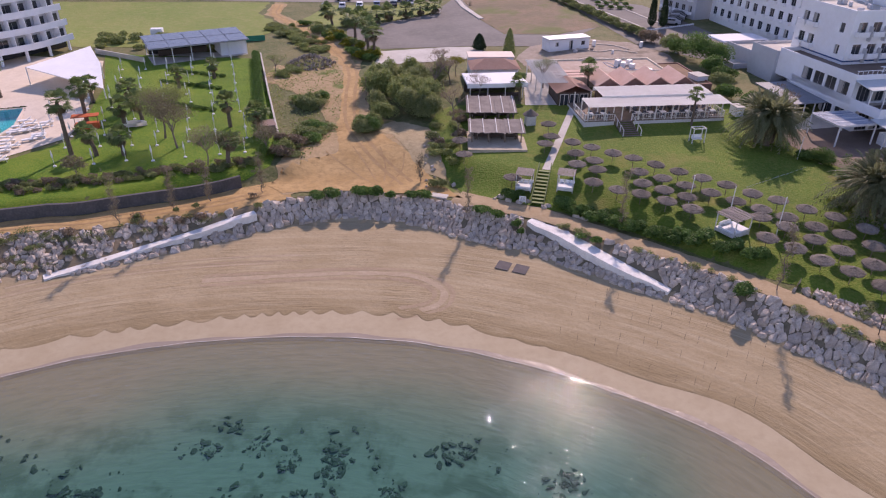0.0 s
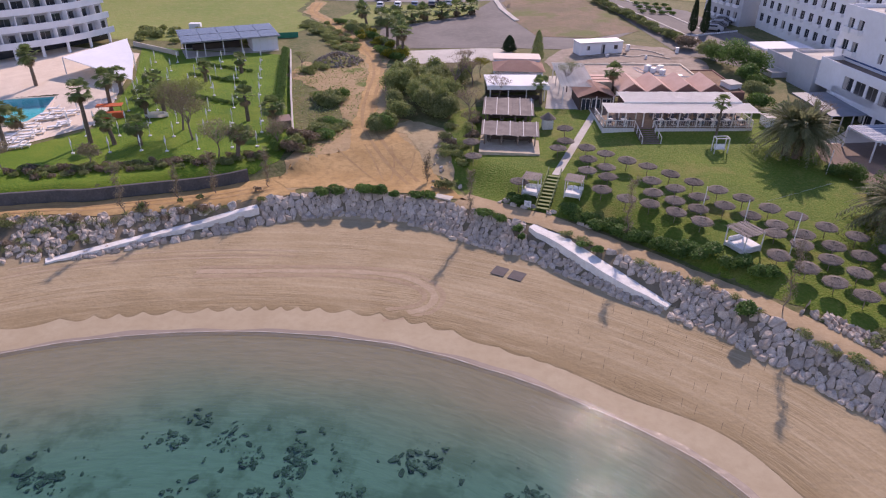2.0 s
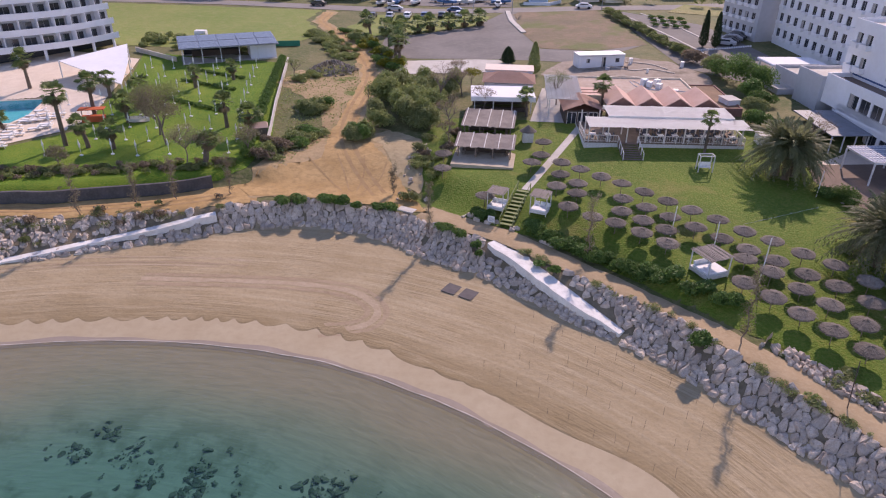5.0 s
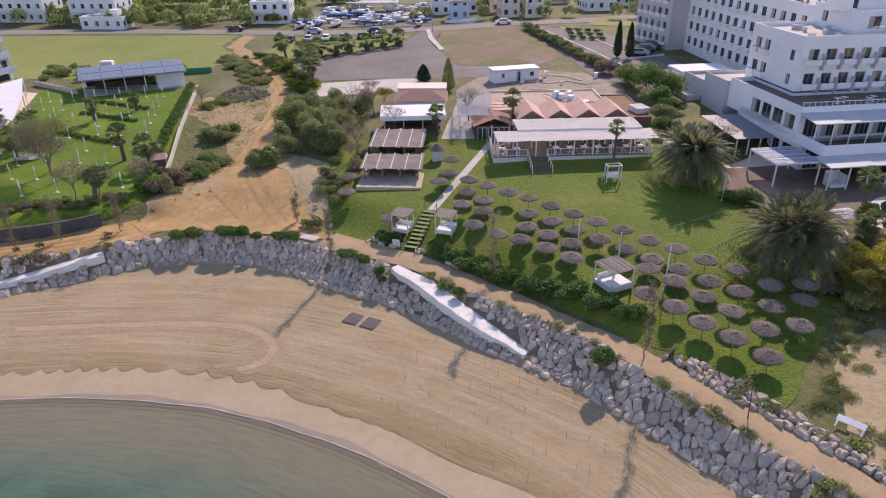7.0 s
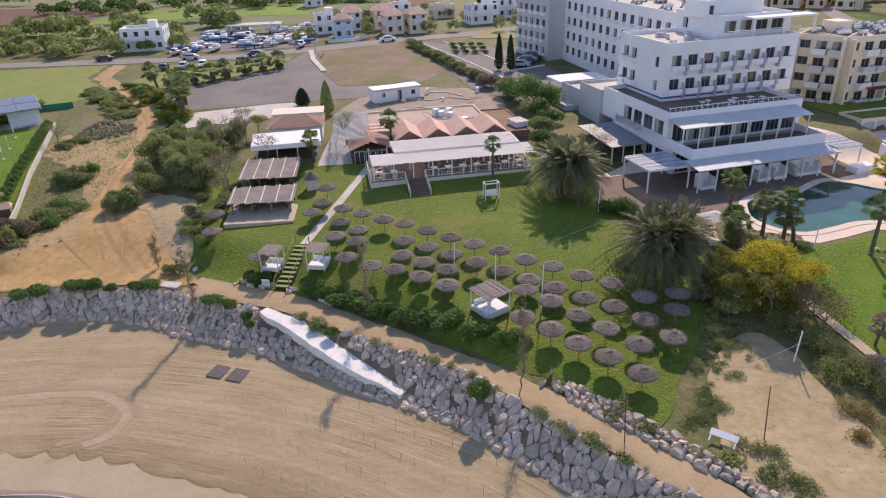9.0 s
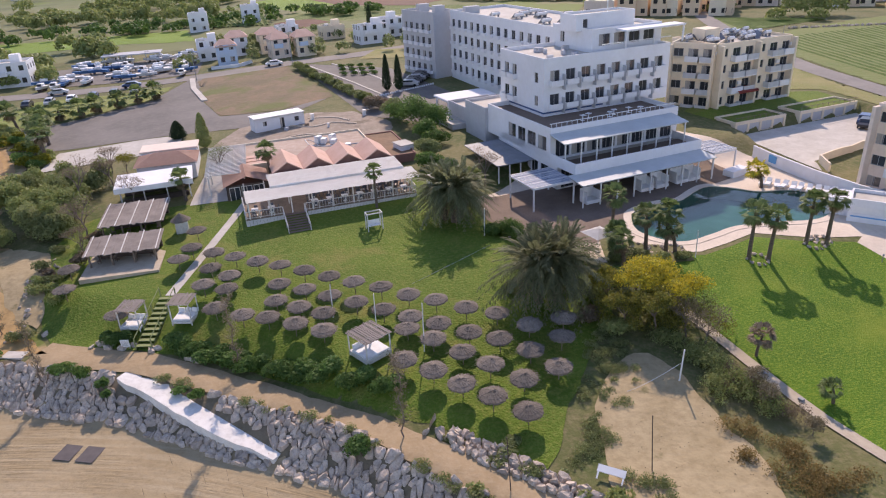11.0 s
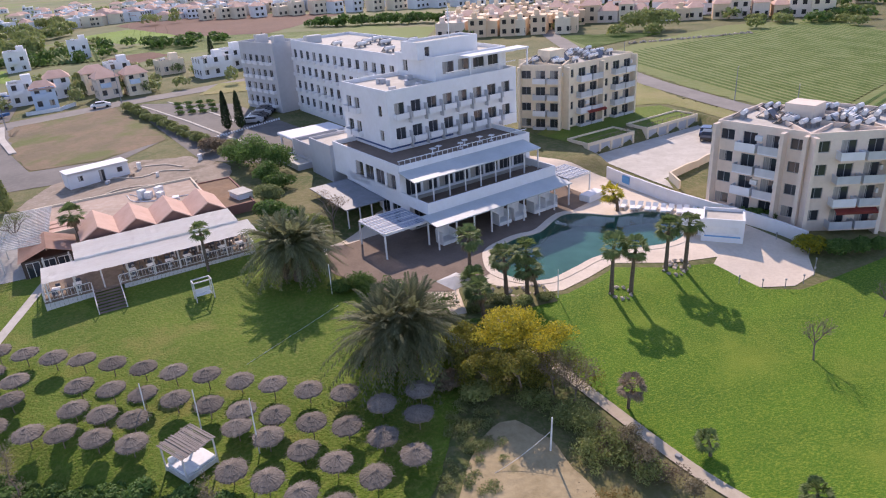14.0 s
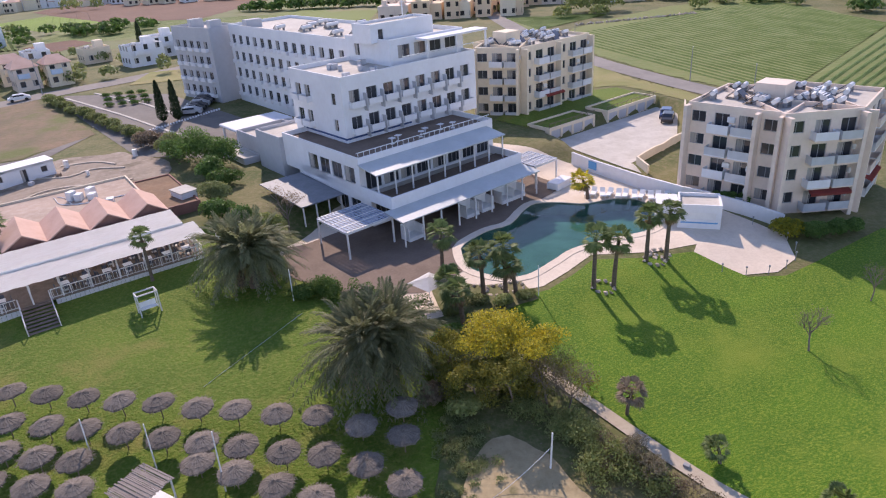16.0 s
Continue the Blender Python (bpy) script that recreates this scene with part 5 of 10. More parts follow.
def add_window(parent, m, w, h, bars=1, curtain=False, mat=None):
    """A window in its opening: frame, pane and, behind some, a drawn curtain."""
    w, h = round(w, 2), round(h, 2)
    f = shared("window", cached(("window_frame", w, h, bars, mat is None), lambda: frame_bm(w, h, bars), mat or M_DARKTRIM), parent, m)
    shared("pane", cached(("pane", w, h), lambda: pane_bm(w, h), M_GLASS), f)
    if curtain:
        shared("curtain", cached(("curtain", w, h), lambda: boxes((-w / 2 + 0.06, -w / 2 + 0.06 + w * 0.4, 0.015, 0.027, 0.06, h - 0.06)), M_CURTAIN), f)
    return f


def holed(bm, m, u1, z0, z1, holes, t=0.22):
    """A wall from u = 0 to u1 with rectangular openings (a, b, low, high), thickness t inward (+y)."""
    us = sorted({0.0, u1, *[v for h in holes for v in h[:2]]})
    zs = sorted({z0, z1, *[v for h in holes for v in h[2:4]]})
    V = {}

    def vert(u, y, z):
        k = (u, y, z)
        if k not in V:
            V[k] = bm.verts.new(m @ Vector(k))
        return V[k]

    open_cell = {}
    for i in range(len(us) - 1):
        for j in range(len(zs) - 1):
            cu, cz = (us[i] + us[i + 1]) / 2, (zs[j] + zs[j + 1]) / 2
            open_cell[i, j] = any(h[0] < cu < h[1] and h[2] < cz < h[3] for h in holes)
            if not open_cell[i, j]:
                a, b, c, d = us[i], us[i + 1], zs[j], zs[j + 1]
                bm.faces.new((vert(a, 0, c), vert(b, 0, c), vert(b, 0, d), vert(a, 0, d)))
    for (i, j), o in open_cell.items():
        if not o:
            continue
        a, b, c, d = us[i], us[i + 1], zs[j], zs[j + 1]
        for di, dj, e in ((-1, 0, ((a, c), (a, d))), (1, 0, ((b, d), (b, c))), (0, -1, ((b, c), (a, c))), (0, 1, ((a, d), (b, d)))):
            if not open_cell.get((i + di, j + dj), False):
                (ua, za), (ub, zb) = e
                bm.faces.new((vert(ua, 0, za), vert(ub, 0, zb), vert(ub, t, zb), vert(ua, t, za)))


def faces_of(w, d):
    return {"front": (Matrix(), w), "left": (pose(0, d, 0, 0, 0, -90), d), "right": (pose(w, 0, 0, 0, 0, 90), d), "back": (pose(w, d, 0, 0, 0, 180), w)}


def block(parent, m, w, d, z0, z1, mat, holes=None, parapet=0.5, roof_mat=None, bars=1, wall_name="wall", frame_mat=None, rng=None, setback=0.1):
    """One storeyed block under a building: holed walls, a roof slab inside a parapet, windows in the holes."""
    holes = holes or {}
    top = z1 + parapet
    bm = bmesh.new()
    for side, (fm, length) in faces_of(w, d).items():
        holed(bm, fm, length, z0, top, [h[:4] for h in holes.get(side, ())])
    if parapet:
        t = 0.18
        ring_o = [(0, 0), (w, 0), (w, d), (0, d)]
        ring_i = [(t, t), (w - t, t), (w - t, d - t), (t, d - t)]
        o = [bm.verts.new((x, y, top)) for x, y in ring_o]
        i_ = [bm.verts.new((x, y, top)) for x, y in ring_i]
        lo = [bm.verts.new((x, y, z1)) for x, y in ring_i]
        for k in range(4):
            k2 = (k + 1) % 4
            bm.faces.new((o[k], o[k2], i_[k2], i_[k]))
            bm.faces.new((i_[k], i_[k2], lo[k2], lo[k]))
    wall = part(wall_name, bm, mat, parent)
    wall.matrix_basis = m
    t = 0.18 if parapet else 0.0
    roof = part("roof", boxes((t, w - t, t, d - t, z1 - 0.25, z1)), roof_mat or M_CONCRETE, parent)
    roof.matrix_basis = m
    rng = rng or RNG
    for side, (fm, length) in faces_of(w, d).items():
        for h in holes.get(side, ()):
            a, b, lo_, hi_ = h[:4]
            n = h[4] if len(h) > 4 else bars
            if n < 0:
                continue
            add_window(parent, m @ fm @ pose((a + b) / 2, setback, lo_), b - a, hi_ - lo_, n, rng.random() < 0.35, frame_mat)
    return wall


def parapet_bm(w, d, h, t):
    """A thin wall or screen round three sides of a balcony, open to the room."""
    a = w / 2
    return prism(bmesh.new(), [(-a, -0.004), (-a, -d), (a, -d), (a, -0.004), (a - t, -0.004), (a - t, -d + t), (-a + t, -d + t), (-a + t, -0.004)], 0.001, h)


def balcony(parent, m, w, d=0.9, h=0.85, rail=True, mat=None):
    b = shared("balcony", cached(("balcony", w, d, mat is None), lambda: boxes((-w / 2, w / 2, -d, -0.003, -0.14, 0)), mat or M_WHITE), parent, m)
    shared("railing" if rail else "parapet", cached(("railing" if rail else "parapet", w, d, h, mat is None), lambda: parapet_bm(w, d, h, 0.04 if rail else 0.1), M_SCREEN if rail else mat or M_WHITE), b)
    return b


def posts_and_roof(parent, w, d, z0, zf, zb, count, m, roof_mat, post=0.07, name="canopy", thick=0.12, inset=0.25):
    """A lean-to canopy: sloping slab and a front row of posts."""
    bm = bmesh.new()
    vs = [bm.verts.new(v) for v in ((0, 0, zf - thick), (w, 0, zf - thick), (w, d, zb - thick), (0, d, zb - thick), (0, 0, zf), (w, 0, zf), (w, d, zb), (0, d, zb))]
    for f in ((3, 2, 1, 0), (4, 5, 6, 7), (0, 1, 5, 4), (1, 2, 6, 5), (2, 3, 7, 6), (3, 0, 4, 7)):
        bm.faces.new([vs[i] for i in f])
    c = part(name, bm, roof_mat, parent)
    c.matrix_basis = m
    me = cached(("post", round(zf - thick - z0, 2), post), lambda: boxes((-post, post, -post, post, 0, zf - thick - z0)), M_WHITEMETAL)
    for i in range(count):
        shared("post", me, parent, m @ pose(0.3 + (w - 0.6) * i / (count - 1), inset, z0))
    return c


def tank(name, x, y, z, ang=0.0, r=0.28, length=1.2, stand=0.5, label="white solar water tank on a roof", group="roof water tanks"):
    """Roof solar heater: a lying tank on legs with a tilted collector panel."""
    t = thing("water_heater", pose(x, y, z, 0, 0, ang), label, "water heater", group)

    def tank_bm():
        bm = bmesh.new()
        tube(bm, (-length / 2, 0, stand + r), (length / 2, 0, stand + r), r, r, 12)
        return bm

    shared("tank", cached(("tank", r, length, stand), tank_bm, M_WHITEMETAL), t)

    def legs_bm():
        return boxes((-0.03, 0.03, -0.25, 0.25, 0, stand + 0.08))

    for s in (-1, 1):
        shared("leg", cached(("stand", r, length, stand), legs_bm, M_DARKTRIM), t, pose(s * length * 0.35, 0, 0))

    def panel_bm():
        bm = bmesh.new()
        box(bm, -length / 2, length / 2, -0.04, 0.04, 0, 1.5, pose(0, 1.25, 0.08, 50, 0, 0))
        bm.normal_update()
        for f in bm.faces:
            f.material_index = 1 if f.normal.z < -0.3 else 0
        return bm

    shared("collector", cached(("collector", length), panel_bm, [M_SOLAR, M_WHITEMETAL]), t)
    return t


def scatter_roof(n, x0, x1, y0, y1, z, m, rng, group):
    for i in range(n):
        p = m @ Vector((rng.uniform(x0, x1), rng.uniform(y0, y1), z))
        tank("water_heater", p.x, p.y, p.z, 20 + rng.uniform(-12, 12) + (180 if rng.random() < 0.1 else 0), group=group)


HOTEL = pose(57.0, 82.4, 0, 0, 0, 12.7)


def make_hotel():
    h = thing("hotel", HOTEL, "white multi-storey beach hotel with stepped terraces", "hotel")
    zg = 5.2
    rng = np.random.default_rng(11)
    # ground floor: dark glazed front under the low canopy, band of white parapet above
    gf = [(0.6 + 2.4 * i, 2.6 + 2.4 * i, zg + 0.15, zg + 2.7, 2) for i in range(8)]
    block(h, pose(1.3, 7.6, 0), 19.4, 15.5, zg - 0.8, 8.75, M_WHITE, {"front": gf, "left": [(1 + 2.6 * i, 3 + 2.6 * i, zg + 0.2, zg + 2.6, 1) for i in range(5)]}, 0.0)
    part("terrace_slab", boxes((1.3, 20.6, 3.6, 7.6, 8.5, 8.9)), M_TERRACE, h, "brown tiled upper terrace floor")
    part("terrace_parapet", boxes((1.1, 20.8, 3.4, 3.6, 8.4, 9.75), (1.1, 1.3, 3.6, 22.0, 8.4, 9.75), (20.6, 20.8, 3.6, 10.0, 8.4, 9.75)), M_WHITE, h)
    posts_and_roof(h, 20.6, 3.2, zg, 8.15, 8.5, 9, pose(0.1, 0.35, 0), M_CANOPY)
    # second floor: glazed restaurant behind the upper terrace
    sf = [(0.8 + 2.4 * i, 2.9 + 2.4 * i, 9.05, 11.5, 2) for i in range(8)]
    sl = [(1.0 + 2.6 * i, 3.1 + 2.6 * i, 9.75, 11.6, 1) for i in range(4)]
    block(h, pose(1.1, 9.0, 0), 20.4, 17.0, 8.76, 12.35, M_WHITE, {"front": sf, "left": [(17.0 - b, 17.0 - a, c, d, n) for a, b, c, d, n in sl]}, 0.6, M_TERRACE)
    posts_and_roof(h, 19.4, 3.4, 8.9, 11.75, 12.25, 9, pose(1.0, 5.65, 0), M_CANOPY)
    # guest-room tower
    bays = 8
    zr = (13.55, 16.7)
    tf = [(1.0 + 2.5 * i, 2.5 + 2.5 * i, z, z + 1.75, 1) for i in range(bays) for z in zr]
    tl = [(a, a + 1.3, z, z + 1.75, 1) for z in zr for a in (1.2, 3.4)] + [(9.6, 10.5, z, z + 1.4, 0) for z in zr]
    block(h, pose(4.7, 16.5, 0), 21.2, 12.0, 12.3, 19.6, M_WHITE, {"front": tf, "left": tl}, 0.55)
    for i in range(bays):
        for z in zr:
            balcony(h, pose(4.7 + 1.75 + 2.5 * i, 16.5, z - 0.12), 1.9, 0.75, 0.6, False)
            if i:
                shared("divider", cached(("divider",), lambda: boxes((-0.06, 0.06, -0.75, -0.003, 0, 2.1)), M_GREYWALL), h, pose(4.7 + 0.5 + 2.5 * i, 16.5, z - 0.9))
    for z in zr:
        for a in (1.85, 4.05):
            balcony(h, pose(4.7, 16.5 + 12 - a, z - 0.12, 0, 0, -90), 1.8, 0.75, 0.6, False)
    part("blue_band", boxes((4.62, 14.5, 16.42, 16.5, 12.75, 12.95), (4.62, 4.7, 16.42, 26.5, 12.75, 12.95)), M_NAVY, h, "navy blue painted band")
    # set-back top floors
    uf = [(1.2 + 2.6 * i, 3.1 + 2.6 * i, 20.4, 22.0, 1) for i in range(4)]
    block(h, pose(14.0, 19.0, 0), 12.2, 10.0, 19.6, 22.3, M_WHITE, {"front": uf, "left": [(2, 3.2, 20.4, 21.9, 1)]}, 0.5)
    part("roof_frame", boxes((18.0, 28.5, 16.6, 19.0, 22.3, 22.55), (18.1, 18.3, 16.7, 16.9, 20.1, 22.3), (23.0, 23.2, 16.7, 16.9, 20.1, 22.3), (28.2, 28.4, 16.7, 16.9, 20.1, 22.3)), M_WHITE, h)
    part("parapet_rail", boxes((14.0, 25.9, 16.55, 16.65, 20.95, 21.05)), M_WHITEMETAL, h)
    block(h, pose(13.0, 21.5, 0), 10.2, 4.0, 22.3, 24.3, M_WHITE, {"front": [(1.2, 2.0, 22.6, 23.9, 0)]}, 0.3)
    # long bedroom wing
    lw = []
    for k in range(4):
        for i in range(14):
            lw.append((1.0 + 2.75 * i, 2.35 + 2.75 * i, 9.4 + 2.95 * k, 11.15 + 2.95 * k, 1))
    L = 42.0
    block(h, pose(16.6, 30.0, 0), 13.0, L, 6.4, 21.2, M_WHITE, {"left": lw}, 0.5)
    for k in range(4):
        for i in range(14):
            balcony(h, pose(16.6, 30.0 + L - 1.68 - 2.75 * i, 9.25 + 2.95 * k, 0, 0, -90), 1.7, 0.6, 0.5, False)
    # grey end block at a slight angle
    gb = [(0.9 + 2.3 * i, 2.1 + 2.3 * i, 9.2 + 2.75 * k, 10.75 + 2.75 * k, 1) for k in range(4) for i in range(5)]
    gm = pose(12.9, 72.2, 0, 0, 0, 10)
    block(h, gm, 6.5, 12.6, 6.6, 20.9, M_GREYWALL, {"left": gb}, 0.5)
    for k in range(4):
        for i in range(5):
            balcony(h, gm @ pose(0, 12.6 - 1.5 - 2.3 * i, 9.05 + 2.75 * k, 0, 0, -90), 1.5, 0.6, 0.5, False)
    for x, y, w in ((14.0, 73.6, 2.2), (13.0, 80.0, 2.4), (17.5, 66.0, 3.0)):
        part("roof_hut", boxes((x, x + w, y, y + 1.6, 20.9, 22.5)), M_GREYWALL, h)
    # lobby annexe with a sunken roof and the entrance canopy
    block(h, pose(1.8, 32.6, 0), 7.4, 9.0, 5.0, 10.0, M_GREYWALL, {"front": [(4.2, 6.4, 8.2, 9.2, 0)]}, 0.5)
    block(h, pose(-0.9, 34.5, 0), 2.7, 7.5, 5.0, 7.9, M_GREYWALL, {}, 0.35)
    part("entrance_canopy", rounded(boxes((2.4, 12.0, 43.6, 49.5, 9.55, 9.95)), 0.1), M_WHITE, h)
    for x, y in ((2.9, 44.2), (2.9, 49.0)):
        part("column", boxes((x - 0.15, x + 0.15, y - 0.15, y + 0.15, 6.0, 9.55)), M_WHITE, h)
    part("link_roof", boxes((9.2, 16.6, 28.6, 46.0, 8.6, 9.0)), M_CANOPY, h)
    # solid near-black fill drawn in place of the shaded space below the roof
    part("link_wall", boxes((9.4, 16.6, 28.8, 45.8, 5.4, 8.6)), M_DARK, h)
    block(h, pose(0.6, 26.0, 0), 9.0, 6.6, 5.0, 12.0, M_GREYWALL, {}, 0.4)
    # low white roof on the garden side
    posts_and_roof(h, 5.6, 10.0, 5.2, 7.9, 8.3, 4, pose(-4.4, 13.0, 0), M_SHEET)
    # slatted pergolas
    for px, pw, pd, v0 in ((-5.2, 5.6, 5.6, 2.6), (21.6, 3.8, 4.6, 1.8)):
        m = pose(px, v0, 0)
        bm = bmesh.new()
        for s in (0, pw):
            box(bm, s - 0.08, s + 0.08, 0, pd, 7.95, 8.15)
        for s in (0, pd):
            box(bm, 0, pw, s - 0.08, s + 0.08, 7.95, 8.15)
        part("pergola_frame", bm, M_WHITEMETAL, h).matrix_basis = m
        n = int(pw / 0.42)
        me = cached(("pergola_slat", pd), lambda: boxes((-0.16, 0.16, 0, pd, 8.17, 8.2)), M_CHECK)
        for i in range(n + 1):
            shared("slat", me, h, m @ pose(pw * i / n, 0, 0))
        me = cached(("cross_slat", pw), lambda: boxes((0, pw, -0.04, 0.04, 8.21, 8.25)), M_WHITEMETAL)
        for i in range(5):
            shared("rafter", me, h, m @ pose(0, pd * i / 4, 0))
        me = cached(("pergola_post",), lambda: boxes((-0.08, 0.08, -0.08, 0.08, 4.9, 7.95)), M_WHITEMETAL)
        for x in (0, pw):
            for y in (0, pd):
                shared("post", me, h, m @ pose(x, y, 0))
    # terrace rail with its white balusters
    me = cached(("baluster",), lambda: boxes((-0.025, 0.025, -0.025, 0.025, 12.95, 13.75)), M_WHITEMETAL)
    for i in range(26):
        shared("baluster", me, h, pose(1.4 + 0.78 * i, 9.35, -0.35))
    part("handrail", boxes((1.2, 21.3, 9.3, 9.4, 13.38, 13.45)), M_WHITEMETAL, h)
    return h


make_hotel()

# rooftop clutter on the hotel
_rng = np.random.default_rng(21)
for i in range(14):
    p = HOTEL @ Vector((_rng.uniform(17.5, 28.5), _rng.uniform(34, 68), 21.2))
    tank("water_heater", p.x, p.y, p.z, 20 + _rng.uniform(-5, 5), 0.3, 1.8, 0.4, "roof solar heater with dark collector", "hotel roof heaters")
for i in range(9):
    p = HOTEL @ Vector((_rng.uniform(6.5, 13), _rng.uniform(18, 26), 19.6))
    ob = link_mesh("air_conditioner", rounded(boxes((-0.45, 0.45, -0.25, 0.25, 0, 0.65)), 0.04), M_GREYWALL)
    ob.matrix_basis = pose(*p, 0, 0, _rng.uniform(0, 90))
    tagged(ob, "grey air conditioning unit on the flat roof", "air conditioner", "roof units")
for i, (u, v) in enumerate(((8.0, 12.0), (9.2, 12.4), (12, 11.5), (13.2, 12.2), (15.5, 12), (17, 11.4))):
    ob = link_mesh("terrace_table", boxes((-0.35, 0.35, -0.35, 0.35, 0.68, 0.73), (-0.05, 0.05, -0.05, 0.05, 0.03, 0.68), (-0.25, 0.25, -0.25, 0.25, 0, 0.03)), M_WHITEMETAL)
    ob.matrix_basis = HOTEL @ pose(u, v, 12.36, 0, 0, i * 25)
    tagged(ob, "small white table on the roof terrace", "table", "terrace tables")
bm = bmesh.new()
tube(bm, (0, 0, 0), (0, 0, 4.2), 0.09, 0.07, 8)
for k in range(5):
    box(bm, -0.3, 0.3, -0.03, 0.03, 2.2 + 0.4 * k, 2.3 + 0.4 * k)
ob = link_mesh("antenna_mast", bm, M_WHITEMETAL)
ob.matrix_basis = HOTEL @ pose(19.8, 23.5, 24.3)
tagged(ob, "white antenna mast on the hotel roof", "antenna")


def lounge_cube(u, v, s=1.9):
    t = thing("curtained_daybed", HOTEL @ pose(u, v, ground_z(*(HOTEL @ Vector((u, v, 0))).xy) + 0.08), "white curtained daybed under the hotel canopy", "daybed", "daybeds on the terrace")
    part("base", rounded(boxes((0, s, 0, s * 0.8, 0, 0.45)), 0.03), M_CUSHION, t)
    part("back_panel", boxes((0, s, s * 0.8 - 0.08, s * 0.8, 0.45, 1.7)), M_CUSHION, t)
    for a in (0, s - 0.08):
        part("side_panel", boxes((a, a + 0.08, 0.1, s * 0.8 - 0.08, 0.45, 1.5)), M_CUSHION, t)


for u in (1.4, 9.6, 12.0, 15.2, 17.2):
    lounge_cube(u, 1.2)


# ---- apartments ----
def make_apartments(name, m, w, d, z0, z1, mat, label, storeys, split, rng, awn):
    a = thing(name, m, label, "apartment block")
    sh = (z1 - z0) / storeys
    front, left, right = [], [], []
    n = max(3, int(w / 2.6))
    for k in range(storeys):
        lo = z0 + k * sh + 0.12
        for i in range(n):
            c = (i + 0.5) * w / n
            front.append((c - 0.8, c + 0.8, lo + (0.1 if i % 3 else 0.75), lo + sh * 0.78, 1))
        for c in np.arange(1.6, d - 0.8, 2.9):
            left.append((c - 0.5, c + 0.5, lo + 0.7, lo + sh * 0.78, 0))
            right.append((c - 0.6, c + 0.6, lo + 0.2, lo + sh * 0.78, 1))
    block(a, Matrix(), w, d, z0 - 1.0, z1, mat, {"front": front, "left": left, "right": right}, 0.45, M_CONCRETE)
    for k in range(storeys):
        lo = z0 + k * sh + 0.2
        for i in range(n):
            if i % 3:
                balcony(a, pose((i + 0.5) * w / n, 0, lo), round(w / n - 0.3, 2), 1.1, 0.85, k % 2 == 0 or i % 2 == 0, M_WHITE if rng.random() < 0.6 else mat)
                if rng.random() < 0.3:
                    shared("air_conditioner", cached(("ac",), lambda: rounded(boxes((-0.4, 0.4, -0.35, -0.02, 0, 0.55)), 0.03), M_WHITEMETAL), a, pose((i + 0.5) * w / n + w / n * 0.42, 0, lo + 1.1))
    for i in range(n + 1):
        if i % 3 == 0 or i == n:
            x = min(max(i * w / n, 0.2), w - 0.2)
            shared("pier", cached(("pier", z0, z1), lambda: boxes((-0.2, 0.2, -1.15, -0.004, z0 - 1.0, z1 + 0.2)), mat), a, pose(x, 0, 0))
    for x0, x1, z in awn:
        bm = bmesh.new()
        vs = [bm.verts.new(v) for v in ((x0, 0, z), (x1, 0, z), (x1, -1.5, z - 0.55), (x0, -1.5, z - 0.55), (x0, -1.5, z - 0.8), (x1, -1.5, z - 0.8))]
        bm.faces.new(vs[:4])
        bm.faces.new((vs[3], vs[2], vs[5], vs[4]))
        r = bmesh.ops.solidify(bm, geom=bm.faces[:], thickness=0.03)
        part("awning", bm, M_REDCLOTH, a, "faded red cloth awning")
    if split:
        part("stair_head", boxes((w * split, w * split + 3.2, d * 0.45, d * 0.45 + 3, z1 - 0.1, z1 + 2.1)), mat, a)
    return a


_rng = np.random.default_rng(5)
A1 = pose(93.4, 68.0, 0, 0, 0, -24)
make_apartments("apartment_block", A1, 8.2, 13.5, 5.2, 15.4, M_PINK, "pinkish beige four-storey apartments with balconies", 4, 0, _rng, [(3.2, 7.6, 8.0)])
A2 = pose(90.8, 78.2, 0, 0, 0, -72)
make_apartments("apartment_block", A2, 10.4, 10.5, 5.2, 15.34, M_PINK, "pinkish beige four-storey apartments beside a hedge", 4, 0.5, _rng, [])
A3 = pose(101.0, 64.6, 0, 0, 0, 22)
make_apartments("apartment_block", A3, 9.5, 11, 5.2, 15.46, M_PINK, "pinkish beige four-storey apartments facing the lawn", 4, 0, _rng, [(2.5, 8.0, 8.0)])
B1 = pose(92.2, 113.2, 0, 0, 0, 12)
make_apartments("apartment_block", B1, 16.2, 11, 6.8, 17.2, M_CREAM, "cream four-storey apartments with brown windows", 4, 0.1, _rng, [(4.2, 8.6, 10.2)])
B2 = pose(87.0, 118.6, 0, 0, 0, -46)
make_apartments("apartment_block", B2, 7.2, 9, 6.8, 17.26, M_CREAM, "cream four-storey apartments with curved corner", 4, 0, _rng, [])
scatter_roof(17, 1, 7.5, 2, 12, 15.4, A1, _rng, "heaters on the beige roof")
scatter_roof(10, 1, 9, 2, 9, 15.34, A2, _rng, "heaters on the beige roof")
scatter_roof(17, 1, 8.5, 2, 10, 15.46, A3, _rng, "heaters on the beige roof")
scatter_roof(30, 1, 15, 1.5, 9.5, 17.2, B1, _rng, "heaters on the cream roof")
scatter_roof(5, 1, 6, 2, 7, 17.26, B2, _rng, "heaters on the cream roof")


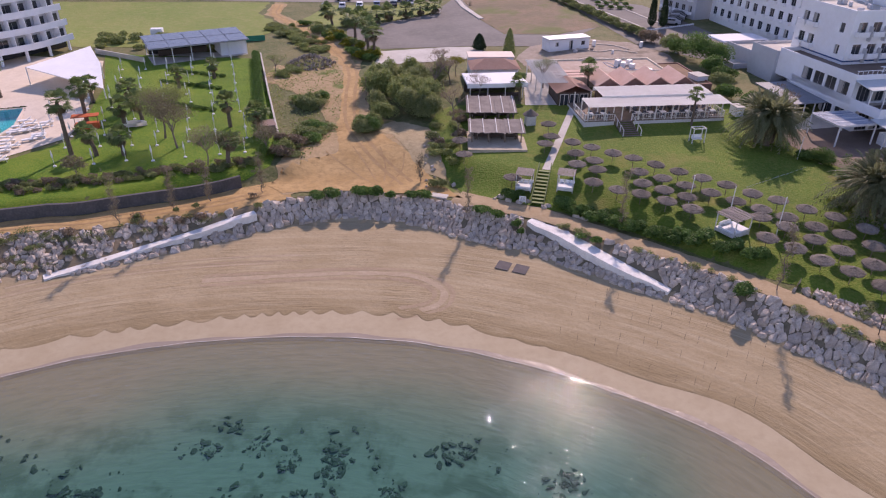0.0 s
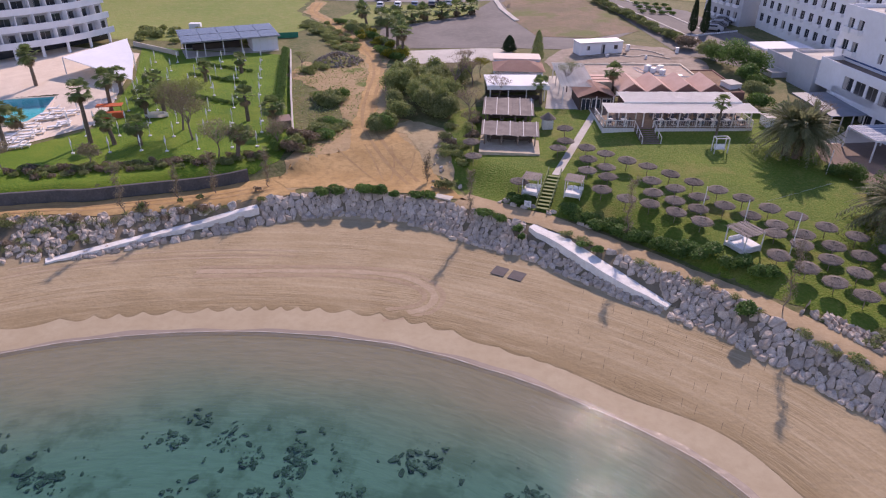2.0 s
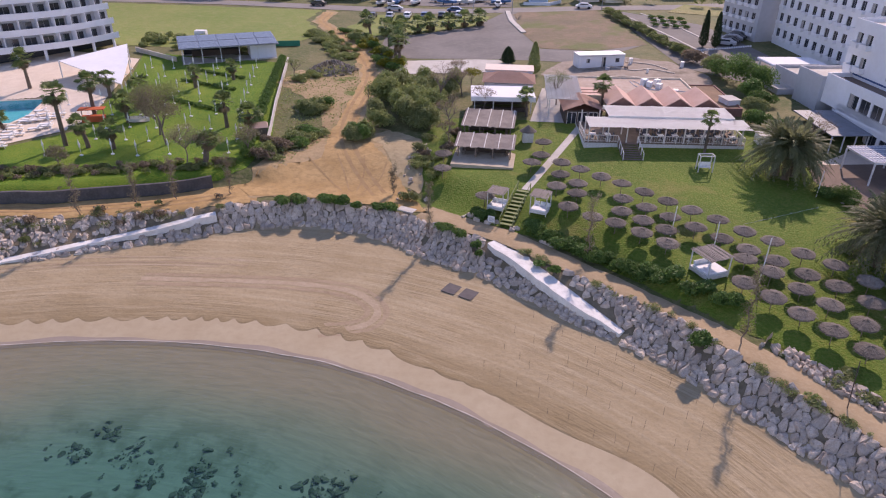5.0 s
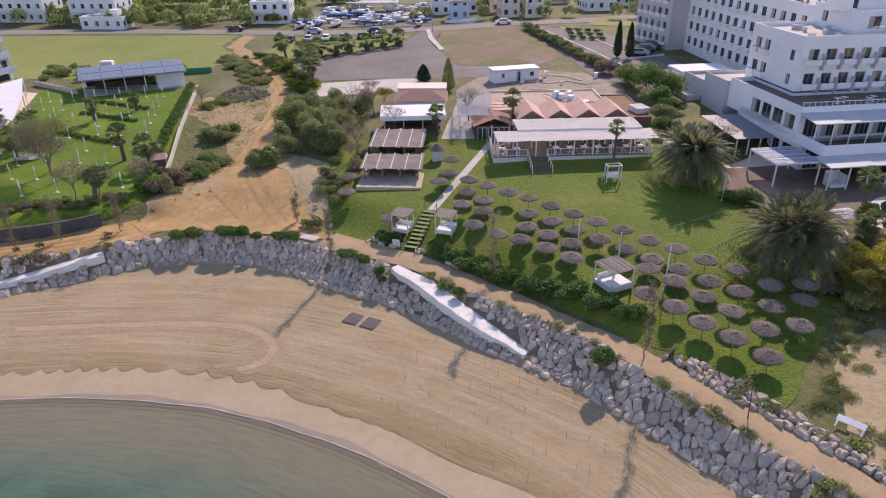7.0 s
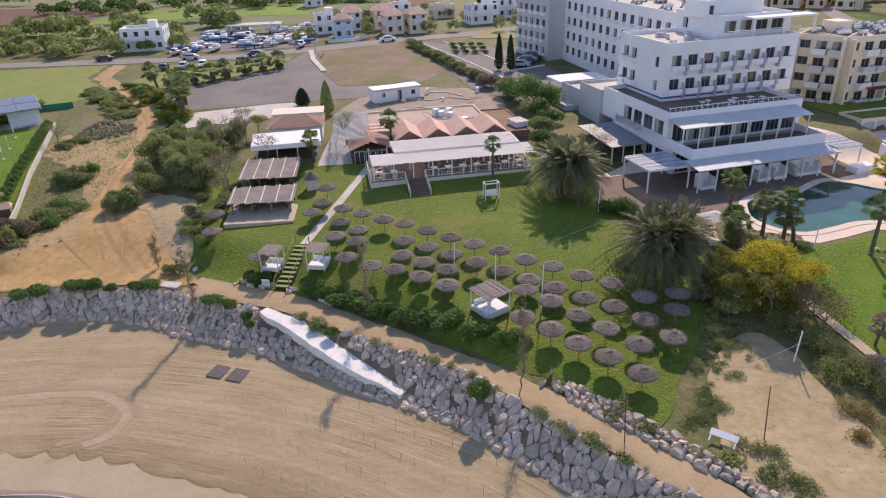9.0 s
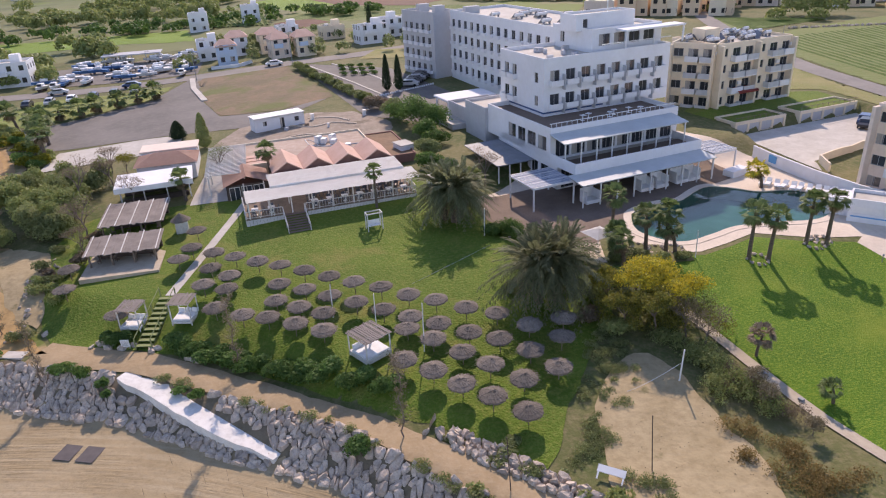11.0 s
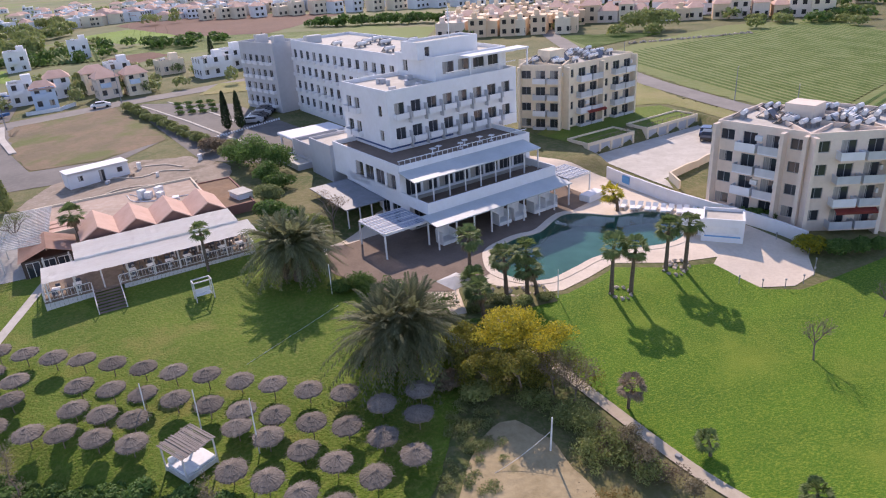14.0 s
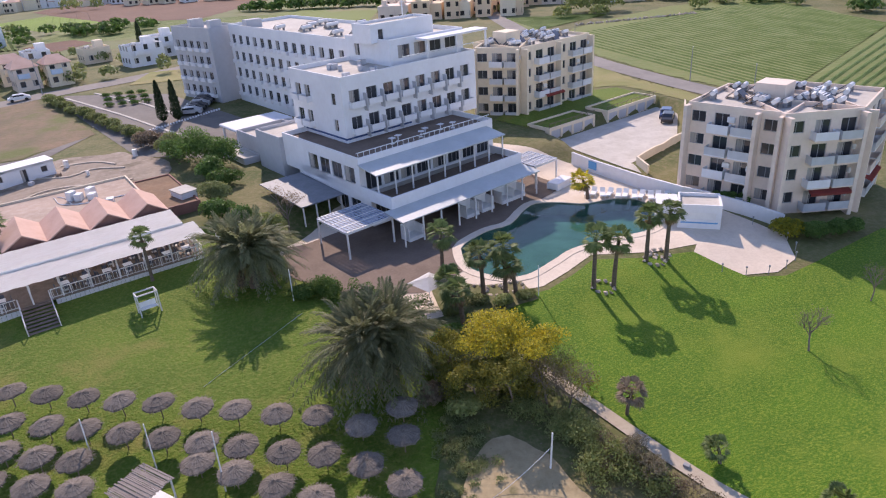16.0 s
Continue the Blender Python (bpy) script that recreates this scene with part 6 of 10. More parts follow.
def make_garages(x, y, ang, n, label, z=None):
    z = ground_z(x, y) if z is None else z
    g = thing("garage_row", pose(x, y, z, 0, 0, ang), label, "garages")
    w = 2.45 * n + 0.4
    holes = [(0.4 + 2.45 * i, 2.45 + 2.45 * i, 0.0, 1.4, -1) for i in range(n)]
    block(g, Matrix(), w, 4.5, -0.6, 1.65, M_CREAM, {"front": holes}, 0.25, M_LAWN)
    door = cached(("garage_door",), lambda: boxes((0, 2.05, 0.09, 0.13, 0, 1.4)), M_GREYWALL)
    slat = cached(("garage_slat",), lambda: boxes((0, 2.05, 0.07, 0.089, 0.01, 0.17)), M_GREYWALL)
    for i in range(n):
        d = shared("door", door, g, pose(0.4 + 2.45 * i, 0.05, 0))
        for k in range(7):
            shared("slat", slat, d, pose(0, 0, 0.195 * k))
    rail = boxes((0, w, 0.05, 0.1, 2.5, 2.56))
    for i in range(int(w / 1.2) + 1):
        box(rail, min(1.2 * i, w - 0.05), min(1.2 * i, w - 0.05) + 0.05, 0.05, 0.1, 1.9, 2.5)
    part("rail", rail, M_WOOD, g)
    return g


make_garages(89.8, 102.6, 11, 4, "cream garages with grey roller doors", 5.75)
make_garages(102.6, 104.9, 11.5, 5, "cream garages with grey roller doors beside the lawn", 5.75)


def wall_line(name, pts, z_off, h, t, mat, label, category="wall"):
    """A free-standing wall over the ground along plan points."""
    bm = bmesh.new()
    P = [Vector(p) for p in pts]
    fine = []
    for a, b in zip(P[:-1], P[1:]):
        k = max(1, int((b - a).length / 2))
        fine += [a.lerp(b, i / k) for i in range(k)]
    fine.append(P[-1])
    rows = []
    for i, p in enumerate(fine):
        d = (fine[min(i + 1, len(fine) - 1)] - fine[max(i - 1, 0)]).normalized()
        s = Vector((-d.y, d.x)) * t / 2
        z = ground_z(p.x, p.y) + z_off
        rows.append([bm.verts.new((q.x, q.y, zz)) for q, zz in ((p + s, z - 0.4), (p - s, z - 0.4), (p - s, z + h), (p + s, z + h))])
    for a, b in zip(rows[:-1], rows[1:]):
        for k in range(4):
            bm.faces.new((a[k], a[(k + 1) % 4], b[(k + 1) % 4], b[k]))
    bm.faces.new(rows[0][::-1])
    bm.faces.new(rows[-1])
    bmesh.ops.recalc_face_normals(bm, faces=bm.faces[:])
    return tagged(link_mesh(name, bm, mat), label, category, kind="structure")


wall_line("wall_hotel_side", [(86.9, 93.6), (87.0, 90), (87.6, 82), (88.6, 76), (89.6, 73)], 0, 1.7, 0.25, M_WHITE, "tall white garden wall beside the pool")
wall_line("wall_yard", [(90.8, 83.6), (91.6, 86.4), (103.9, 90.2), (114.9, 101)], 0.3, 0.8, 0.25, M_CREAM, "low cream wall of the garage yard")
wall_line("wall_pool_east", [(90, 72.5), (91.3, 68), (91.8, 65.2)], 0, 1.5, 0.25, M_WHITE, "white wall panel beside the pool house")
bm = boxes((-0.7, 0.7, -0.03, 0.03, 0, 1.0))
ob = link_mesh("blue_sign", bm, M_BLUEPAINT)
ob.matrix_basis = pose(86.84, 89.4, ground_z(86.8, 89.4) + 0.5, 0, 0, -86)
tagged(ob, "blank blue board on the white wall", "board")


# ---- hotel pool ----
POOL = closed([(61.3, 78.5), (62.6, 80.3), (66.3, 81.7), (69.2, 81.8), (72.6, 84.1), (74.9, 85.1), (77.4, 83.6), (79.4, 81.6), (83.0, 80.9), (84.9, 79.0), (84.4, 75.2), (82.2, 72.8), (79.4, 72.0), (75.5, 72.7), (70.9, 73.0), (67.7, 72.0), (64.0, 71.0), (61.9, 72.0), (60.4, 75.0)], 0.8)


def make_pool(name, outline, mat_wall, mat_water, label, z, depth, coping, cop_w=0.45):
    p = thing(name, Matrix(), label, "swimming pool", kind="structure")
    n = len(outline)
    tris = bmesh.new()
    vs = [tris.verts.new((x, y, z)) for x, y in outline]
    tris.faces.new(vs)
    bmesh.ops.triangulate(tris, faces=tris.faces[:])
    w = part("pool_water", tris, mat_water, p)
    dep = w.data.attributes.new("depth", "FLOAT", "POINT")
    dep.data.foreach_set("value", [1.0] * len(w.data.vertices))
    bm = bmesh.new()
    top = [bm.verts.new((x, y, z + 0.05)) for x, y in outline]
    low = [bm.verts.new((x, y, z - depth)) for x, y in outline]
    for i in range(n):
        bm.faces.new((top[i], top[(i + 1) % n], low[(i + 1) % n], low[i]))
    bm.faces.new(low)
    part("basin", bm, mat_wall, p)
    area = sum(outline[i - 1][0] * outline[i][1] - outline[i][0] * outline[i - 1][1] for i in range(n))
    sg = 1 if area > 0 else -1
    bm = bmesh.new()
    ring = []
    for i in range(n):
        a, b = Vector(outline[i - 1]), Vector(outline[(i + 1) % n])
        t = (b - a).normalized()
        s = Vector((t.y, -t.x)) * sg
        q = Vector(outline[i])
        ring.append([bm.verts.new((q.x, q.y, z + 0.02)), bm.verts.new((q.x, q.y, z + 0.15)), bm.verts.new((q.x + s.x * cop_w, q.y + s.y * cop_w, z + 0.15)), bm.verts.new((q.x + s.x * cop_w, q.y + s.y * cop_w, z - 0.6))])
    for i in range(n):
        a, b = ring[i], ring[(i + 1) % n]
        for k in range(3):
            bm.faces.new((a[k], a[k + 1], b[k + 1], b[k]))
    bmesh.ops.recalc_face_normals(bm, faces=bm.faces[:])
    part("coping", bm, coping, p)
    return p


M_POOLBED = surface("grey_green_pool_bed", (0.14, 0.25, 0.22), (0.10, 0.19, 0.165), 0.25, (0.07, 0.11, 0.095), 1.0, 0.4)


def cut_for_pool(names, outline, z):
    """Sinks the ground and its covers below the basin floor inside the pool outline."""
    P = np.array(outline)
    c = P.mean(0)
    grown = [tuple(c + (p - c) * 1.0 + (p - c) / np.linalg.norm(p - c) * 0.25) for p in P]
    for nm in names:
        me = bpy.data.objects[nm].data
        bm = bmesh.new()
        bm.from_mesh(me)
        box_ = [f for f in bm.faces if P[:, 0].min() - 2 < f.calc_center_median().x < P[:, 0].max() + 2 and P[:, 1].min() - 2 < f.calc_center_median().y < P[:, 1].max() + 2]
        ed = list({e for f in box_ for e in f.edges})
        bmesh.ops.subdivide_edges(bm, edges=ed, cuts=2, use_grid_fill=True)
        vs = [v for v in bm.verts if P[:, 0].min() - 1 < v.co.x < P[:, 0].max() + 1 and P[:, 1].min() - 1 < v.co.y < P[:, 1].max() + 1]
        ins = inside(grown, np.array([v.co.x for v in vs]), np.array([v.co.y for v in vs]))
        if nm == "ground":
            for v, k in zip(vs, ins):
                if k:
                    v.co.z = z
        else:
            dead = [v for v, k in zip(vs, ins) if k]
            bmesh.ops.delete(bm, geom=dead, context="VERTS")
        bm.to_mesh(me)
        bm.free()


ZP = 5.1
cut_for_pool(["ground", "hotel_terrace", "terrace_floor", "lawn_hotel"], POOL, ZP - 2.2)
make_pool("hotel_pool", POOL, M_POOLBED, M_POOL, "free-form pool with dull green water", ZP, 1.5, M_PAVING, 0.9)
CLUB_POOL = [(-70, 81.5), (-63.6, 84.4), (-63.8, 88.5), (-66.8, 96.3), (-74, 93.4), (-78, 90)]
ZC = float(np.mean([ground_z(x, y) for x, y in CLUB_POOL])) + 0.1
drape("club_terrace", [(-62, 70.8), (-60.5, 74.5), (-54, 84.5), (-55.5, 93), (-62, 112), (-66, 122), (-110, 130), (-110, 70), (-72, 60)], M_PAVING, 0.07, "cream paved terrace round the club pool", "terrace")
cut_for_pool(["ground", "club_terrace", "lawn_club"], CLUB_POOL, ZC - 2.0)
M_CLUBWATER = water_material("club_pool_water", (0.6, 0.95, 0.95), (0.55, 0.93, 0.95), 0.006, 2.0)
make_pool("club_pool", CLUB_POOL, M_POOLTILE, M_CLUBWATER, "bright turquoise club pool", ZC, 1.2, M_PAVING, 0.6)


def pool_house():
    t = thing("pool_house", ground_pose(82.7, 70.8, -44), "low white pool bar with a blue painted stripe", "pool bar")
    block(t, Matrix(), 4.2, 3.6, -0.3, 2.3, M_WHITE, {"front": [(0.5, 3.7, 1.0, 1.8, -1)]}, 0.35)
    part("shutter", boxes((0.5, 3.7, 0.1, 0.14, 1.0, 1.8)), M_WHITEMETAL, t)
    part("stripe", boxes((0.3, 3.9, -0.012, -0.004, 0.62, 0.78)), M_BLUEPAINT, t, "blue painted stripe")
    part("annexe", boxes((-2.2, -0.004, 1.4, 4.6, -0.3, 2.0)), M_WHITE, t)


pool_house()


def slab(name, x, y, ang, w, d, h, mat, label, cat, dz=0.0):
    ob = link_mesh(name, rounded(boxes((-w / 2, w / 2, -d / 2, d / 2, 0, h)), 0.02), mat)
    ob.matrix_basis = ground_pose(x, y, ang, dz)
    return tagged(ob, label, cat)


# wall bench blocks and stacked loungers by the pool wall
slab("planter", 80.6, 88.0, 20, 3.2, 1.6, 0.9, M_WHITE, "low white masonry planter by the wall", "planter")


def lounger(x, y, ang, label, group, mat=None):
    if "lounger" not in CACHE:
        CACHE["lounger"] = [
            ("frame", cached(("lframe",), lambda: boxes((-0.33, 0.33, -0.95, 0.95, 0.26, 0.32), (-0.3, -0.24, -0.9, -0.84, 0, 0.26), (0.24, 0.3, -0.9, -0.84, 0, 0.26), (-0.3, -0.24, 0.7, 0.76, 0, 0.26), (0.24, 0.3, 0.7, 0.76, 0, 0.26)), M_WHITEMETAL)),
            ("mattress", cached(("lmat",), lambda: rounded(boxes((-0.3, 0.3, -0.92, 0.3, 0.325, 0.4)), 0.02), M_CUSHION)),
        ]

        def back():
            bm = bmesh.new()
            box(bm, -0.3, 0.3, 0, 0.68, 0.0, 0.07, pose(0, 0.3, 0.335, 32, 0, 0))
            return bm

        CACHE["lounger"].append(("backrest", cached(("lback",), back, M_CUSHION)))
    t = thing("sun_lounger", ground_pose(x, y, ang, 0.08), label, "sun lounger", group)
    for nm, me in CACHE["lounger"]:
        shared(nm, me, t)
    return t


_r = np.random.default_rng(4)
for i in range(13):
    s = i / 12
    lounger(81.3 + 7.4 * s, 83.6 - 8.0 * s + 0.2 * (i % 2), -48 + _r.uniform(-10, 10), "white sun lounger by the pool wall", "loungers by the hotel pool")
for i in range(26):
    lounger(-63.2 + _r.uniform(0, 5.5) - (i % 3) * 0.3, 75 + i * 0.62 + _r.uniform(-0.2, 0.2), -60 + _r.uniform(-8, 8), "white lounger beside the club pool", "loungers by the club pool")


# ---- straw umbrellas ----
def thatch_bm(seed, r=1.06, h=0.42):
    """Shallow straw cone with loose radial strands and a ragged skirt."""
    rng = np.random.default_rng(seed)
    bm = bmesh.new()
    n = 40
    apex = bm.verts.new((0, 0, h))
    rings = []
    for k, (s, dz) in enumerate(((0.14, -0.03), (0.42, -0.12), (0.44, -0.14), (0.72, -0.24), (0.74, -0.265), (1.0, -0.38))):
        ring = []
        for i in range(n):
            a = 2 * math.pi * i / n
            q = r * s * (1 + (rng.uniform(-0.05, 0.05) if k == 5 else rng.uniform(-0.015, 0.015)))
            ring.append(bm.verts.new((q * math.cos(a), q * math.sin(a), h + dz + rng.uniform(-0.015, 0.015) + (0.012 if i % 2 else -0.012))))
        rings.append(ring)
    for i in range(n):
        bm.faces.new((apex, rings[0][i], rings[0][(i + 1) % n]))
        for k in range(5):
            bm.faces.new((rings[k][i], rings[k + 1][i], rings[k + 1][(i + 1) % n], rings[k][(i + 1) % n]))
    low = [bm.verts.new((v.co.x * 1.0, v.co.y * 1.0, v.co.z - rng.uniform(0.1, 0.18))) for v in rings[5]]
    hub = bm.verts.new((0, 0, h - 0.12))
    for i in range(n):
        bm.faces.new((rings[5][i], low[i], low[(i + 1) % n], rings[5][(i + 1) % n]))
        bm.faces.new((low[i], hub, low[(i + 1) % n]))
    for i in range(200):
        a, q = rng.uniform(0, 6.283), r * math.sqrt(rng.uniform(0.03, 1.0))
        d = Vector((math.cos(a), math.sin(a), -0.36 + rng.uniform(-0.12, 0.1))).normalized()
        p = Vector((q * math.cos(a), q * math.sin(a), h - 0.38 * q / r + 0.015))
        s = Vector((-math.sin(a), math.cos(a), 0)) * 0.018
        L = rng.uniform(0.15, 0.36)
        e = p + d * L + Vector((0, 0, 0.02))
        bm.faces.new([bm.verts.new(v) for v in (p - s, p + s, e + s * 0.6, e - s * 0.6)])
    return bm


def pole_bm(h):
    bm = bmesh.new()
    tube(bm, (0, 0, -0.3), (0, 0, h), 0.04, 0.035, 8)
    return bm


def rib_bm(h):
    return tube(bmesh.new(), (0, 0, h - 0.15), (0.85, 0, h - 0.34), 0.018, None, 4)


def straw_umbrella(x, y, rng, group, label):
    y += 0.55 + 0.02 * (y - 55)
    h = rng.uniform(1.5, 1.66)
    t = thing("straw_umbrella", pose(x, y, ground_z(x, y) + 0.05, rng.uniform(-3, 3), rng.uniform(-3, 3), rng.uniform(0, 360)), label, "umbrella", group)
    shared("canopy", cached(("thatch", int(rng.integers(4))), lambda: thatch_bm(int(rng.integers(99))), M_THATCH), t, pose(0, 0, h - 0.25))
    shared("pole", cached(("upole",), lambda: pole_bm(1.95), M_WOOD), t, pose(0, 0, h - 1.95))
    for i in range(6):
        shared("rib", cached(("urib",), lambda: rib_bm(1.95), M_WOOD), t, pose(0, 0, h - 1.95, 0, 0, 60 * i))
    return t


_r = np.random.default_rng(17)
UROWS = (((15.1, 78.9), (40.5, 60.8), 12), ((22.0, 70.6), (39.9, 57.2), 9), ((21.6, 67.7), (25.9, 64.4), 3), ((32.7, 60.6), (40.1, 52.1), 5), ((16.2, 68.4), (25.6, 62.1), 5), ((31.8, 56.7), (39.3, 48.8), 5))
for (x0, y0), (x1, y1), n in UROWS:
    for i in range(n):
        s = i / (n - 1)
        straw_umbrella(x0 + (x1 - x0) * s + _r.uniform(-0.12, 0.12), y0 + (y1 - y0) * s + _r.uniform(-0.12, 0.12), _r, "straw umbrellas on the lawn", "round grey straw umbrella on the sunny lawn")
for x, y in ((15.2, 75.6), (17.1, 73.5), (14.8, 72.3), (17.1, 71.1)):
    straw_umbrella(x, y, _r, "straw umbrellas on the lawn", "round grey straw umbrella beside the concrete path")
for x, y in ((42.7, 58.5), (45.8, 58.7), (41.7, 55.2), (44.7, 56.2), (43.2, 52.9)):
    straw_umbrella(x, y, _r, "straw umbrellas on the lawn", "round grey straw umbrella shaded by a date palm")
for x, y in ((6.9, 71.0), (0.6, 80.0), (1.1, 76.3), (12.8, 84.7), (12.7, 80.8), (11.6, 78.5)):
    straw_umbrella(x, y, _r, "straw umbrellas on the lawn", "round grey straw umbrella near the thatched hut")


# ---- green garden stairs ----
def make_stairs(x, y, ang, z0, z1, run, w, n, mat, rail_mat, label, name="garden_stairs"):
    t = thing(name, pose(x, y, z0, 0, 0, ang), label, "stairs")
    rise = (z1 - z0) / n
    tread = cached(("tread", run, n, w), lambda: rounded(boxes((-w / 2, w / 2, 0, run / n * 0.72, -0.06, 0)), 0.015), mat)
    for i in range(n):
        shared("step", tread, t, pose(0, run * i / n, rise * (i + 1)))
    for s in (-1, 1):
        bm = bmesh.new()
        vs = [bm.verts.new(v) for v in ((s * w / 2, 0, -0.25), (s * w / 2, run, z1 - z0 - 0.25), (s * w / 2, run, z1 - z0), (s * w / 2, 0, rise * 0.8))]
        bm.faces.new(vs)
        bmesh.ops.solidify(bm, geom=bm.faces[:], thickness=0.06)
        part("stringer", bm, mat, t)
        bm = bmesh.new()
        tube(bm, (s * w / 2, 0, 0.95), (s * w / 2, run, z1 - z0 + 0.9), 0.045, None, 6)
        part("handrail", bm, rail_mat, t)
        post = cached(("stair_post", rail_mat.name), lambda: boxes((-0.045, 0.045, -0.045, 0.045, -0.1, 0.95)), rail_mat)
        for i in range(4):
            shared("post", post, t, pose(s * w / 2, run * i / 3, (z1 - z0) * i / 3))
    return t


make_stairs(9.7, 68.2, -13, 3.45, ground_z(11.3, 74.6) + 0.1, 6.4, 1.5, 10, M_GREENWOOD, M_GREENWOOD, "mossy green timber stairs up to the lawn")
t = thing("notice_stand", ground_pose(8.0, 68.9, -13), "small white framed notice board by the stairs", "notice board")
part("panel", boxes((-0.4, 0.4, -0.03, 0.03, 0.25, 0.95)), M_WHITEMETAL, t)
part("bars", boxes(*[(-0.28, 0.28, -0.04, -0.034, 0.4 + 0.12 * k, 0.44 + 0.12 * k) for k in range(4)]), M_DARKTRIM, t)
for s in (-0.36, 0.36):
    part("leg", boxes((s - 0.03, s + 0.03, -0.03, 0.03, -0.05, 0.25)), M_WHITEMETAL, t)


def cabana(x, y, ang, w, label, seed, lift=0.35):
    rng = np.random.default_rng(seed)
    t = thing("cabana_bed", ground_pose(x, y, ang, 0.05), label, "daybed", "cabana beds on the lawn")
    h = 2.05
    part("platform", rounded(boxes((-w / 2, w / 2, -w / 2, w / 2, 0.12, lift)), 0.02), M_WOODWHITE, t)
    post = cached(("cab_post", h), lambda: boxes((-0.045, 0.045, -0.045, 0.045, -0.1, h)), M_WOODWHITE)
    for a in (-1, 1):
        for b in (-1, 1):
            shared("post", post, t, pose(a * (w / 2 - 0.05), b * (w / 2 - 0.05), 0))
    bm = bmesh.new()
    for s in (-1, 1):
        box(bm, -w / 2, w / 2, s * (w / 2 - 0.05) - 0.04, s * (w / 2 - 0.05) + 0.04, h, h + 0.1)
        box(bm, s * (w / 2 - 0.05) - 0.04, s * (w / 2 - 0.05) + 0.04, -w / 2 + 0.1, w / 2 - 0.1, h, h + 0.1)
    part("top_frame", bm, M_WOODWHITE, t)
    bm = bmesh.new()
    n = 24
    for i in range(n):
        x0 = -w / 2 - 0.1 + (w + 0.2) * i / n
        a = rng.uniform(-0.03, 0.03)
        box(bm, x0, x0 + (w + 0.2) / n * rng.uniform(0.6, 1.1), -w / 2 - rng.uniform(0.05, 0.25), w / 2 + rng.uniform(0.05, 0.25), h + 0.12 + a, h + 0.15 + a)
    part("reed_roof", bm, M_REED, t, "ragged dry reed roof")
    part("mattress", rounded(boxes((-w / 2 + 0.08, w / 2 - 0.08, -w / 2 + 0.08, w / 2 - 0.3, lift, lift + 0.2)), 0.05), M_CUSHION, t)
    for k in range(3):
        q = rounded(boxes((-0.28, 0.28, -0.11, 0.11, 0, 0.4)), 0.05)
        part("cushion", q, M_CUSHION, t).matrix_basis = pose(-w / 2 + 0.45 + 0.62 * k, w / 2 - 0.42, lift + 0.2, -18, 0, rng.uniform(-12, 12))
    return t


cabana(8.4, 71.6, -14, 1.9, "small white daybed with reed roof beside stairs", 1)
cabana(13.2, 70.6, -14, 1.9, "small white daybed with reed roof by the path", 2)
cabana(29.3, 60.1, 32, 2.5, "large white lounge bed under a reed roof", 3, 0.5)

# swing bench frame on the lawn
t = thing("swing_bench", ground_pose(32.3, 82.9, 10), "white timber swing bench standing on the lawn", "bench")
for s in (-0.85, 0.85):
    part("post", boxes((s - 0.05, s + 0.05, -0.5, -0.4, 0, 2.0), (s - 0.05, s + 0.05, 0.4, 0.5, 0, 2.0)), M_WOODWHITE, t)
part("beam", boxes((-0.9, 0.9, -0.5, -0.4, 2.0, 2.1), (-0.9, 0.9, 0.4, 0.5, 2.0, 2.1), (-0.9, -0.8, -0.4, 0.4, 2.0, 2.1), (0.8, 0.9, -0.4, 0.4, 2.0, 2.1)), M_WOODWHITE, t)
part("seat", rounded(boxes((-0.7, 0.7, -0.25, 0.25, 0.5, 0.58)), 0.02), M_CUSHION, t)
part("backrest", rounded(boxes((-0.7, 0.7, 0.22, 0.28, 0.58, 1.1)), 0.02), M_CUSHION, t)


# ---- beach restaurant ----
REST = pose(18.0, 87.7, 0, 0, 0, 7.6)


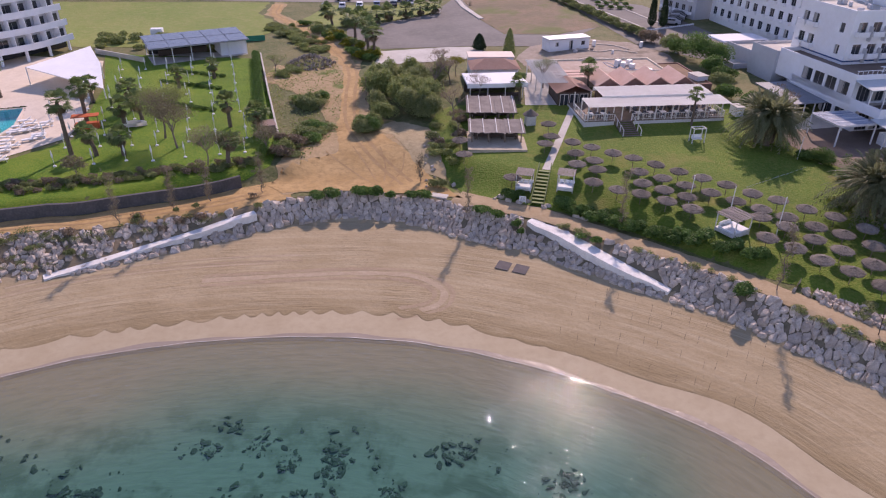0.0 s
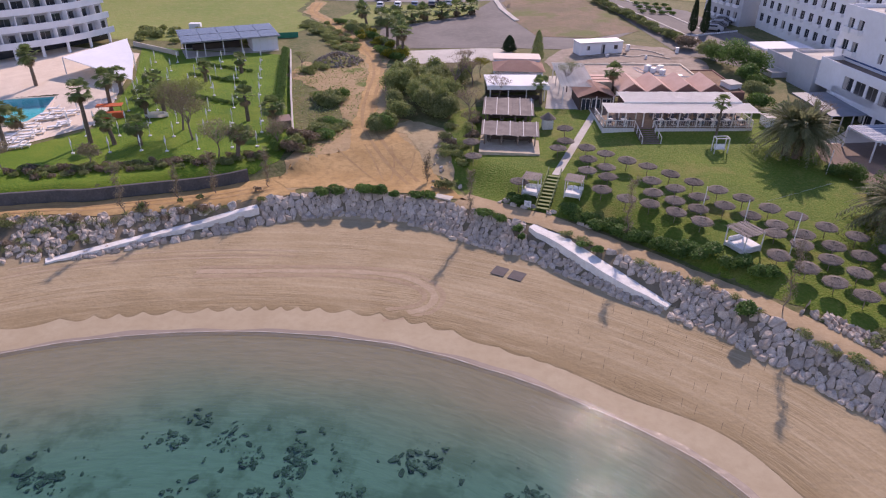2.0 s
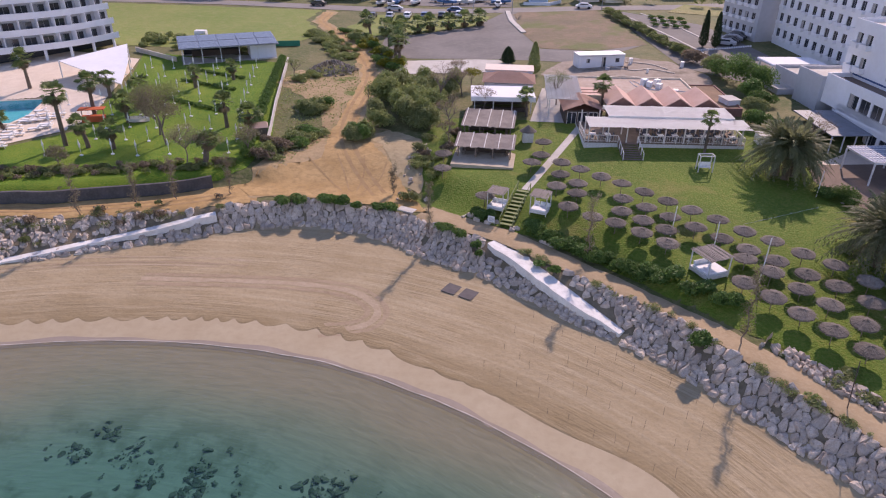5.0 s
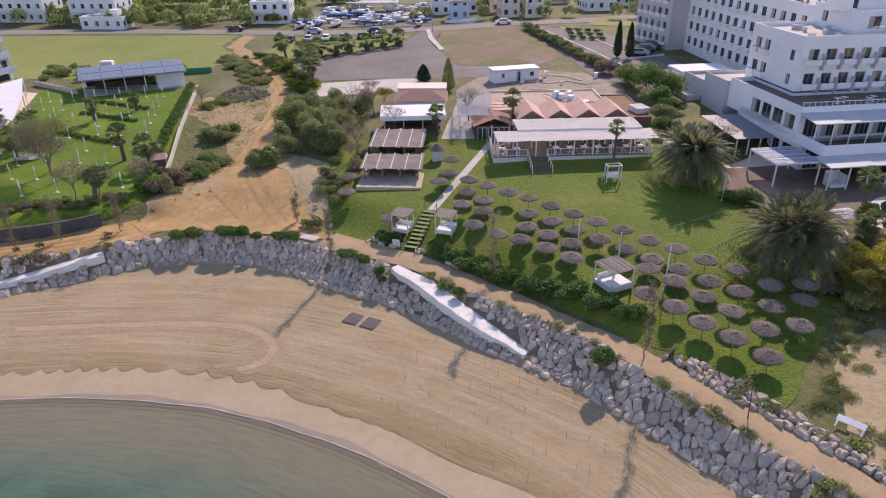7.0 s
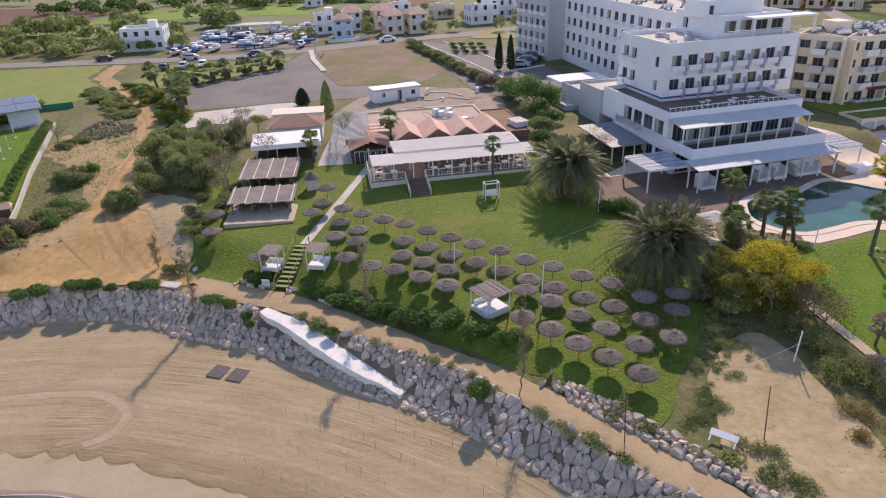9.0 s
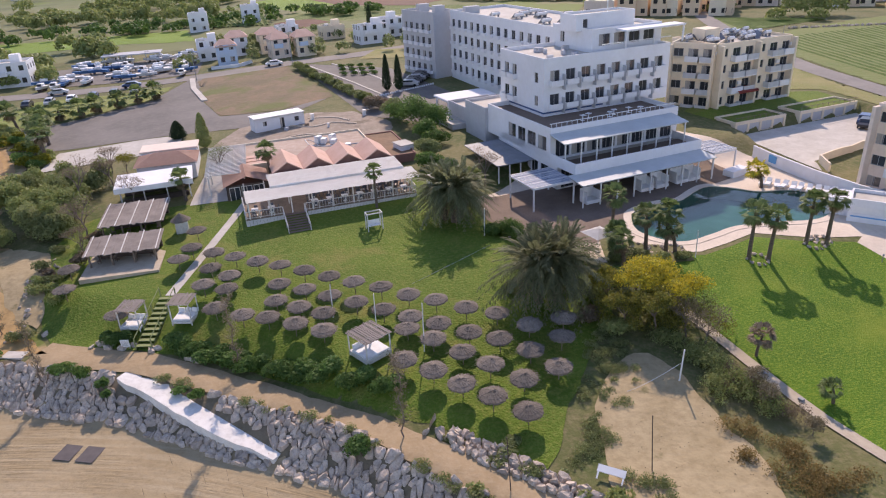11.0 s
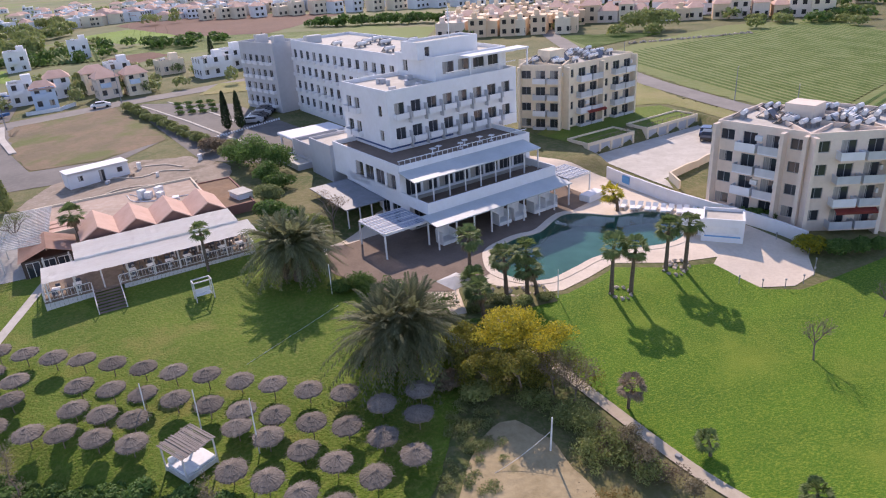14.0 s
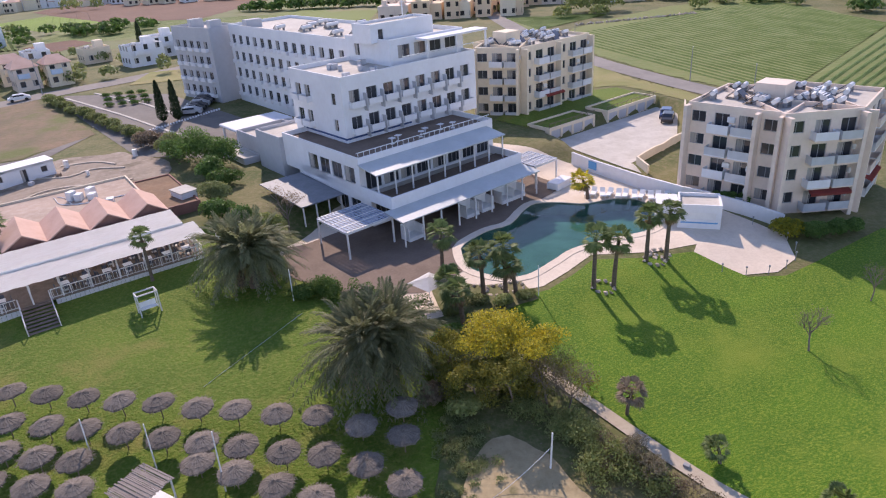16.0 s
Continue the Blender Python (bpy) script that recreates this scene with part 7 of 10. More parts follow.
def make_restaurant():
    r = thing("beach_restaurant", REST, "white timber restaurant with canvas roof and tiled gables", "restaurant")
    zf = 6.95
    W = 20.6
    part("deck", boxes((0, W, 0.05, 9.8, zf - 0.1, zf)), M_WOOD, r, "grey timber deck")
    n = 52
    plank = cached(("skirt_board",), lambda: boxes((0, W / n - 0.02, -0.03, 0.03, -1.5, -0.1)), M_WOODWHITE)
    for i in range(n):
        if not 4.2 < W * i / n < 6.9:
            shared("skirt_board", plank, r, pose(W * i / n, 0, zf))
    for s, q in ((0.0, -90), (W, 90)):
        part("side_skirt", boxes((s - 0.03, s + 0.03, 0.05, 9.8, zf - 1.6, zf - 0.1)), M_WOODWHITE, r)
    # balustrade
    def rail_bm(L):
        bm = boxes((0, L, -0.04, 0.04, 0.9, 0.97), (0, L, -0.03, 0.03, 0.12, 0.17))
        for i in range(int(L / 1.6) + 1):
            x = min(1.6 * i, L - 0.08)
            box(bm, x, x + 0.08, -0.04, 0.04, 0, 0.9)
        for i in range(int(L / 0.32)):
            box(bm, 0.16 + 0.32 * i, 0.19 + 0.32 * i, -0.015, 0.015, 0.17, 0.9)
        return bm
    for x0, L, a, y0 in ((0, 4.2, 0, 0.1), (6.9, W - 6.9, 0, 0.1), (0.05, 5.5, 90, 0.1), (W - 0.05, 5.5, 90, 0.1)):
        part("balustrade", rail_bm(L), M_WOODWHITE, r).matrix_basis = pose(x0, y0, zf, 0, 0, a)
    # canvas roofs in two steps on posts
    def sheet(x0, x1, y0, y1, za, zb, seed):
        bm = bmesh.new()
        nx, ny = 30, 5
        g = [[bm.verts.new((x0 + (x1 - x0) * i / nx, y0 + (y1 - y0) * j / ny + 0.12 * noise.noise((i * 0.7, j, seed)), za + (zb - za) * j / ny + 0.07 * noise.noise((i * 0.9, j * 1.3, seed)))) for j in range(ny + 1)] for i in range(nx + 1)]
        for i in range(nx):
            for j in range(ny):
                bm.faces.new((g[i][j], g[i + 1][j], g[i + 1][j + 1], g[i][j + 1]))
        bmesh.ops.solidify(bm, geom=bm.faces[:], thickness=0.06)
        return bm
    part("canvas_roof", sheet(0.3, W + 0.5, -0.5, 3.4, 9.15, 9.3, 1), M_CANVAS, r, "patched white canvas roof")
    part("canvas_roof", sheet(3.4, W - 0.6, 3.3, 7.8, 9.5, 9.6, 2), M_CANVAS, r, "patched white canvas roof")
    post = cached(("rest_post",), lambda: boxes((-0.07, 0.07, -0.07, 0.07, 0, 2.16)), M_WOODWHITE)
    for i in range(9):
        for y in (0.15, 3.4, 7.0):
            shared("post", post, r, pose(0.5 + (W - 1.0) * i / 8, y, zf))
    # strips added to stop sun slipping through the canvas gaps onto the deck
    part("valance", boxes((3.4, W - 0.6, 3.36, 3.4, 9.2, 9.5)), M_CANVAS, r)
    part("valance", boxes((3.4, W - 0.6, 7.82, 7.86, 9.0, 9.58)), M_CANVAS, r)
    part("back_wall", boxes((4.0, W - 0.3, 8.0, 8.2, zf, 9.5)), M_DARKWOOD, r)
    # gabled halls behind
    for i in range(4):
        x0 = 4.3 + 3.95 * i
        bm = bmesh.new()
        for a, b in (((x0 - 0.05, 9.2), (x0 + 2.0, 10.5)), ((x0 + 2.0, 10.5), (x0 + 4.0, 9.2))):
            vs = [bm.verts.new(v) for v in ((a[0], 8.9, a[1]), (b[0], 8.9, b[1]), (b[0], 15.6, b[1]), (a[0], 15.6, a[1]))]
            bm.faces.new(vs)
        bmesh.ops.remove_doubles(bm, verts=bm.verts[:], dist=0.001)
        bmesh.ops.solidify(bm, geom=bm.faces[:], thickness=0.12)
        part("gable_roof", bm, M_TERRA, r, "faded terracotta tiled gable roof")
        bm = bmesh.new()
        prism(bm, [(0, 0), (3.9, 0), (1.95, 1.25)], 0, 0.12)
        part("gable_end", bm, M_REDWALL, r, "red-brown painted gable end").matrix_basis = pose(x0 + 0.03, 9.25, 9.08, 90, 0, 0)
        part("front_wall", boxes((x0 + 0.004, x0 + 3.946, 9.2, 9.4, 7.0, 9.07)), M_REDWALL, r)
    # small gabled entrance hall at the side
    bm = bmesh.new()
    box(bm, -1.6, 3.6, 8.6, 14.0, 5.6, 8.5)
    part("entrance_hall", bm, M_DARKWOOD, r)
    bm = bmesh.new()
    va = [bm.verts.new(v) for v in ((-1.9, 8.3, 8.5), (1.0, 8.3, 9.6), (3.9, 8.3, 8.5), (-1.9, 14.2, 8.5), (1.0, 14.2, 9.6), (3.9, 14.2, 8.5))]
    bm.faces.new((va[0], va[1], va[4], va[3]))
    bm.faces.new((va[1], va[2], va[5], va[4]))
    bmesh.ops.solidify(bm, geom=bm.faces[:], thickness=0.12)
    part("gable_roof", bm, M_TERRA, r, "terracotta tiled gable roof")
    for k in range(3):
        add_window(r, pose(-0.6 + 1.5 * k, 8.52, 6.4), 1.3, 1.9, 1, False, M_WOODWHITE)
    # flat dusty roof of the kitchens
    block(r, pose(0.0, 15.7, 0), 19.5, 11.5, 5.2, 8.55, M_CREAM, {}, 0.25, M_ROOFSOIL)
    block(r, pose(19.7, 12.0, 0), 4.6, 13.0, 5.2, 8.2, M_REDWALL, {}, 0.15, M_RUSTROOF)
    for i in range(3):
        part("tile_strip", boxes((0.4, 7.5 - i, 16.0 + 1.6 * i, 17.2 + 1.6 * i, 8.62, 8.72)), M_TERRA, r)
    return r


make_restaurant()
_p = REST @ Vector((5.55, -4.0, 0))
make_stairs(_p.x, _p.y, 7.6, ground_z(_p.x, _p.y), 6.95, 4.0, 2.5, 8, M_WOOD, M_WOODWHITE, "broad timber steps up to the restaurant deck", "deck_stairs")


def dining_set(u, v, rng, table_mat):
    m = REST @ pose(u, v, 6.95, 0, 0, rng.uniform(-8, 8))
    t = thing("dining_table", m, "small white table on the restaurant deck", "table", "deck tables")
    shared("tabletop", cached(("ttop",), lambda: rounded(boxes((-0.4, 0.4, -0.4, 0.4, 0.7, 0.75)), 0.01), table_mat), t)
    shared("leg", cached(("tleg",), lambda: boxes((-0.05, 0.05, -0.05, 0.05, 0.03, 0.7), (-0.25, 0.25, -0.25, 0.25, 0, 0.03)), M_WOODWHITE), t)
    for a in (0, 90, 180, 270):
        c = thing("chair", m @ pose(0, 0, 0, 0, 0, a + rng.uniform(-8, 8)) @ pose(0, -0.62, 0), "dark chair at a deck table", "chair", "deck chairs")
        shared("seat", cached(("cseat",), lambda: rounded(boxes((-0.22, 0.22, -0.2, 0.22, 0.42, 0.47)), 0.01), M_CHAIR), c)
        shared("backrest", cached(("cback",), lambda: boxes((-0.22, 0.22, -0.24, -0.2, 0.47, 0.9)), M_CHAIR), c)
        leg = cached(("cleg",), lambda: boxes((-0.02, 0.02, -0.02, 0.02, 0, 0.42)), M_CHAIR)
        for x in (-0.18, 0.18):
            for y in (-0.18, 0.18):
                shared("leg", leg, c, pose(x, y, 0))


_r = np.random.default_rng(9)
for i in range(7):
    dining_set(8.2 + 1.85 * i, 1.3, _r, M_CUSHION)
for i in range(2):
    dining_set(1.2 + 1.9 * i, 1.3, _r, M_CUSHION)
for i in range(6):
    dining_set(8.4 + 2.1 * i, 4.2, _r, M_WOODWHITE)

# roof clutter over the kitchens
for i in range(5):
    p = REST @ Vector((_r.uniform(9.5, 18.5), _r.uniform(16.5, 25), 8.56))
    ob = link_mesh("extractor_unit", rounded(boxes((-0.5, 0.5, -0.4, 0.4, 0, _r.uniform(0.5, 1.2))), 0.05), M_WHITEMETAL)
    ob.matrix_basis = pose(*p, 0, 0, _r.uniform(0, 90))
    tagged(ob, "white extractor unit on the dusty roof", "extractor", "kitchen roof units")
for i in range(2):
    bm = bmesh.new()
    P = [Vector((18.5 - 8.5 * s + 1.2 * math.sin(7 * s + i), 17.5 + 7.5 * s + 1.2 * math.cos(5 * s), 8.62)) for s in np.linspace(0, 1, 24)]
    for a, b in zip(P[:-1], P[1:]):
        tube(bm, a, b, 0.05, None, 5, False)
    ob = link_mesh("roof_pipe", bm, M_CUSHION)
    ob.matrix_basis = REST
    tagged(ob, "white pipe winding over the dusty roof", "pipe", "roof pipes")


def cabin(x, y, ang, L, w, h, label):
    c = thing("portable_cabin", ground_pose(x, y, ang), label, "cabin")
    block(c, Matrix(), L, w, 0.15, h, M_WHITE, {"front": [(L * 0.16, L * 0.16 + 0.7, 1.0, 1.8, 0), (L * 0.5, L * 0.5 + 0.8, 0.25, 2.0, 0), (L * 0.8, L * 0.8 + 0.8, 1.0, 1.8, 0)]}, 0.0, M_WHITEMETAL)
    part("roof_sheet", boxes((-0.1, L + 0.1, -0.1, w + 0.1, h + 0.004, h + 0.12)), M_WHITEMETAL, c)
    part("skid", boxes((0.2, L - 0.2, 0.1, 0.3, -0.2, 0.15), (0.2, L - 0.2, w - 0.3, w - 0.1, -0.2, 0.15)), M_DARKTRIM, c)


cabin(17.4, 126.0, 20, 8.6, 2.9, 2.35, "white portable site cabin with small windows")


# ---- huts west of the lawn path ----
def reed_roof(bm, x0, x1, y0, y1, za, zb, rng, n=26):
    for i in range(n):
        a = x0 + (x1 - x0) * i / n
        w = (x1 - x0) / n
        dz = rng.uniform(-0.04, 0.04)
        e0, e1 = rng.uniform(0, 0.3), rng.uniform(0, 0.3)
        vs = [bm.verts.new(v) for v in ((a, y0 - e0, za + dz), (a + w * 1.04, y0 - e0, za + dz), (a + w * 1.04, y1 + e1, zb + dz), (a, y1 + e1, zb + dz))]
        up = [bm.verts.new(v.co + Vector((0, 0, 0.06))) for v in vs]
        for f in ((3, 2, 1, 0), (4, 5, 6, 7), (0, 1, 5, 4), (1, 2, 6, 5), (2, 3, 7, 6), (3, 0, 4, 7)):
            k = vs + up
            bm.faces.new([k[i_] for i_ in f])


def reed_hut(x, y, ang, w, d, h, label, seed, slab_mat=None, counter=True, slab_w=0.0):
    rng = np.random.default_rng(seed)
    t = thing("reed_hut", ground_pose(x, y, ang), label, "hut", "reed-roofed huts")
    if slab_mat:
        part("floor_slab", boxes((-0.4, w + 0.4, -slab_w, d + 0.3, -0.8, 0.42)), slab_mat, t)
    post = cached(("hut_post", h), lambda: boxes((-0.08, 0.08, -0.08, 0.08, -0.3, h)), M_WOOD)
    for i in range(4):
        for yy in (0.2, d - 0.2):
            shared("post", post, t, pose(0.2 + (w - 0.4) * i / 3, yy, 0))
    bm = bmesh.new()
    reed_roof(bm, -0.3, w + 0.3, 0, d, h, h + 0.45, rng)
    part("reed_roof", bm, M_REED, t, "ragged grey reed roof")
    beam = cached(("hut_beam", d), lambda: boxes((-0.05, 0.05, -0.2, d + 0.2, 0, 0.08)), M_WOODWHITE)
    for i in range(5):
        sl = math.degrees(math.atan2(0.45, d))
        shared("batten", beam, t, pose(w * i / 4, 0, h + 0.1, sl, 0, 0))
    if counter:
        part("counter", rounded(boxes((0.5, w - 0.5, d * 0.55, d * 0.55 + 0.6, 0, 1.05)), 0.02), M_DARKWOOD, t)
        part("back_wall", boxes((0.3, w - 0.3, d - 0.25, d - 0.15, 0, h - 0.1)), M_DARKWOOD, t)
    for i in range(4):
        c = thing("stool", ground_pose(x, y, ang) @ pose(0.8 + i * (w - 1.6) / 3, d * 0.3, 0.2, 0, 0, rng.uniform(0, 360)), "plain timber chair under the reed roof", "chair", "hut chairs")
        shared("seat", cached(("stool_seat",), lambda: rounded(boxes((-0.2, 0.2, -0.2, 0.2, 0.42, 0.48)), 0.01), M_WOOD), c)
        shared("backrest", cached(("stool_back",), lambda: boxes((-0.2, 0.2, 0.16, 0.2, 0.481, 0.9)), M_WOOD), c)
        for u in (-0.15, 0.15):
            for v in (-0.15, 0.15):
                shared("leg", cached(("stool_leg",), lambda: boxes((-0.02, 0.02, -0.02, 0.02, 0, 0.42)), M_WOOD), c, pose(u, v, 0))
    return t


reed_hut(2.0, 82.4, 1, 7.0, 4.0, 1.8, "low bar under a grey reed roof on a slab", 5, M_GARDENPATH, True, 2.6)
reed_hut(1.8, 89.4, 1, 6.6, 6.2, 2.0, "weathered hut with a sagging grey reed roof", 6, None, True)
k = thing("snack_kiosk", ground_pose(2.0, 98.6, 8), "white flat-roofed kiosk with dark open front", "kiosk")
part("roof_slab", rounded(boxes((-0.4, 9.0, -0.6, 5.6, 2.7, 3.0)), 0.03), M_WHITE, k)
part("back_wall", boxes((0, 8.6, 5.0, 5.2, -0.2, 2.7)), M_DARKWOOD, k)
part("counter", boxes((0.4, 8.2, 0.8, 1.3, -0.2, 1.0)), M_DARKWOOD, k)
for i in range(4):
    part("post", boxes((0.1 + 2.75 * i, 0.25 + 2.75 * i, 0.0, 0.15, -0.2, 2.7)), M_WOODWHITE, k)
part("fascia", boxes((-0.4, 9.0, -0.64, -0.604, 2.35, 2.98)), M_WHITEMETAL, k)
k = thing("white_booth", ground_pose(10.6, 89.3, 10), "small white booth with a grey straw roof", "booth")
part("shell", rounded(boxes((-0.7, 0.7, -0.6, 0.6, 0, 1.5)), 0.02), M_WOODWHITE, k)
bm = bmesh.new()
tube(bm, (0, 0, 1.5), (0, 0, 2.3), 1.15, 0.08, 14)
part("straw_roof", bm, M_THATCH, k)


def tiled_house(x, y, ang, w, d, h, label):
    t = thing("tiled_bungalow", ground_pose(x, y, ang), label, "house")
    block(t, Matrix(), w, d, -0.3, h, M_WHITE, {"front": [(0.8, 2.0, 0.8, 1.9, 1), (3.4, 4.6, 0.8, 1.9, 1)], "left": [(1, 2.2, 0.8, 1.9, 1)]}, 0.0)
    bm = bmesh.new()
    e = 0.4
    lo = [bm.verts.new(v) for v in ((-e, -e, h), (w + e, -e, h), (w + e, d * 0.6, h), (-e, d * 0.6, h))]
    r0, r1 = bm.verts.new((w * 0.3, d * 0.28, h + 1.1)), bm.verts.new((w * 0.7, d * 0.28, h + 1.1))
    for f in ((lo[0], lo[1], r1, r0), (lo[1], lo[2], r1), (lo[2], lo[3], r0, r1), (lo[3], lo[0], r0)):
        bm.faces.new(f)
    bmesh.ops.solidify(bm, geom=bm.faces[:], thickness=0.1)
    part("hip_roof", bm, M_TERRA, t)
    part("back_roof", rounded(boxes((-0.2, w + 0.2, d * 0.6, d + 0.2, h + 0.3, h + 0.55)), 0.02), M_PINK, t, "flat dull pink roof")
    part("back_upper", boxes((0, w, d * 0.6, d, h, h + 0.3)), M_WHITE, t)


tiled_house(2.6, 107.0, 4, 7.6, 9.5, 2.7, "small bungalow with terracotta hip roof")


def make_pergola():
    t = thing("garden_pergola", ground_pose(13.0, 98.4, 4), "white slatted pergola over a paved court", "pergola")
    w, d, h = 4.4, 13.5, 2.6
    for i in range(4):
        for x in (0, w):
            part("post", boxes((x - 0.07, x + 0.07, d * i / 3 - 0.07, d * i / 3 + 0.07, -0.2, h)), M_WOODWHITE, t)
    for x in (0, w):
        part("beam", boxes((x - 0.06, x + 0.06, -0.3, d + 0.3, h, h + 0.16)), M_WOODWHITE, t)
    me = cached(("pg_slat",), lambda: boxes((-0.4, w + 0.4, -0.05, 0.05, h + 0.16, h + 0.28)), M_WOODWHITE)
    for i in range(24):
        shared("slat", me, t, pose(0, d * i / 23, 0))


make_pergola()
drape("kitchen_yard", [(13, 113), (38, 115), (40, 124), (34, 134), (26, 136), (14, 131), (11, 122)], M_YARD, 0.075, "bare dusty yard behind the restaurant kitchens", "yard", 0.6)
drape("court_paving", [(10.5, 96.5), (18.5, 96), (18, 113), (11.5, 113)], M_CONCRETE, 0.1, "grey paved court", "paving")

# low winding walls and clutter in the kitchen yard
for k, pts in enumerate((spline([(21, 119), (24, 121.5), (28, 121), (31, 118.5), (34.5, 119.5)], 1.0), spline([(23, 128), (27, 126), (30, 127.5), (34, 125.5)], 1.0), spline([(26, 132), (30.5, 131), (33, 128)], 1.0))):
    wall_line("wall_kitchen_yard", pts, 0, 0.22, 0.3, M_YARDWALL, "low winding pale kerb in the kitchen yard")
_q = np.random.default_rng(61)
for k in range(10):
    x, y = _q.uniform(19, 37), _q.uniform(114, 131)
    w = _q.uniform(0.4, 0.8)
    if k % 2:
        ob = link_mesh("storage_barrel", tube(bmesh.new(), (0, 0, 0), (0, 0, w * 1.3), w * 0.45, None, 12), M_WHITEMETAL)
        tagged(ob, "white plastic storage barrel in the yard", "barrel", "yard barrels")
    else:
        ob = link_mesh("crate", rounded(boxes((-w / 2, w / 2, -w * 0.4, w * 0.4, 0, w * 0.7)), 0.02), (M_WOOD, M_GREYWALL)[k % 4 // 2])
        tagged(ob, "weathered crate standing in the kitchen yard", "crate", "yard crates")
    ob.matrix_basis = ground_pose(x, y, _q.uniform(0, 90), 0.06)


# ---- planting ----
BUSH = {}
THICKETS = {}
JOINED = ("scrub along the track", "low scrub on the dirt", "weeds among the west boulders", "club border shrubs", "club lawn hedges", "club boundary hedge", "scrub by the garden path", "hedge of the vacant lot", "car park bushes", "thicket beside the track", "weeds by the shore path", "shrubs at the lawn edge")


def me_of(key):
    return BUSH[key]


def close_thickets():
    """Growth that nobody could count: one joined sheet of leaves for each kind."""
    for (group, _), (label, category, mat, chunks) in THICKETS.items():
        V = np.concatenate(chunks)
        ob = raw("thicket", V.tolist(), np.arange(len(V)).reshape(-1, 4).tolist(), mat)
        tagged(ob, label, category, kind="stuff")


def bush(x, y, r, h, label, mat, seed, group="", category="bush", dz=0.0, dense=1.0, ang=None):
    """A shrub of many small leaves; a few shapes are shared by all of a kind."""
    key = (mat.name, round(r * 2) / 2, round(h * 2) / 2, seed % 3)
    if key not in BUSH:
        R, H = max(key[1], 0.5), max(key[2], 0.5)
        area = R * R * 3.0 + R * H * 4
        BUSH[key] = bush_mesh("bush", mat, R, H, int(min(4200, 190 * area * dense)), 0.075 + 0.035 * min(R, 2), seed, 5 + int(R * 2))
    k = r / max(key[1], 0.5)
    m = ground_pose(x, y, seed * 61 % 360 if ang is None else ang, dz) @ Matrix.Diagonal((k, k, h / max(key[2], 0.5), 1))
    if group in JOINED:
        me = BUSH[key]
        co = np.empty(len(me.vertices) * 3)
        me.vertices.foreach_get("co", co)
        P = co.reshape(-1, 4, 3)[::2].reshape(-1, 3)
        M = np.array(m)
        THICKETS.setdefault((group, mat.name), (label, category, mat, []))[3].append(P @ M[:3, :3].T + M[:3, 3])
        return None
    ob = new("bush", me_of(key))
    ob.matrix_basis = m
    return tagged(ob, label, category, group)


_r = np.random.default_rng(31)
date_palm(41.4, 83.2, "broad grey-green date palm clump on the lawn", 9.4, 4.7, 330, 3, 3)
date_palm(46.0, 63.6, "broad grey-green date palm with a low crown", 8.4, 5.3, 300, 8, 2)
for i, (x, y, h) in enumerate(((56.8, 74.0, 5.0), (58.8, 70.2, 4.0), (60.5, 69.2, 4.6), (61.2, 68.6, 3.2), (67.6, 65.8, 4.6), (69.3, 65.1, 4.8), (74.9, 67.0, 5.0), (76.5, 66.1, 5.2), (54.6, 66.4, 3.4), (55.6, 70.0, 2.6))):
    fan_palm(x, y, h, "slim fan palm beside the hotel pool", i, 1.25, "fan palms by the pool")
fan_palm(80.6, 82.6, 2.6, "short fan palm on a pool island", 3, 1.3, "fan palms by the pool", M_LEAF_YELLOW)
fan_palm(33.2, 88.4, 4.6, "slim fan palm beside the restaurant deck", 2, 1.0, "fan palms by the restaurant", trunk=0.13, skirt=6)
for x, y, h in ((20.6, 101.0, 4.2), (9.8, 98.6, 3.0)):
    fan_palm(x, y, h, "fan palm among the restaurant roofs", int(x), 1.3, "fan palms by the restaurant")
# hedge over the shore path
line = stretch_of(ROCK_BASE, 2, 26)
for i in range(0, len(line)):
    a = Vector(line[i])
    b = Vector(line[min(i + 1, len(line) - 1)])
    t = (b - a).normalized() if (b - a).length else Vector((1, -0.7)).normalized()
    for k in range(2):
        d = 7.3 + 0.7 * k + _r.uniform(-0.2, 0.2)
        p = a + t * (k * 0.9) + Vector((-t.y, t.x)) * d
        if abs(p.x - 10.2) < 1.6 or p.x < 4.5 and k == 0:
            continue
        bush(p.x, p.y, _r.uniform(1.0, 1.35), _r.uniform(1.0, 1.45), "dense dark green hedge shrub above the path", M_LEAF_HEDGE, int(_r.integers(3)), "hedge along the lawn edge", dz=-0.1)
for x, y, r, h in ((-16.5, 69.8, 1.0, 0.9), (-14.8, 70.4, 1.1, 1.0), (-11.2, 71.0, 1.3, 1.1), (-9.6, 70.9, 1.2, 1.2), (-7.8, 70.6, 0.8, 0.8), (-5.0, 70.4, 1.0, 0.8), (-3.6, 70.2, 0.9, 0.7), (3.2, 66.9, 1.1, 0.8), (5.0, 65.9, 0.8, 0.7), (7.0, 64.3, 0.7, 1.0), (7.4, 63.3, 0.5, 0.9), (15.2, 60.2, 0.8, 0.6), (13.6, 61.2, 0.7, 0.6)):
    bush(x, y, r, h, "bright green shrub growing on the boulders", M_LEAF_HEDGE, int(_r.integers(3)), "shrubs on the boulders", dz=0.1)
bush(27.3, 50.6, 1.15, 1.5, "single round dark bush among the boulders", M_LEAF_HEDGE, 1, "shrubs on the boulders", dz=0.1)
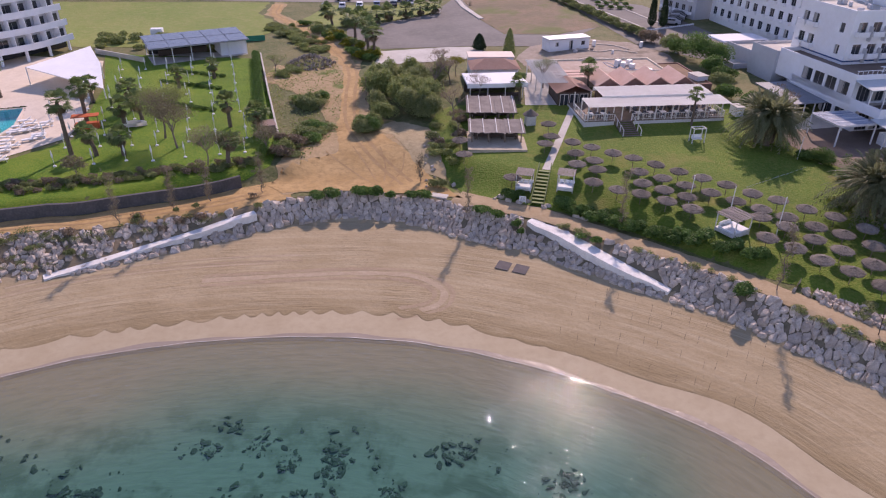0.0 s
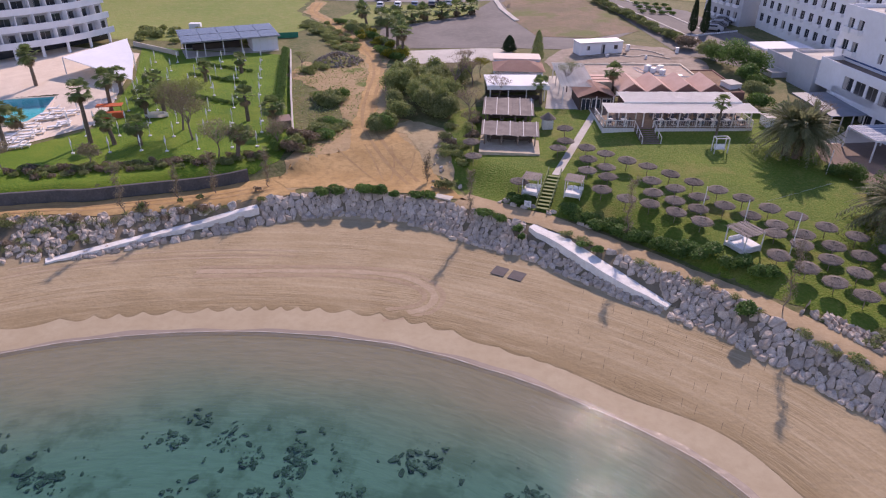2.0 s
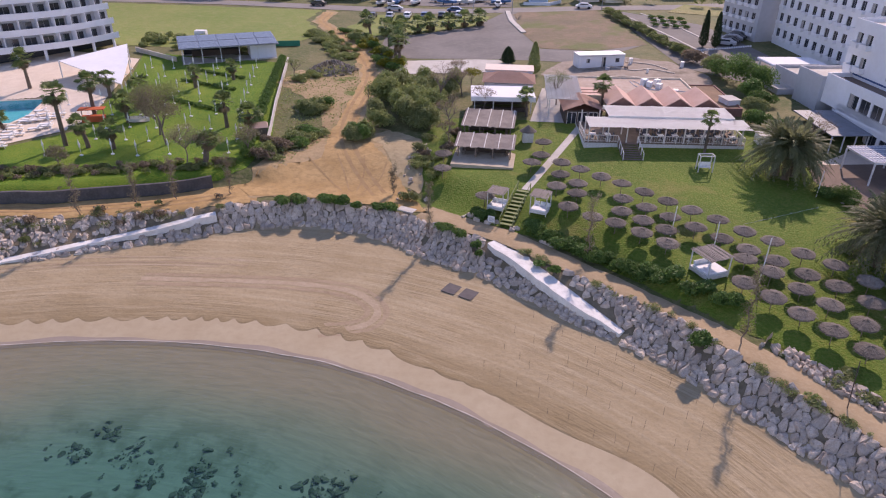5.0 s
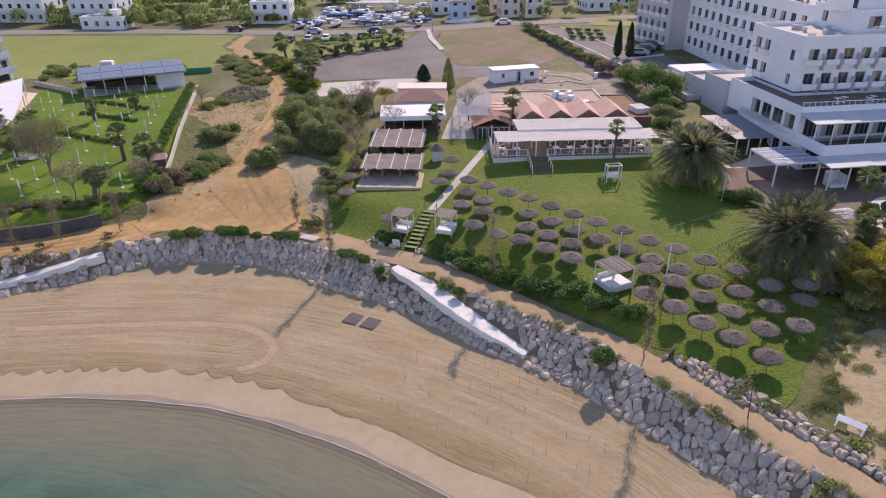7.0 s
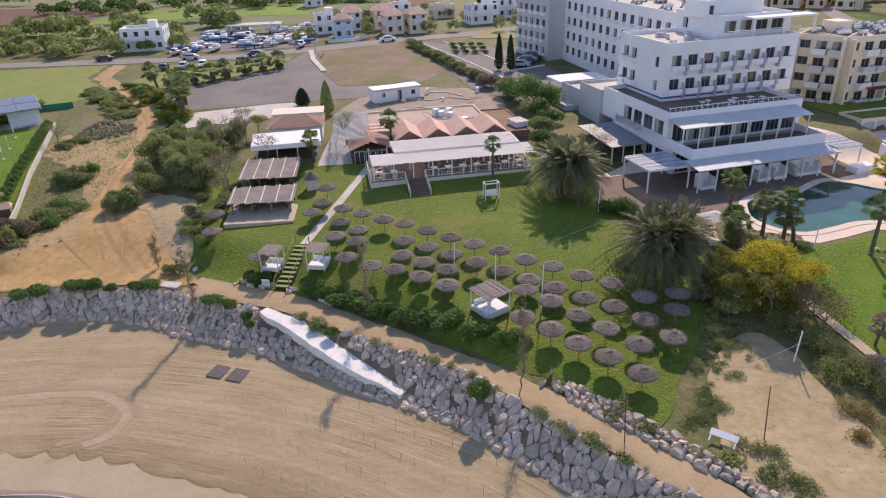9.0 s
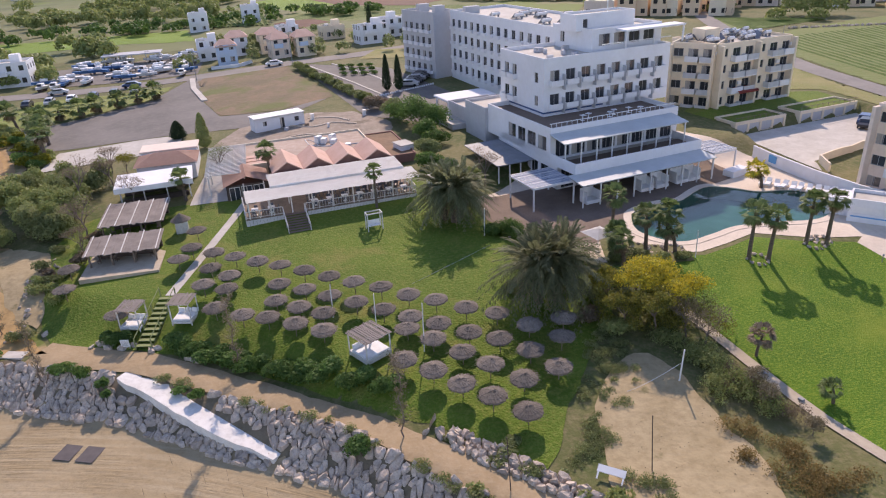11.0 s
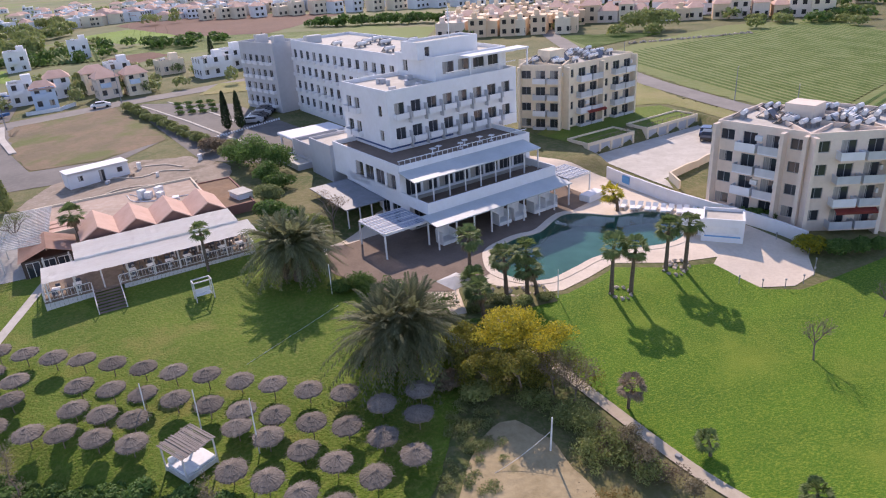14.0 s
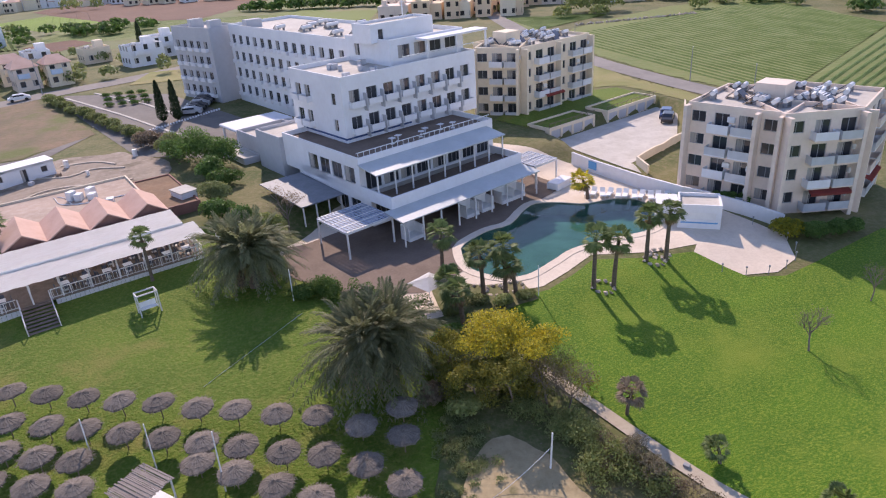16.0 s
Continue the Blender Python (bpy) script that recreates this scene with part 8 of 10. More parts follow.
for i in range(34):
    x = _r.uniform(28, 50)
    b = min(line_ for line_ in [(abs(p[0] - x), p) for p in ROCK_BASE])[1]
    d = float(rock_width(x)) + (_r.uniform(-0.6, 0.3) if i % 2 else _r.uniform(3.2, 5.2))
    bush(b[0] + d * 0.68, b[1] + d * 0.73, _r.uniform(0.4, 0.9), _r.uniform(0.3, 0.7), "low olive-green weed between boulders", M_LEAF_OLIVE if i % 3 else M_LEAF_SCRUB, int(_r.integers(3)), "weeds by the shore path")
# shrubbery between the bare patch and the hotel lawn
for i, (x, y, r, h, m, lab) in enumerate((
    (50.6, 62.8, 1.6, 1.6, M_LEAF_SCRUB, "dark tangled scrub under the palm"), (48.8, 60.6, 1.6, 1.2, M_LEAF_BROWN, "dry brown scrub under the palm"), (50.2, 58.4, 1.5, 1.4, M_LEAF_SCRUB, "dark tangled scrub under the palm"),
    (48.0, 66.6, 1.4, 1.3, M_LEAF_SCRUB, "dark shrub beneath the date palm"), (44.0, 66.6, 1.3, 1.0, M_LEAF_SCRUB, "dark shrub beneath the date palm"), (52.6, 65.2, 1.4, 1.6, M_LEAF_HEDGE, "dark shrub beside the garden path"), (51.0, 69.4, 1.5, 1.4, M_LEAF_HEDGE, "dark shrub beside the terrace"), (47.4, 73.2, 1.5, 1.5, M_LEAF_HEDGE, "dark shrub beside the terrace"), (45.0, 78.6, 1.4, 1.4, M_LEAF_HEDGE, "dark shrub beside the terrace"))):
    bush(x, y, r, h, lab, m, i, "shrubbery by the bare patch", "shrub", -0.1, 0.9)
for i, (x, y, h, m, lab) in enumerate((
        (52.6, 59.6, 4.6, M_LEAF_YELLOW, "spreading acacia tree in yellow blossom"), (54.6, 60.4, 4.8, M_LEAF_YELLOW, "spreading acacia tree in yellow blossom"), (53.0, 57.0, 4.2, M_LEAF_ACACIA, "olive green acacia tree with few flowers"), (55.4, 58.6, 4.4, M_LEAF_YELLOW, "spreading acacia tree in yellow blossom"), (50.8, 58.2, 3.4, M_LEAF_ACACIA, "olive green acacia tree with few flowers"), (51.0, 62.0, 3.6, M_LEAF_ACACIA, "olive green acacia tree with few flowers"))):
    make_tree("acacia_tree", lab, x, y, h * 1.1, m, 4800, 0.09, 240 + i, 0.7, M_WOOD, 0.17, 2, "acacia trees by the bare patch")
for i, (x, y, h) in enumerate(((55.4, 56.0, 4.0), (56.2, 54.6, 3.6), (57.0, 57.0, 3.2), (57.0, 48.8, 2.0), (56.6, 47.0, 2.0), (57.8, 43.6, 1.6))):
    make_tree("bare_shrub", "leafless grey twiggy shrub", x, y, h, M_LEAF_BARE if i != 2 else M_LEAF_SPRING, 1500, 0.055, 40 + i, 0.8, None, 0.17, 3, "bare shrubs", "shrub")
def undergrowth(name, label, spots, count, size, leaf, seed):
    """Tangled low growth: many small leaves over overlapping lumps, one sheet."""
    rng = np.random.default_rng(seed)
    bl = [(x, y, ground_z(x, y) + h * 0.4, r * rng.uniform(0.8, 1.3), r, h * 0.6) for x, y, r, h in spots]
    V, F = cloud(bl, count, size, rng, 0.15, 1.0)
    return tagged(raw(name, V.tolist(), F.tolist(), leaf), label, "shrub", kind="stuff")


def along(x0, y0, x1, y1, wide, n, r, h):
    """Scattered spots for growth beside a plan line."""
    out = []
    for k in range(n):
        q = _r.random()
        out.append((x0 + (x1 - x0) * q + _r.normal() * wide, y0 + (y1 - y0) * q + _r.normal() * wide, _r.uniform(*r), _r.uniform(*h)))
    return out


undergrowth("dark_scrub", "tangled dark undergrowth by the garden path", along(53.4, 56.0, 56.8, 46.0, 0.8, 46, (0.5, 1.2), (0.7, 1.8)), 16000, 0.075, M_LEAF_SCRUB, 5)
undergrowth("shaded_scrub", "dark green undergrowth below the acacias", along(51.0, 60.0, 56.4, 57.0, 1.0, 26, (0.7, 1.3), (1.6, 3.2)), 12000, 0.085, M_LEAF_ACACIA, 6)
undergrowth("terrace_shrubs", "dark green shrubs between the lawn and the terrace", along(45.6, 79.0, 52.6, 69.6, 0.6, 20, (0.7, 1.3), (1.0, 2.2)), 11000, 0.08, M_LEAF_HEDGE, 12)
undergrowth("dry_scrub", "grey leafless scrub by the garden path", along(55.4, 50.5, 57.4, 45.5, 0.6, 18, (0.5, 1.0), (0.6, 1.4)), 7000, 0.06, M_LEAF_BROWN, 7)
undergrowth("patch_weeds", "sparse dusty weeds round the bare patch", along(49.5, 58.5, 43.2, 46.0, 0.9, 60, (0.3, 0.8), (0.2, 0.6)) + along(44.4, 43.6, 46, 38.5, 0.7, 16, (0.4, 0.9), (0.3, 0.6)), 17000, 0.06, M_LEAF_OLIVE, 8)
undergrowth("rusty_scrub", "rusty brown weeds at the end of the bare patch", along(53.4, 45.0, 56.0, 39.0, 1.0, 34, (0.4, 1.0), (0.3, 0.9)), 9000, 0.065, M_LEAF_RUST, 9)
undergrowth("wall_top_weeds", "green weeds along the top of the boulder bank", [(b[0] + (float(rock_width(b[0])) + 0.1) * 0.55 + _r.normal() * 0.15, b[1] + (float(rock_width(b[0])) + 0.1) * 0.83 + _r.normal() * 0.15, _r.uniform(0.25, 0.7), _r.uniform(0.2, 0.7)) for b in spline(stretch_of(ROCK_BASE, 9, 48), 1.1) if noise.noise((b[0] * 0.3, b[1] * 0.3, 2)) > -0.12], 9000, 0.06, M_LEAF_OLIVE, 10)
undergrowth("west_bank_weeds", "olive weeds over the west boulders", [(b[0] - d * 0.5 + _r.normal() * 0.3, b[1] + d * 0.85 + _r.normal() * 0.3, _r.uniform(0.4, 1.0), _r.uniform(0.2, 0.7)) for b in spline(stretch_of(ROCK_BASE, -62, -24), 1.0) for d in (_r.uniform(0.75, 1.05) * float(rock_width(b[0])), _r.uniform(0.2, 0.9) * float(rock_width(b[0])) if b[0] < -38 else 99) if d < 90], 12000, 0.07, M_LEAF_OLIVE, 11)
# young trees on the hotel lawn
fan_palm(61.4, 46.1, 1.3, "young stunted palm on the hotel lawn", 1, 0.8, "young palms on the hotel lawn", trunk=0.1, skirt=3)
fan_palm(63.7, 39.8, 1.2, "young stunted palm on the hotel lawn", 2, 0.9, "young palms on the hotel lawn", trunk=0.1, skirt=3)
fan_palm(59.4, 52.3, 2.2, "withered young palm beside the garden path", 5, 1.0, "young palms on the hotel lawn", M_LEAF_BROWN, 0.1, 6)
make_tree("bare_tree", "young leafless tree on the hotel lawn", 76.0, 50.6, 3.8, M_LEAF_BARE, 260, 0.05, 77, 0.6, None, 0.1, 3)
make_tree("bare_tree", "young leafless tree on the hotel lawn", 86.5, 52.5, 3.2, M_LEAF_BARE, 220, 0.05, 78, 0.6, None, 0.1, 3)
# planting by the apartments and the pool
for i in range(12):
    s = i / 11
    bush(85.5 + 8.0 * s, 73.5 - 4.6 * s + (2.6 if i % 2 else 1.7), 0.9, 1.4, "clipped green hedge below the apartments", M_LEAF_HEDGE, i % 3, "apartment hedge")
for x, y, r, h in ((90.6, 63.6, 1.5, 2.0), (92.6, 62.4, 1.5, 1.9), (94.8, 61.6, 1.4, 1.7), (97.0, 61.2, 1.3, 1.4)):
    bush(x, y, r, h, "round yellow-green bush by the pool wall", M_LEAF_CANARY if x < 91 else M_LEAF_HEDGE, int(x) % 3, "bushes below the apartments")
for x, y in ((60.0, 69.9), (61.6, 69.6), (58.6, 70.9), (68.4, 65.4), (75.6, 66.6), (76.8, 67.2)):
    for k in range(9):
        a = k * 0.698
        ob = new("border_stone", ROCKS[k])
        ob.matrix_basis = ground_pose(x + 0.95 * math.cos(a), y + 0.95 * math.sin(a), k * 50, 0.15) @ Matrix.Scale(0.5, 4)
        tagged(ob, "pale boulder edging a palm bed", "rock", "palm bed stones")
# strip beside the dirt track and behind the huts
for i in range(46):
    x, y = _r.uniform(-14.5, -2.5), _r.uniform(92, 112)
    if x < -12.5 and y < 98:
        continue
    bush(x, y, _r.uniform(1.4, 2.4), _r.uniform(2.4, 4.6), "dense green scrub beside the track", M_LEAF_SCRUB if i % 3 else M_LEAF_OLIVE, i % 3, "thicket beside the track", "shrub", -0.1)
for i in range(22):
    bush(_r.uniform(-3.5, 1.2), _r.uniform(73, 92), _r.uniform(0.5, 1.1), _r.uniform(0.6, 1.4), "mixed garden shrub at the lawn edge", (M_LEAF_SCRUB, M_LEAF_BROWN, M_LEAF_OLIVE)[i % 3], i % 3, "shrubs at the lawn edge")
for i, (x, y, h) in enumerate(((-0.5, 91.5, 5.5), (3.5, 99.0, 5.0), (-3.5, 101, 6.5), (-1.0, 108.0, 5.0), (-3.0, 115.5, 4.6), (0.5, 86.8, 3.6))):
    make_tree("garden_tree", "thin tree with sparse brown foliage", x, y, h, M_LEAF_BROWN, 900, 0.07, 60 + i, 0.65, None, 0.15, 2, "thin garden trees")
make_tree("garden_tree", "pale green spreading tree over the court", 14.0, 104.0, 5.6, M_LEAF_OLIVE, 1500, 0.06, 71, 0.85, None, 0.17, 2)
make_tree("garden_tree", "small round green tree by the slab", 0.0, 112.5, 3.6, M_LEAF_CANARY, 1800, 0.08, 72, 0.6, None, 0.24, 2)


def cypress(x, y, h, r, label, seed, leaf=None, group="cypresses"):
    rng = np.random.default_rng(seed)
    t = thing("cypress", ground_pose(x, y), label, "tree", group)
    bm = bmesh.new()
    tube(bm, (0, 0, -0.2), (0, 0, h * 0.9), 0.14, 0.03, 7, False)
    part("trunk", bm, M_TWIG, t)
    n = 2200
    z = rng.uniform(0.04, 1, n) ** 0.9
    rad = r * np.minimum(1, (z * 6)) * np.sqrt(np.clip(1 - z, 0.0, 1)) * 1.15
    a = rng.uniform(0, 6.283, n)
    q = rad * rng.uniform(0.6, 1.05, n)
    c = np.stack([q * np.cos(a), q * np.sin(a), z * h], 1)
    nr = np.stack([np.cos(a), np.sin(a), rng.uniform(-0.2, 0.5, n)], 1) + rng.normal(size=(n, 3)) * 0.3
    nr /= np.linalg.norm(nr, axis=1)[:, None]
    V, F = leaf_verts(c, nr, 0.16, rng)
    raw("crown", V.tolist(), F.tolist(), leaf or M_LEAF_CYP, t)


cypress(42.2, 148.2, 7.2, 0.95, "tall narrow dark cypress in the car park", 1)
cypress(44.5, 147.8, 7.0, 0.95, "tall narrow dark cypress in the car park", 2)
cypress(9.6, 122.0, 5.6, 1.2, "dark green conical tree beside the slab", 3, M_LEAF_SCRUB, "conifers")
cypress(4.4, 130.0, 3.0, 1.4, "small dark green conical tree beside the slab", 4, M_LEAF_CYP, "conifers")
cypress(62.0, 226.0, 9.0, 1.2, "tall narrow cypress by a village house", 5)
cypress(48.0, 236.0, 9.0, 1.2, "tall narrow cypress by a village house", 6)
# hedge and wall between the lot and the hotel car park
for i in range(26):
    s = i / 25
    bush(24.5 + 13.5 * s + _r.uniform(-0.4, 0.4), 181 - 43 * s, _r.uniform(1.1, 1.7), _r.uniform(1.4, 2.2), "loose green hedge beside the vacant lot", M_LEAF_OLIVE if i % 2 else M_LEAF_SCRUB, i % 3, "hedge of the vacant lot", "hedge")
wall_line("wall_lot", [(26.2, 181), (33, 157), (38.5, 140.5)], 0, 0.7, 0.3, M_CONCRETE, "low pale boundary wall")
for x, y, r, h, m in ((38.4, 134.0, 2.2, 2.6, M_LEAF_BROWN), (40.6, 128.0, 2.4, 3.2, M_LEAF_OLIVE), (43.0, 120.5, 3.6, 5.0, M_LEAF_HEDGE), (45.8, 117.0, 3.0, 4.4, M_LEAF_HEDGE), (41.4, 124.0, 2.4, 3.4, M_LEAF_HEDGE), (43.6, 113.0, 2.2, 3.0, M_LEAF_HEDGE), (41.6, 99.0, 1.8, 2.4, M_LEAF_HEDGE), (43.4, 95.0, 1.8, 2.6, M_LEAF_HEDGE), (42.6, 104.0, 1.8, 2.6, M_LEAF_OLIVE), (45.6, 92.0, 1.8, 3.0, M_LEAF_SCRUB), (44.6, 109.5, 2.0, 2.2, M_LEAF_HEDGE)):
    bush(x, y, r, h, "large rounded shrub beside the hotel annexe", m, int(x) % 3, "shrubs beside the hotel", "shrub")
make_tree("garden_tree", "thin tree with sparse brown foliage", 48.0, 94.0, 5.0, M_LEAF_BROWN, 900, 0.07, 88, 0.7, None, 0.15, 2, "thin garden trees")
# sheds by the restaurant
for x, y, a, w, d, h in ((39.2, 106.0, 20, 2.0, 2.6, 1.7), (41.0, 92.8, 12, 1.2, 1.8, 1.3)):
    s = thing("utility_shed", ground_pose(x, y, a), "small white utility shed by the restaurant", "shed", "sheds")
    part("shell", rounded(boxes((-w / 2, w / 2, -d / 2, d / 2, -0.2, h)), 0.02), M_WHITE, s)
    part("roof", boxes((-w / 2 - 0.1, w / 2 + 0.1, -d / 2 - 0.1, d / 2 + 0.1, h + 0.003, h + 0.1)), M_CONCRETE, s)
# palms by the car park
for i in range(7):
    s = i / 6
    fan_palm(-25.0 + 19.5 * s, 153.5 + 11.8 * s + 0.6 * (i % 2), 2.0, "squat fan palm beside the car park", i, 1.9, "palms by the car park", trunk=0.25)
for i, (x, y, h) in enumerate(((-17.5, 131.5, 5.0), (-15.8, 127.6, 4.6), (-18.6, 138.0, 4.4), (-27.5, 150.0, 4.0), (-21.5, 142.5, 4.0))):
    fan_palm(x, y, h, "fan palm with a shaggy trunk beside the track", i, 1.8, "palms beside the track", trunk=0.24)
for i in range(40):
    s = _r.random()
    x, y = -16.5 - 18 * s + _r.uniform(-1, 3.5), 124 + 30 * s
    bush(x, y, _r.uniform(0.9, 1.6), _r.uniform(0.9, 1.8), "wild green scrub along the track", (M_LEAF_SCRUB, M_LEAF_CANARY, M_LEAF_HEDGE)[i % 3], i % 3, "scrub along the track", "shrub")
for i in range(48):
    s = _r.random()
    x, y = -24 - 16 * s + _r.uniform(-4, 0.5), 130 + 24 * s + _r.uniform(-4, 2)
    bush(x, y, _r.uniform(0.8, 1.5), _r.uniform(0.6, 1.3), "wild green scrub along the track", M_LEAF_SCRUB if i % 3 else M_LEAF_OLIVE, i % 3, "scrub along the track", "shrub")
for i in range(48):
    a = _r.uniform(0, 6.28)
    cx, cy, rr = ((-20.5, 88.5, 3.4), (-23.5, 99.5, 3.4), (-22.5, 82.0, 3.0), (-30, 116, 3.5))[i % 4]
    bush(cx + rr * _r.uniform(-0.6, 0.6), cy + rr * _r.uniform(-0.9, 0.9), _r.uniform(0.6, 1.3), _r.uniform(0.5, 1.1), "low scrub on the dirt beside the track", M_LEAF_SCRUB if i % 2 else M_LEAF_OLIVE, i % 3, "low scrub on the dirt", "shrub")
for i in range(60):
    cx, cy, rx, ry, h = ((-20.6, 87.0, 1.6, 4.2, 1.7), (-22.6, 99.0, 2.6, 2.2, 1.9), (-22.6, 81.5, 1.6, 4.0, 2.0), (-12.5, 88.8, 1.6, 1.8, 2.6))[i % 4]
    bush(cx + rx * _r.uniform(-1, 1) * 0.7, cy + ry * _r.uniform(-1, 1) * 0.7, _r.uniform(0.9, 1.5), h * _r.uniform(0.6, 1.0), "dense green bush beside the dirt track", (M_LEAF_HEDGE, M_LEAF_SCRUB, M_LEAF_BROWN if i % 4 == 2 else M_LEAF_OLIVE)[i % 3], i % 3, "low scrub on the dirt", "shrub")
make_tree("olive_tree", "small dusty olive tree beside the track", -32.0, 115.0, 4.0, M_LEAF_OLIVE, 900, 0.07, 91, 0.8)
# dead reeds and scrub by the west rocks
for i in range(44):
    x = _r.uniform(-72, -21)
    b = min((abs(p[0] - x), p) for p in ROCK_BASE)[1]
    d = _r.uniform(4.5, 5.6) if i % 2 else _r.uniform(2.0, 4.5)
    bush(b[0] - 0.45 * d, b[1] + 0.85 * d, _r.uniform(0.4, 1.0), _r.uniform(0.3, 0.8), "dry olive weed among the west boulders", M_LEAF_OLIVE if i % 3 else M_LEAF_BROWN, i % 3, "weeds among the west boulders", dz=0.1)
# rubble heap
t = thing("rubble_heap", ground_pose(-27.0, 121.5), "heap of grey building rubble and broken stone", "rubble", kind="stuff")
V, F, n0 = [], [], 0
for i in range(260):
    a, q = _r.uniform(0, 6.28), math.sqrt(_r.random())
    x, y = 4.6 * q * math.cos(a), 4.2 * q * math.sin(a)
    s = _r.uniform(0.25, 0.8)
    m = Matrix.LocRotScale((x, y, 2.0 * (1 - q) + 0.1 + (ground_z(-27 + x, 121.5 + y) - ground_z(-27, 121.5))), Euler((_r.uniform(0, 3), _r.uniform(0, 3), _r.uniform(0, 6))), (s, s * _r.uniform(0.4, 1), s * _r.uniform(0.3, 0.9)))
    me = ROCKS[i % 12]
    V += [tuple(m @ v.co) for v in me.vertices]
    F += [[n0 + u for u in f.vertices] for f in me.polygons]
    n0 += len(me.vertices)
raw("rubble", V, F, M_RUBBLE, t)
for i in range(26):
    x, y = _r.uniform(-4.5, 0.0), _r.uniform(73, 88)
    ob = new("loose_stone", ROCKS[i % 12])
    ob.matrix_basis = ground_pose(x, y, i * 40, 0.1) @ Matrix.Scale(_r.uniform(0.4, 0.9), 4)
    tagged(ob, "loose pale stone at the edge of the dirt", "rock", "loose stones by the track")


def thin_tree(x, y, h, seed):
    """A wispy upright sapling: a thin bent stem, short steep twigs and few leaves."""
    rng = np.random.default_rng(seed)
    t = thing("thin_tree", ground_pose(x, y), "tall wispy thin tree above the beach rocks", "tree", "thin trees above the beach")
    bm = bmesh.new()
    P = [Vector((0.16 * math.sin(2.1 * k + seed), 0.16 * math.cos(1.7 * k), h * k / 8 - 0.2)) for k in range(9)]
    for k in range(8):
        tube(bm, P[k], P[k + 1], 0.06 * (1 - k / 9), 0.06 * (1 - (k + 1) / 9) + 0.005, 6, False)
    tips = []
    for k in range(70):
        f = rng.uniform(1.2, 7.9)
        p = P[int(f)].lerp(P[int(f) + 1], f - int(f))
        a = rng.uniform(0, 6.283)
        e = p + Vector((math.cos(a) * 0.75, math.sin(a) * 0.75, rng.uniform(0.4, 1.2))) * rng.uniform(0.3, 0.75)
        tube(bm, p, e, 0.012, 0.005, 4, False)
        tips += [p.lerp(e, q) for q in (0.45, 0.7, 1.0)]
    part("trunk", bm, M_TWIG, t)
    c = np.array([tuple(p) for p in tips for _ in range(6)]) + rng.normal(size=(len(tips) * 6, 3)) * 0.13
    nr = rng.normal(size=c.shape)
    V, F = leaf_verts(c, nr / np.linalg.norm(nr, axis=1)[:, None], 0.075, rng, 0.4)
    raw("crown", V.tolist(), F.tolist(), M_LEAF_BARE, t)
    return t


# tall thin trees at the head of the beach
for i, (x, y) in enumerate(((1.5, 66.5), (30.6, 50.7), (18.3, 62.9), (-4.4, 74.7), (-37.1, 61.9), (-32.3, 65.4), (-29, 68.1), (-23.4, 70.7))):
    thin_tree(x, y, (6.4, 7.4, 6.8, 3.6, 6.4, 5.6, 5.2, 5.0)[i], 140 + i)

# ---- seabed rocks ----
_r = np.random.default_rng(12)
M_WEED = surface("dark_weedy_reef", (0.09, 0.10, 0.078), (0.155, 0.16, 0.12), 1.2, (0.2, 0.19, 0.14), 4, 0.4, bump=0.05)
t = thing("reef_rocks", Matrix(), "dark weed-covered rocks on the seabed", "rocks", kind="stuff")
V, F, n0 = [], [], 0
for cx, cy, sx, sy, n in ((-10.0, 33.5, 3.2, 2.6, 85), (-17.5, 35.5, 3.0, 1.6, 42), (-3.6, 31.0, 1.4, 1.2, 20), (1.2, 34.6, 2.4, 1.2, 24), (8.5, 31.5, 1.2, 2.6, 28), (-27.0, 30.5, 2.6, 1.5, 36), (-34.0, 33.0, 1.6, 1.4, 30), (13.0, 28.0, 1.8, 2.0, 22), (-14.0, 28.5, 3.4, 2.2, 60), (4.0, 27.0, 3.0, 2.0, 30), (-4.0, 25.0, 4.0, 2.0, 40)):
    for i in range(n * 6):
        x, y = cx + _r.normal() * sx * 0.6, cy - 0.8 + _r.normal() * sy * 0.6
        if noise.noise((x * 0.5, y * 0.5, 6)) < -0.05:
            continue
        s = 0.1 + 0.6 * _r.random() ** 3
        m = Matrix.LocRotScale((x, y, ground_z(x, y) + 0.03), Euler((_r.uniform(-0.3, 0.3), _r.uniform(-0.3, 0.3), _r.uniform(0, 6.28))), (s * 1.3, s, s * 0.3))
        me = ROCKS[i % 12]
        V += [tuple(m @ v.co) for v in me.vertices]
        F += [[n0 + u for u in f.vertices] for f in me.polygons]
        n0 += len(me.vertices)
raw("reef", V, F, M_WEED, t)


# ---- beach club on the west side ----
def folded_umbrella(x, y, rng):
    if "folded" not in CACHE:
        def cloth():
            bm = bmesh.new()
            tube(bm, (0, 0, 1.05), (0, 0, 1.5), 0.05, 0.13, 8, False)
            tube(bm, (0, 0, 1.5), (0, 0, 2.2), 0.13, 0.03, 8)
            return bm

        def stem():
            bm = bmesh.new()
            tube(bm, (0, 0, -0.2), (0, 0, 1.1), 0.03, None, 6)
            tube(bm, (0, 0, 0.02), (0, 0, 0.14), 0.24, 0.2, 10)
            return bm

        CACHE["folded"] = (cached(("fcloth",), cloth, M_CUSHION), cached(("fstem",), stem, M_WHITEMETAL))
    t = thing("folded_umbrella", ground_pose(x, y, rng.uniform(0, 360), 0.05), "folded white parasol on the club lawn", "umbrella", "folded parasols on the club lawn")
    shared("cloth", CACHE["folded"][0], t)
    shared("stand", CACHE["folded"][1], t)


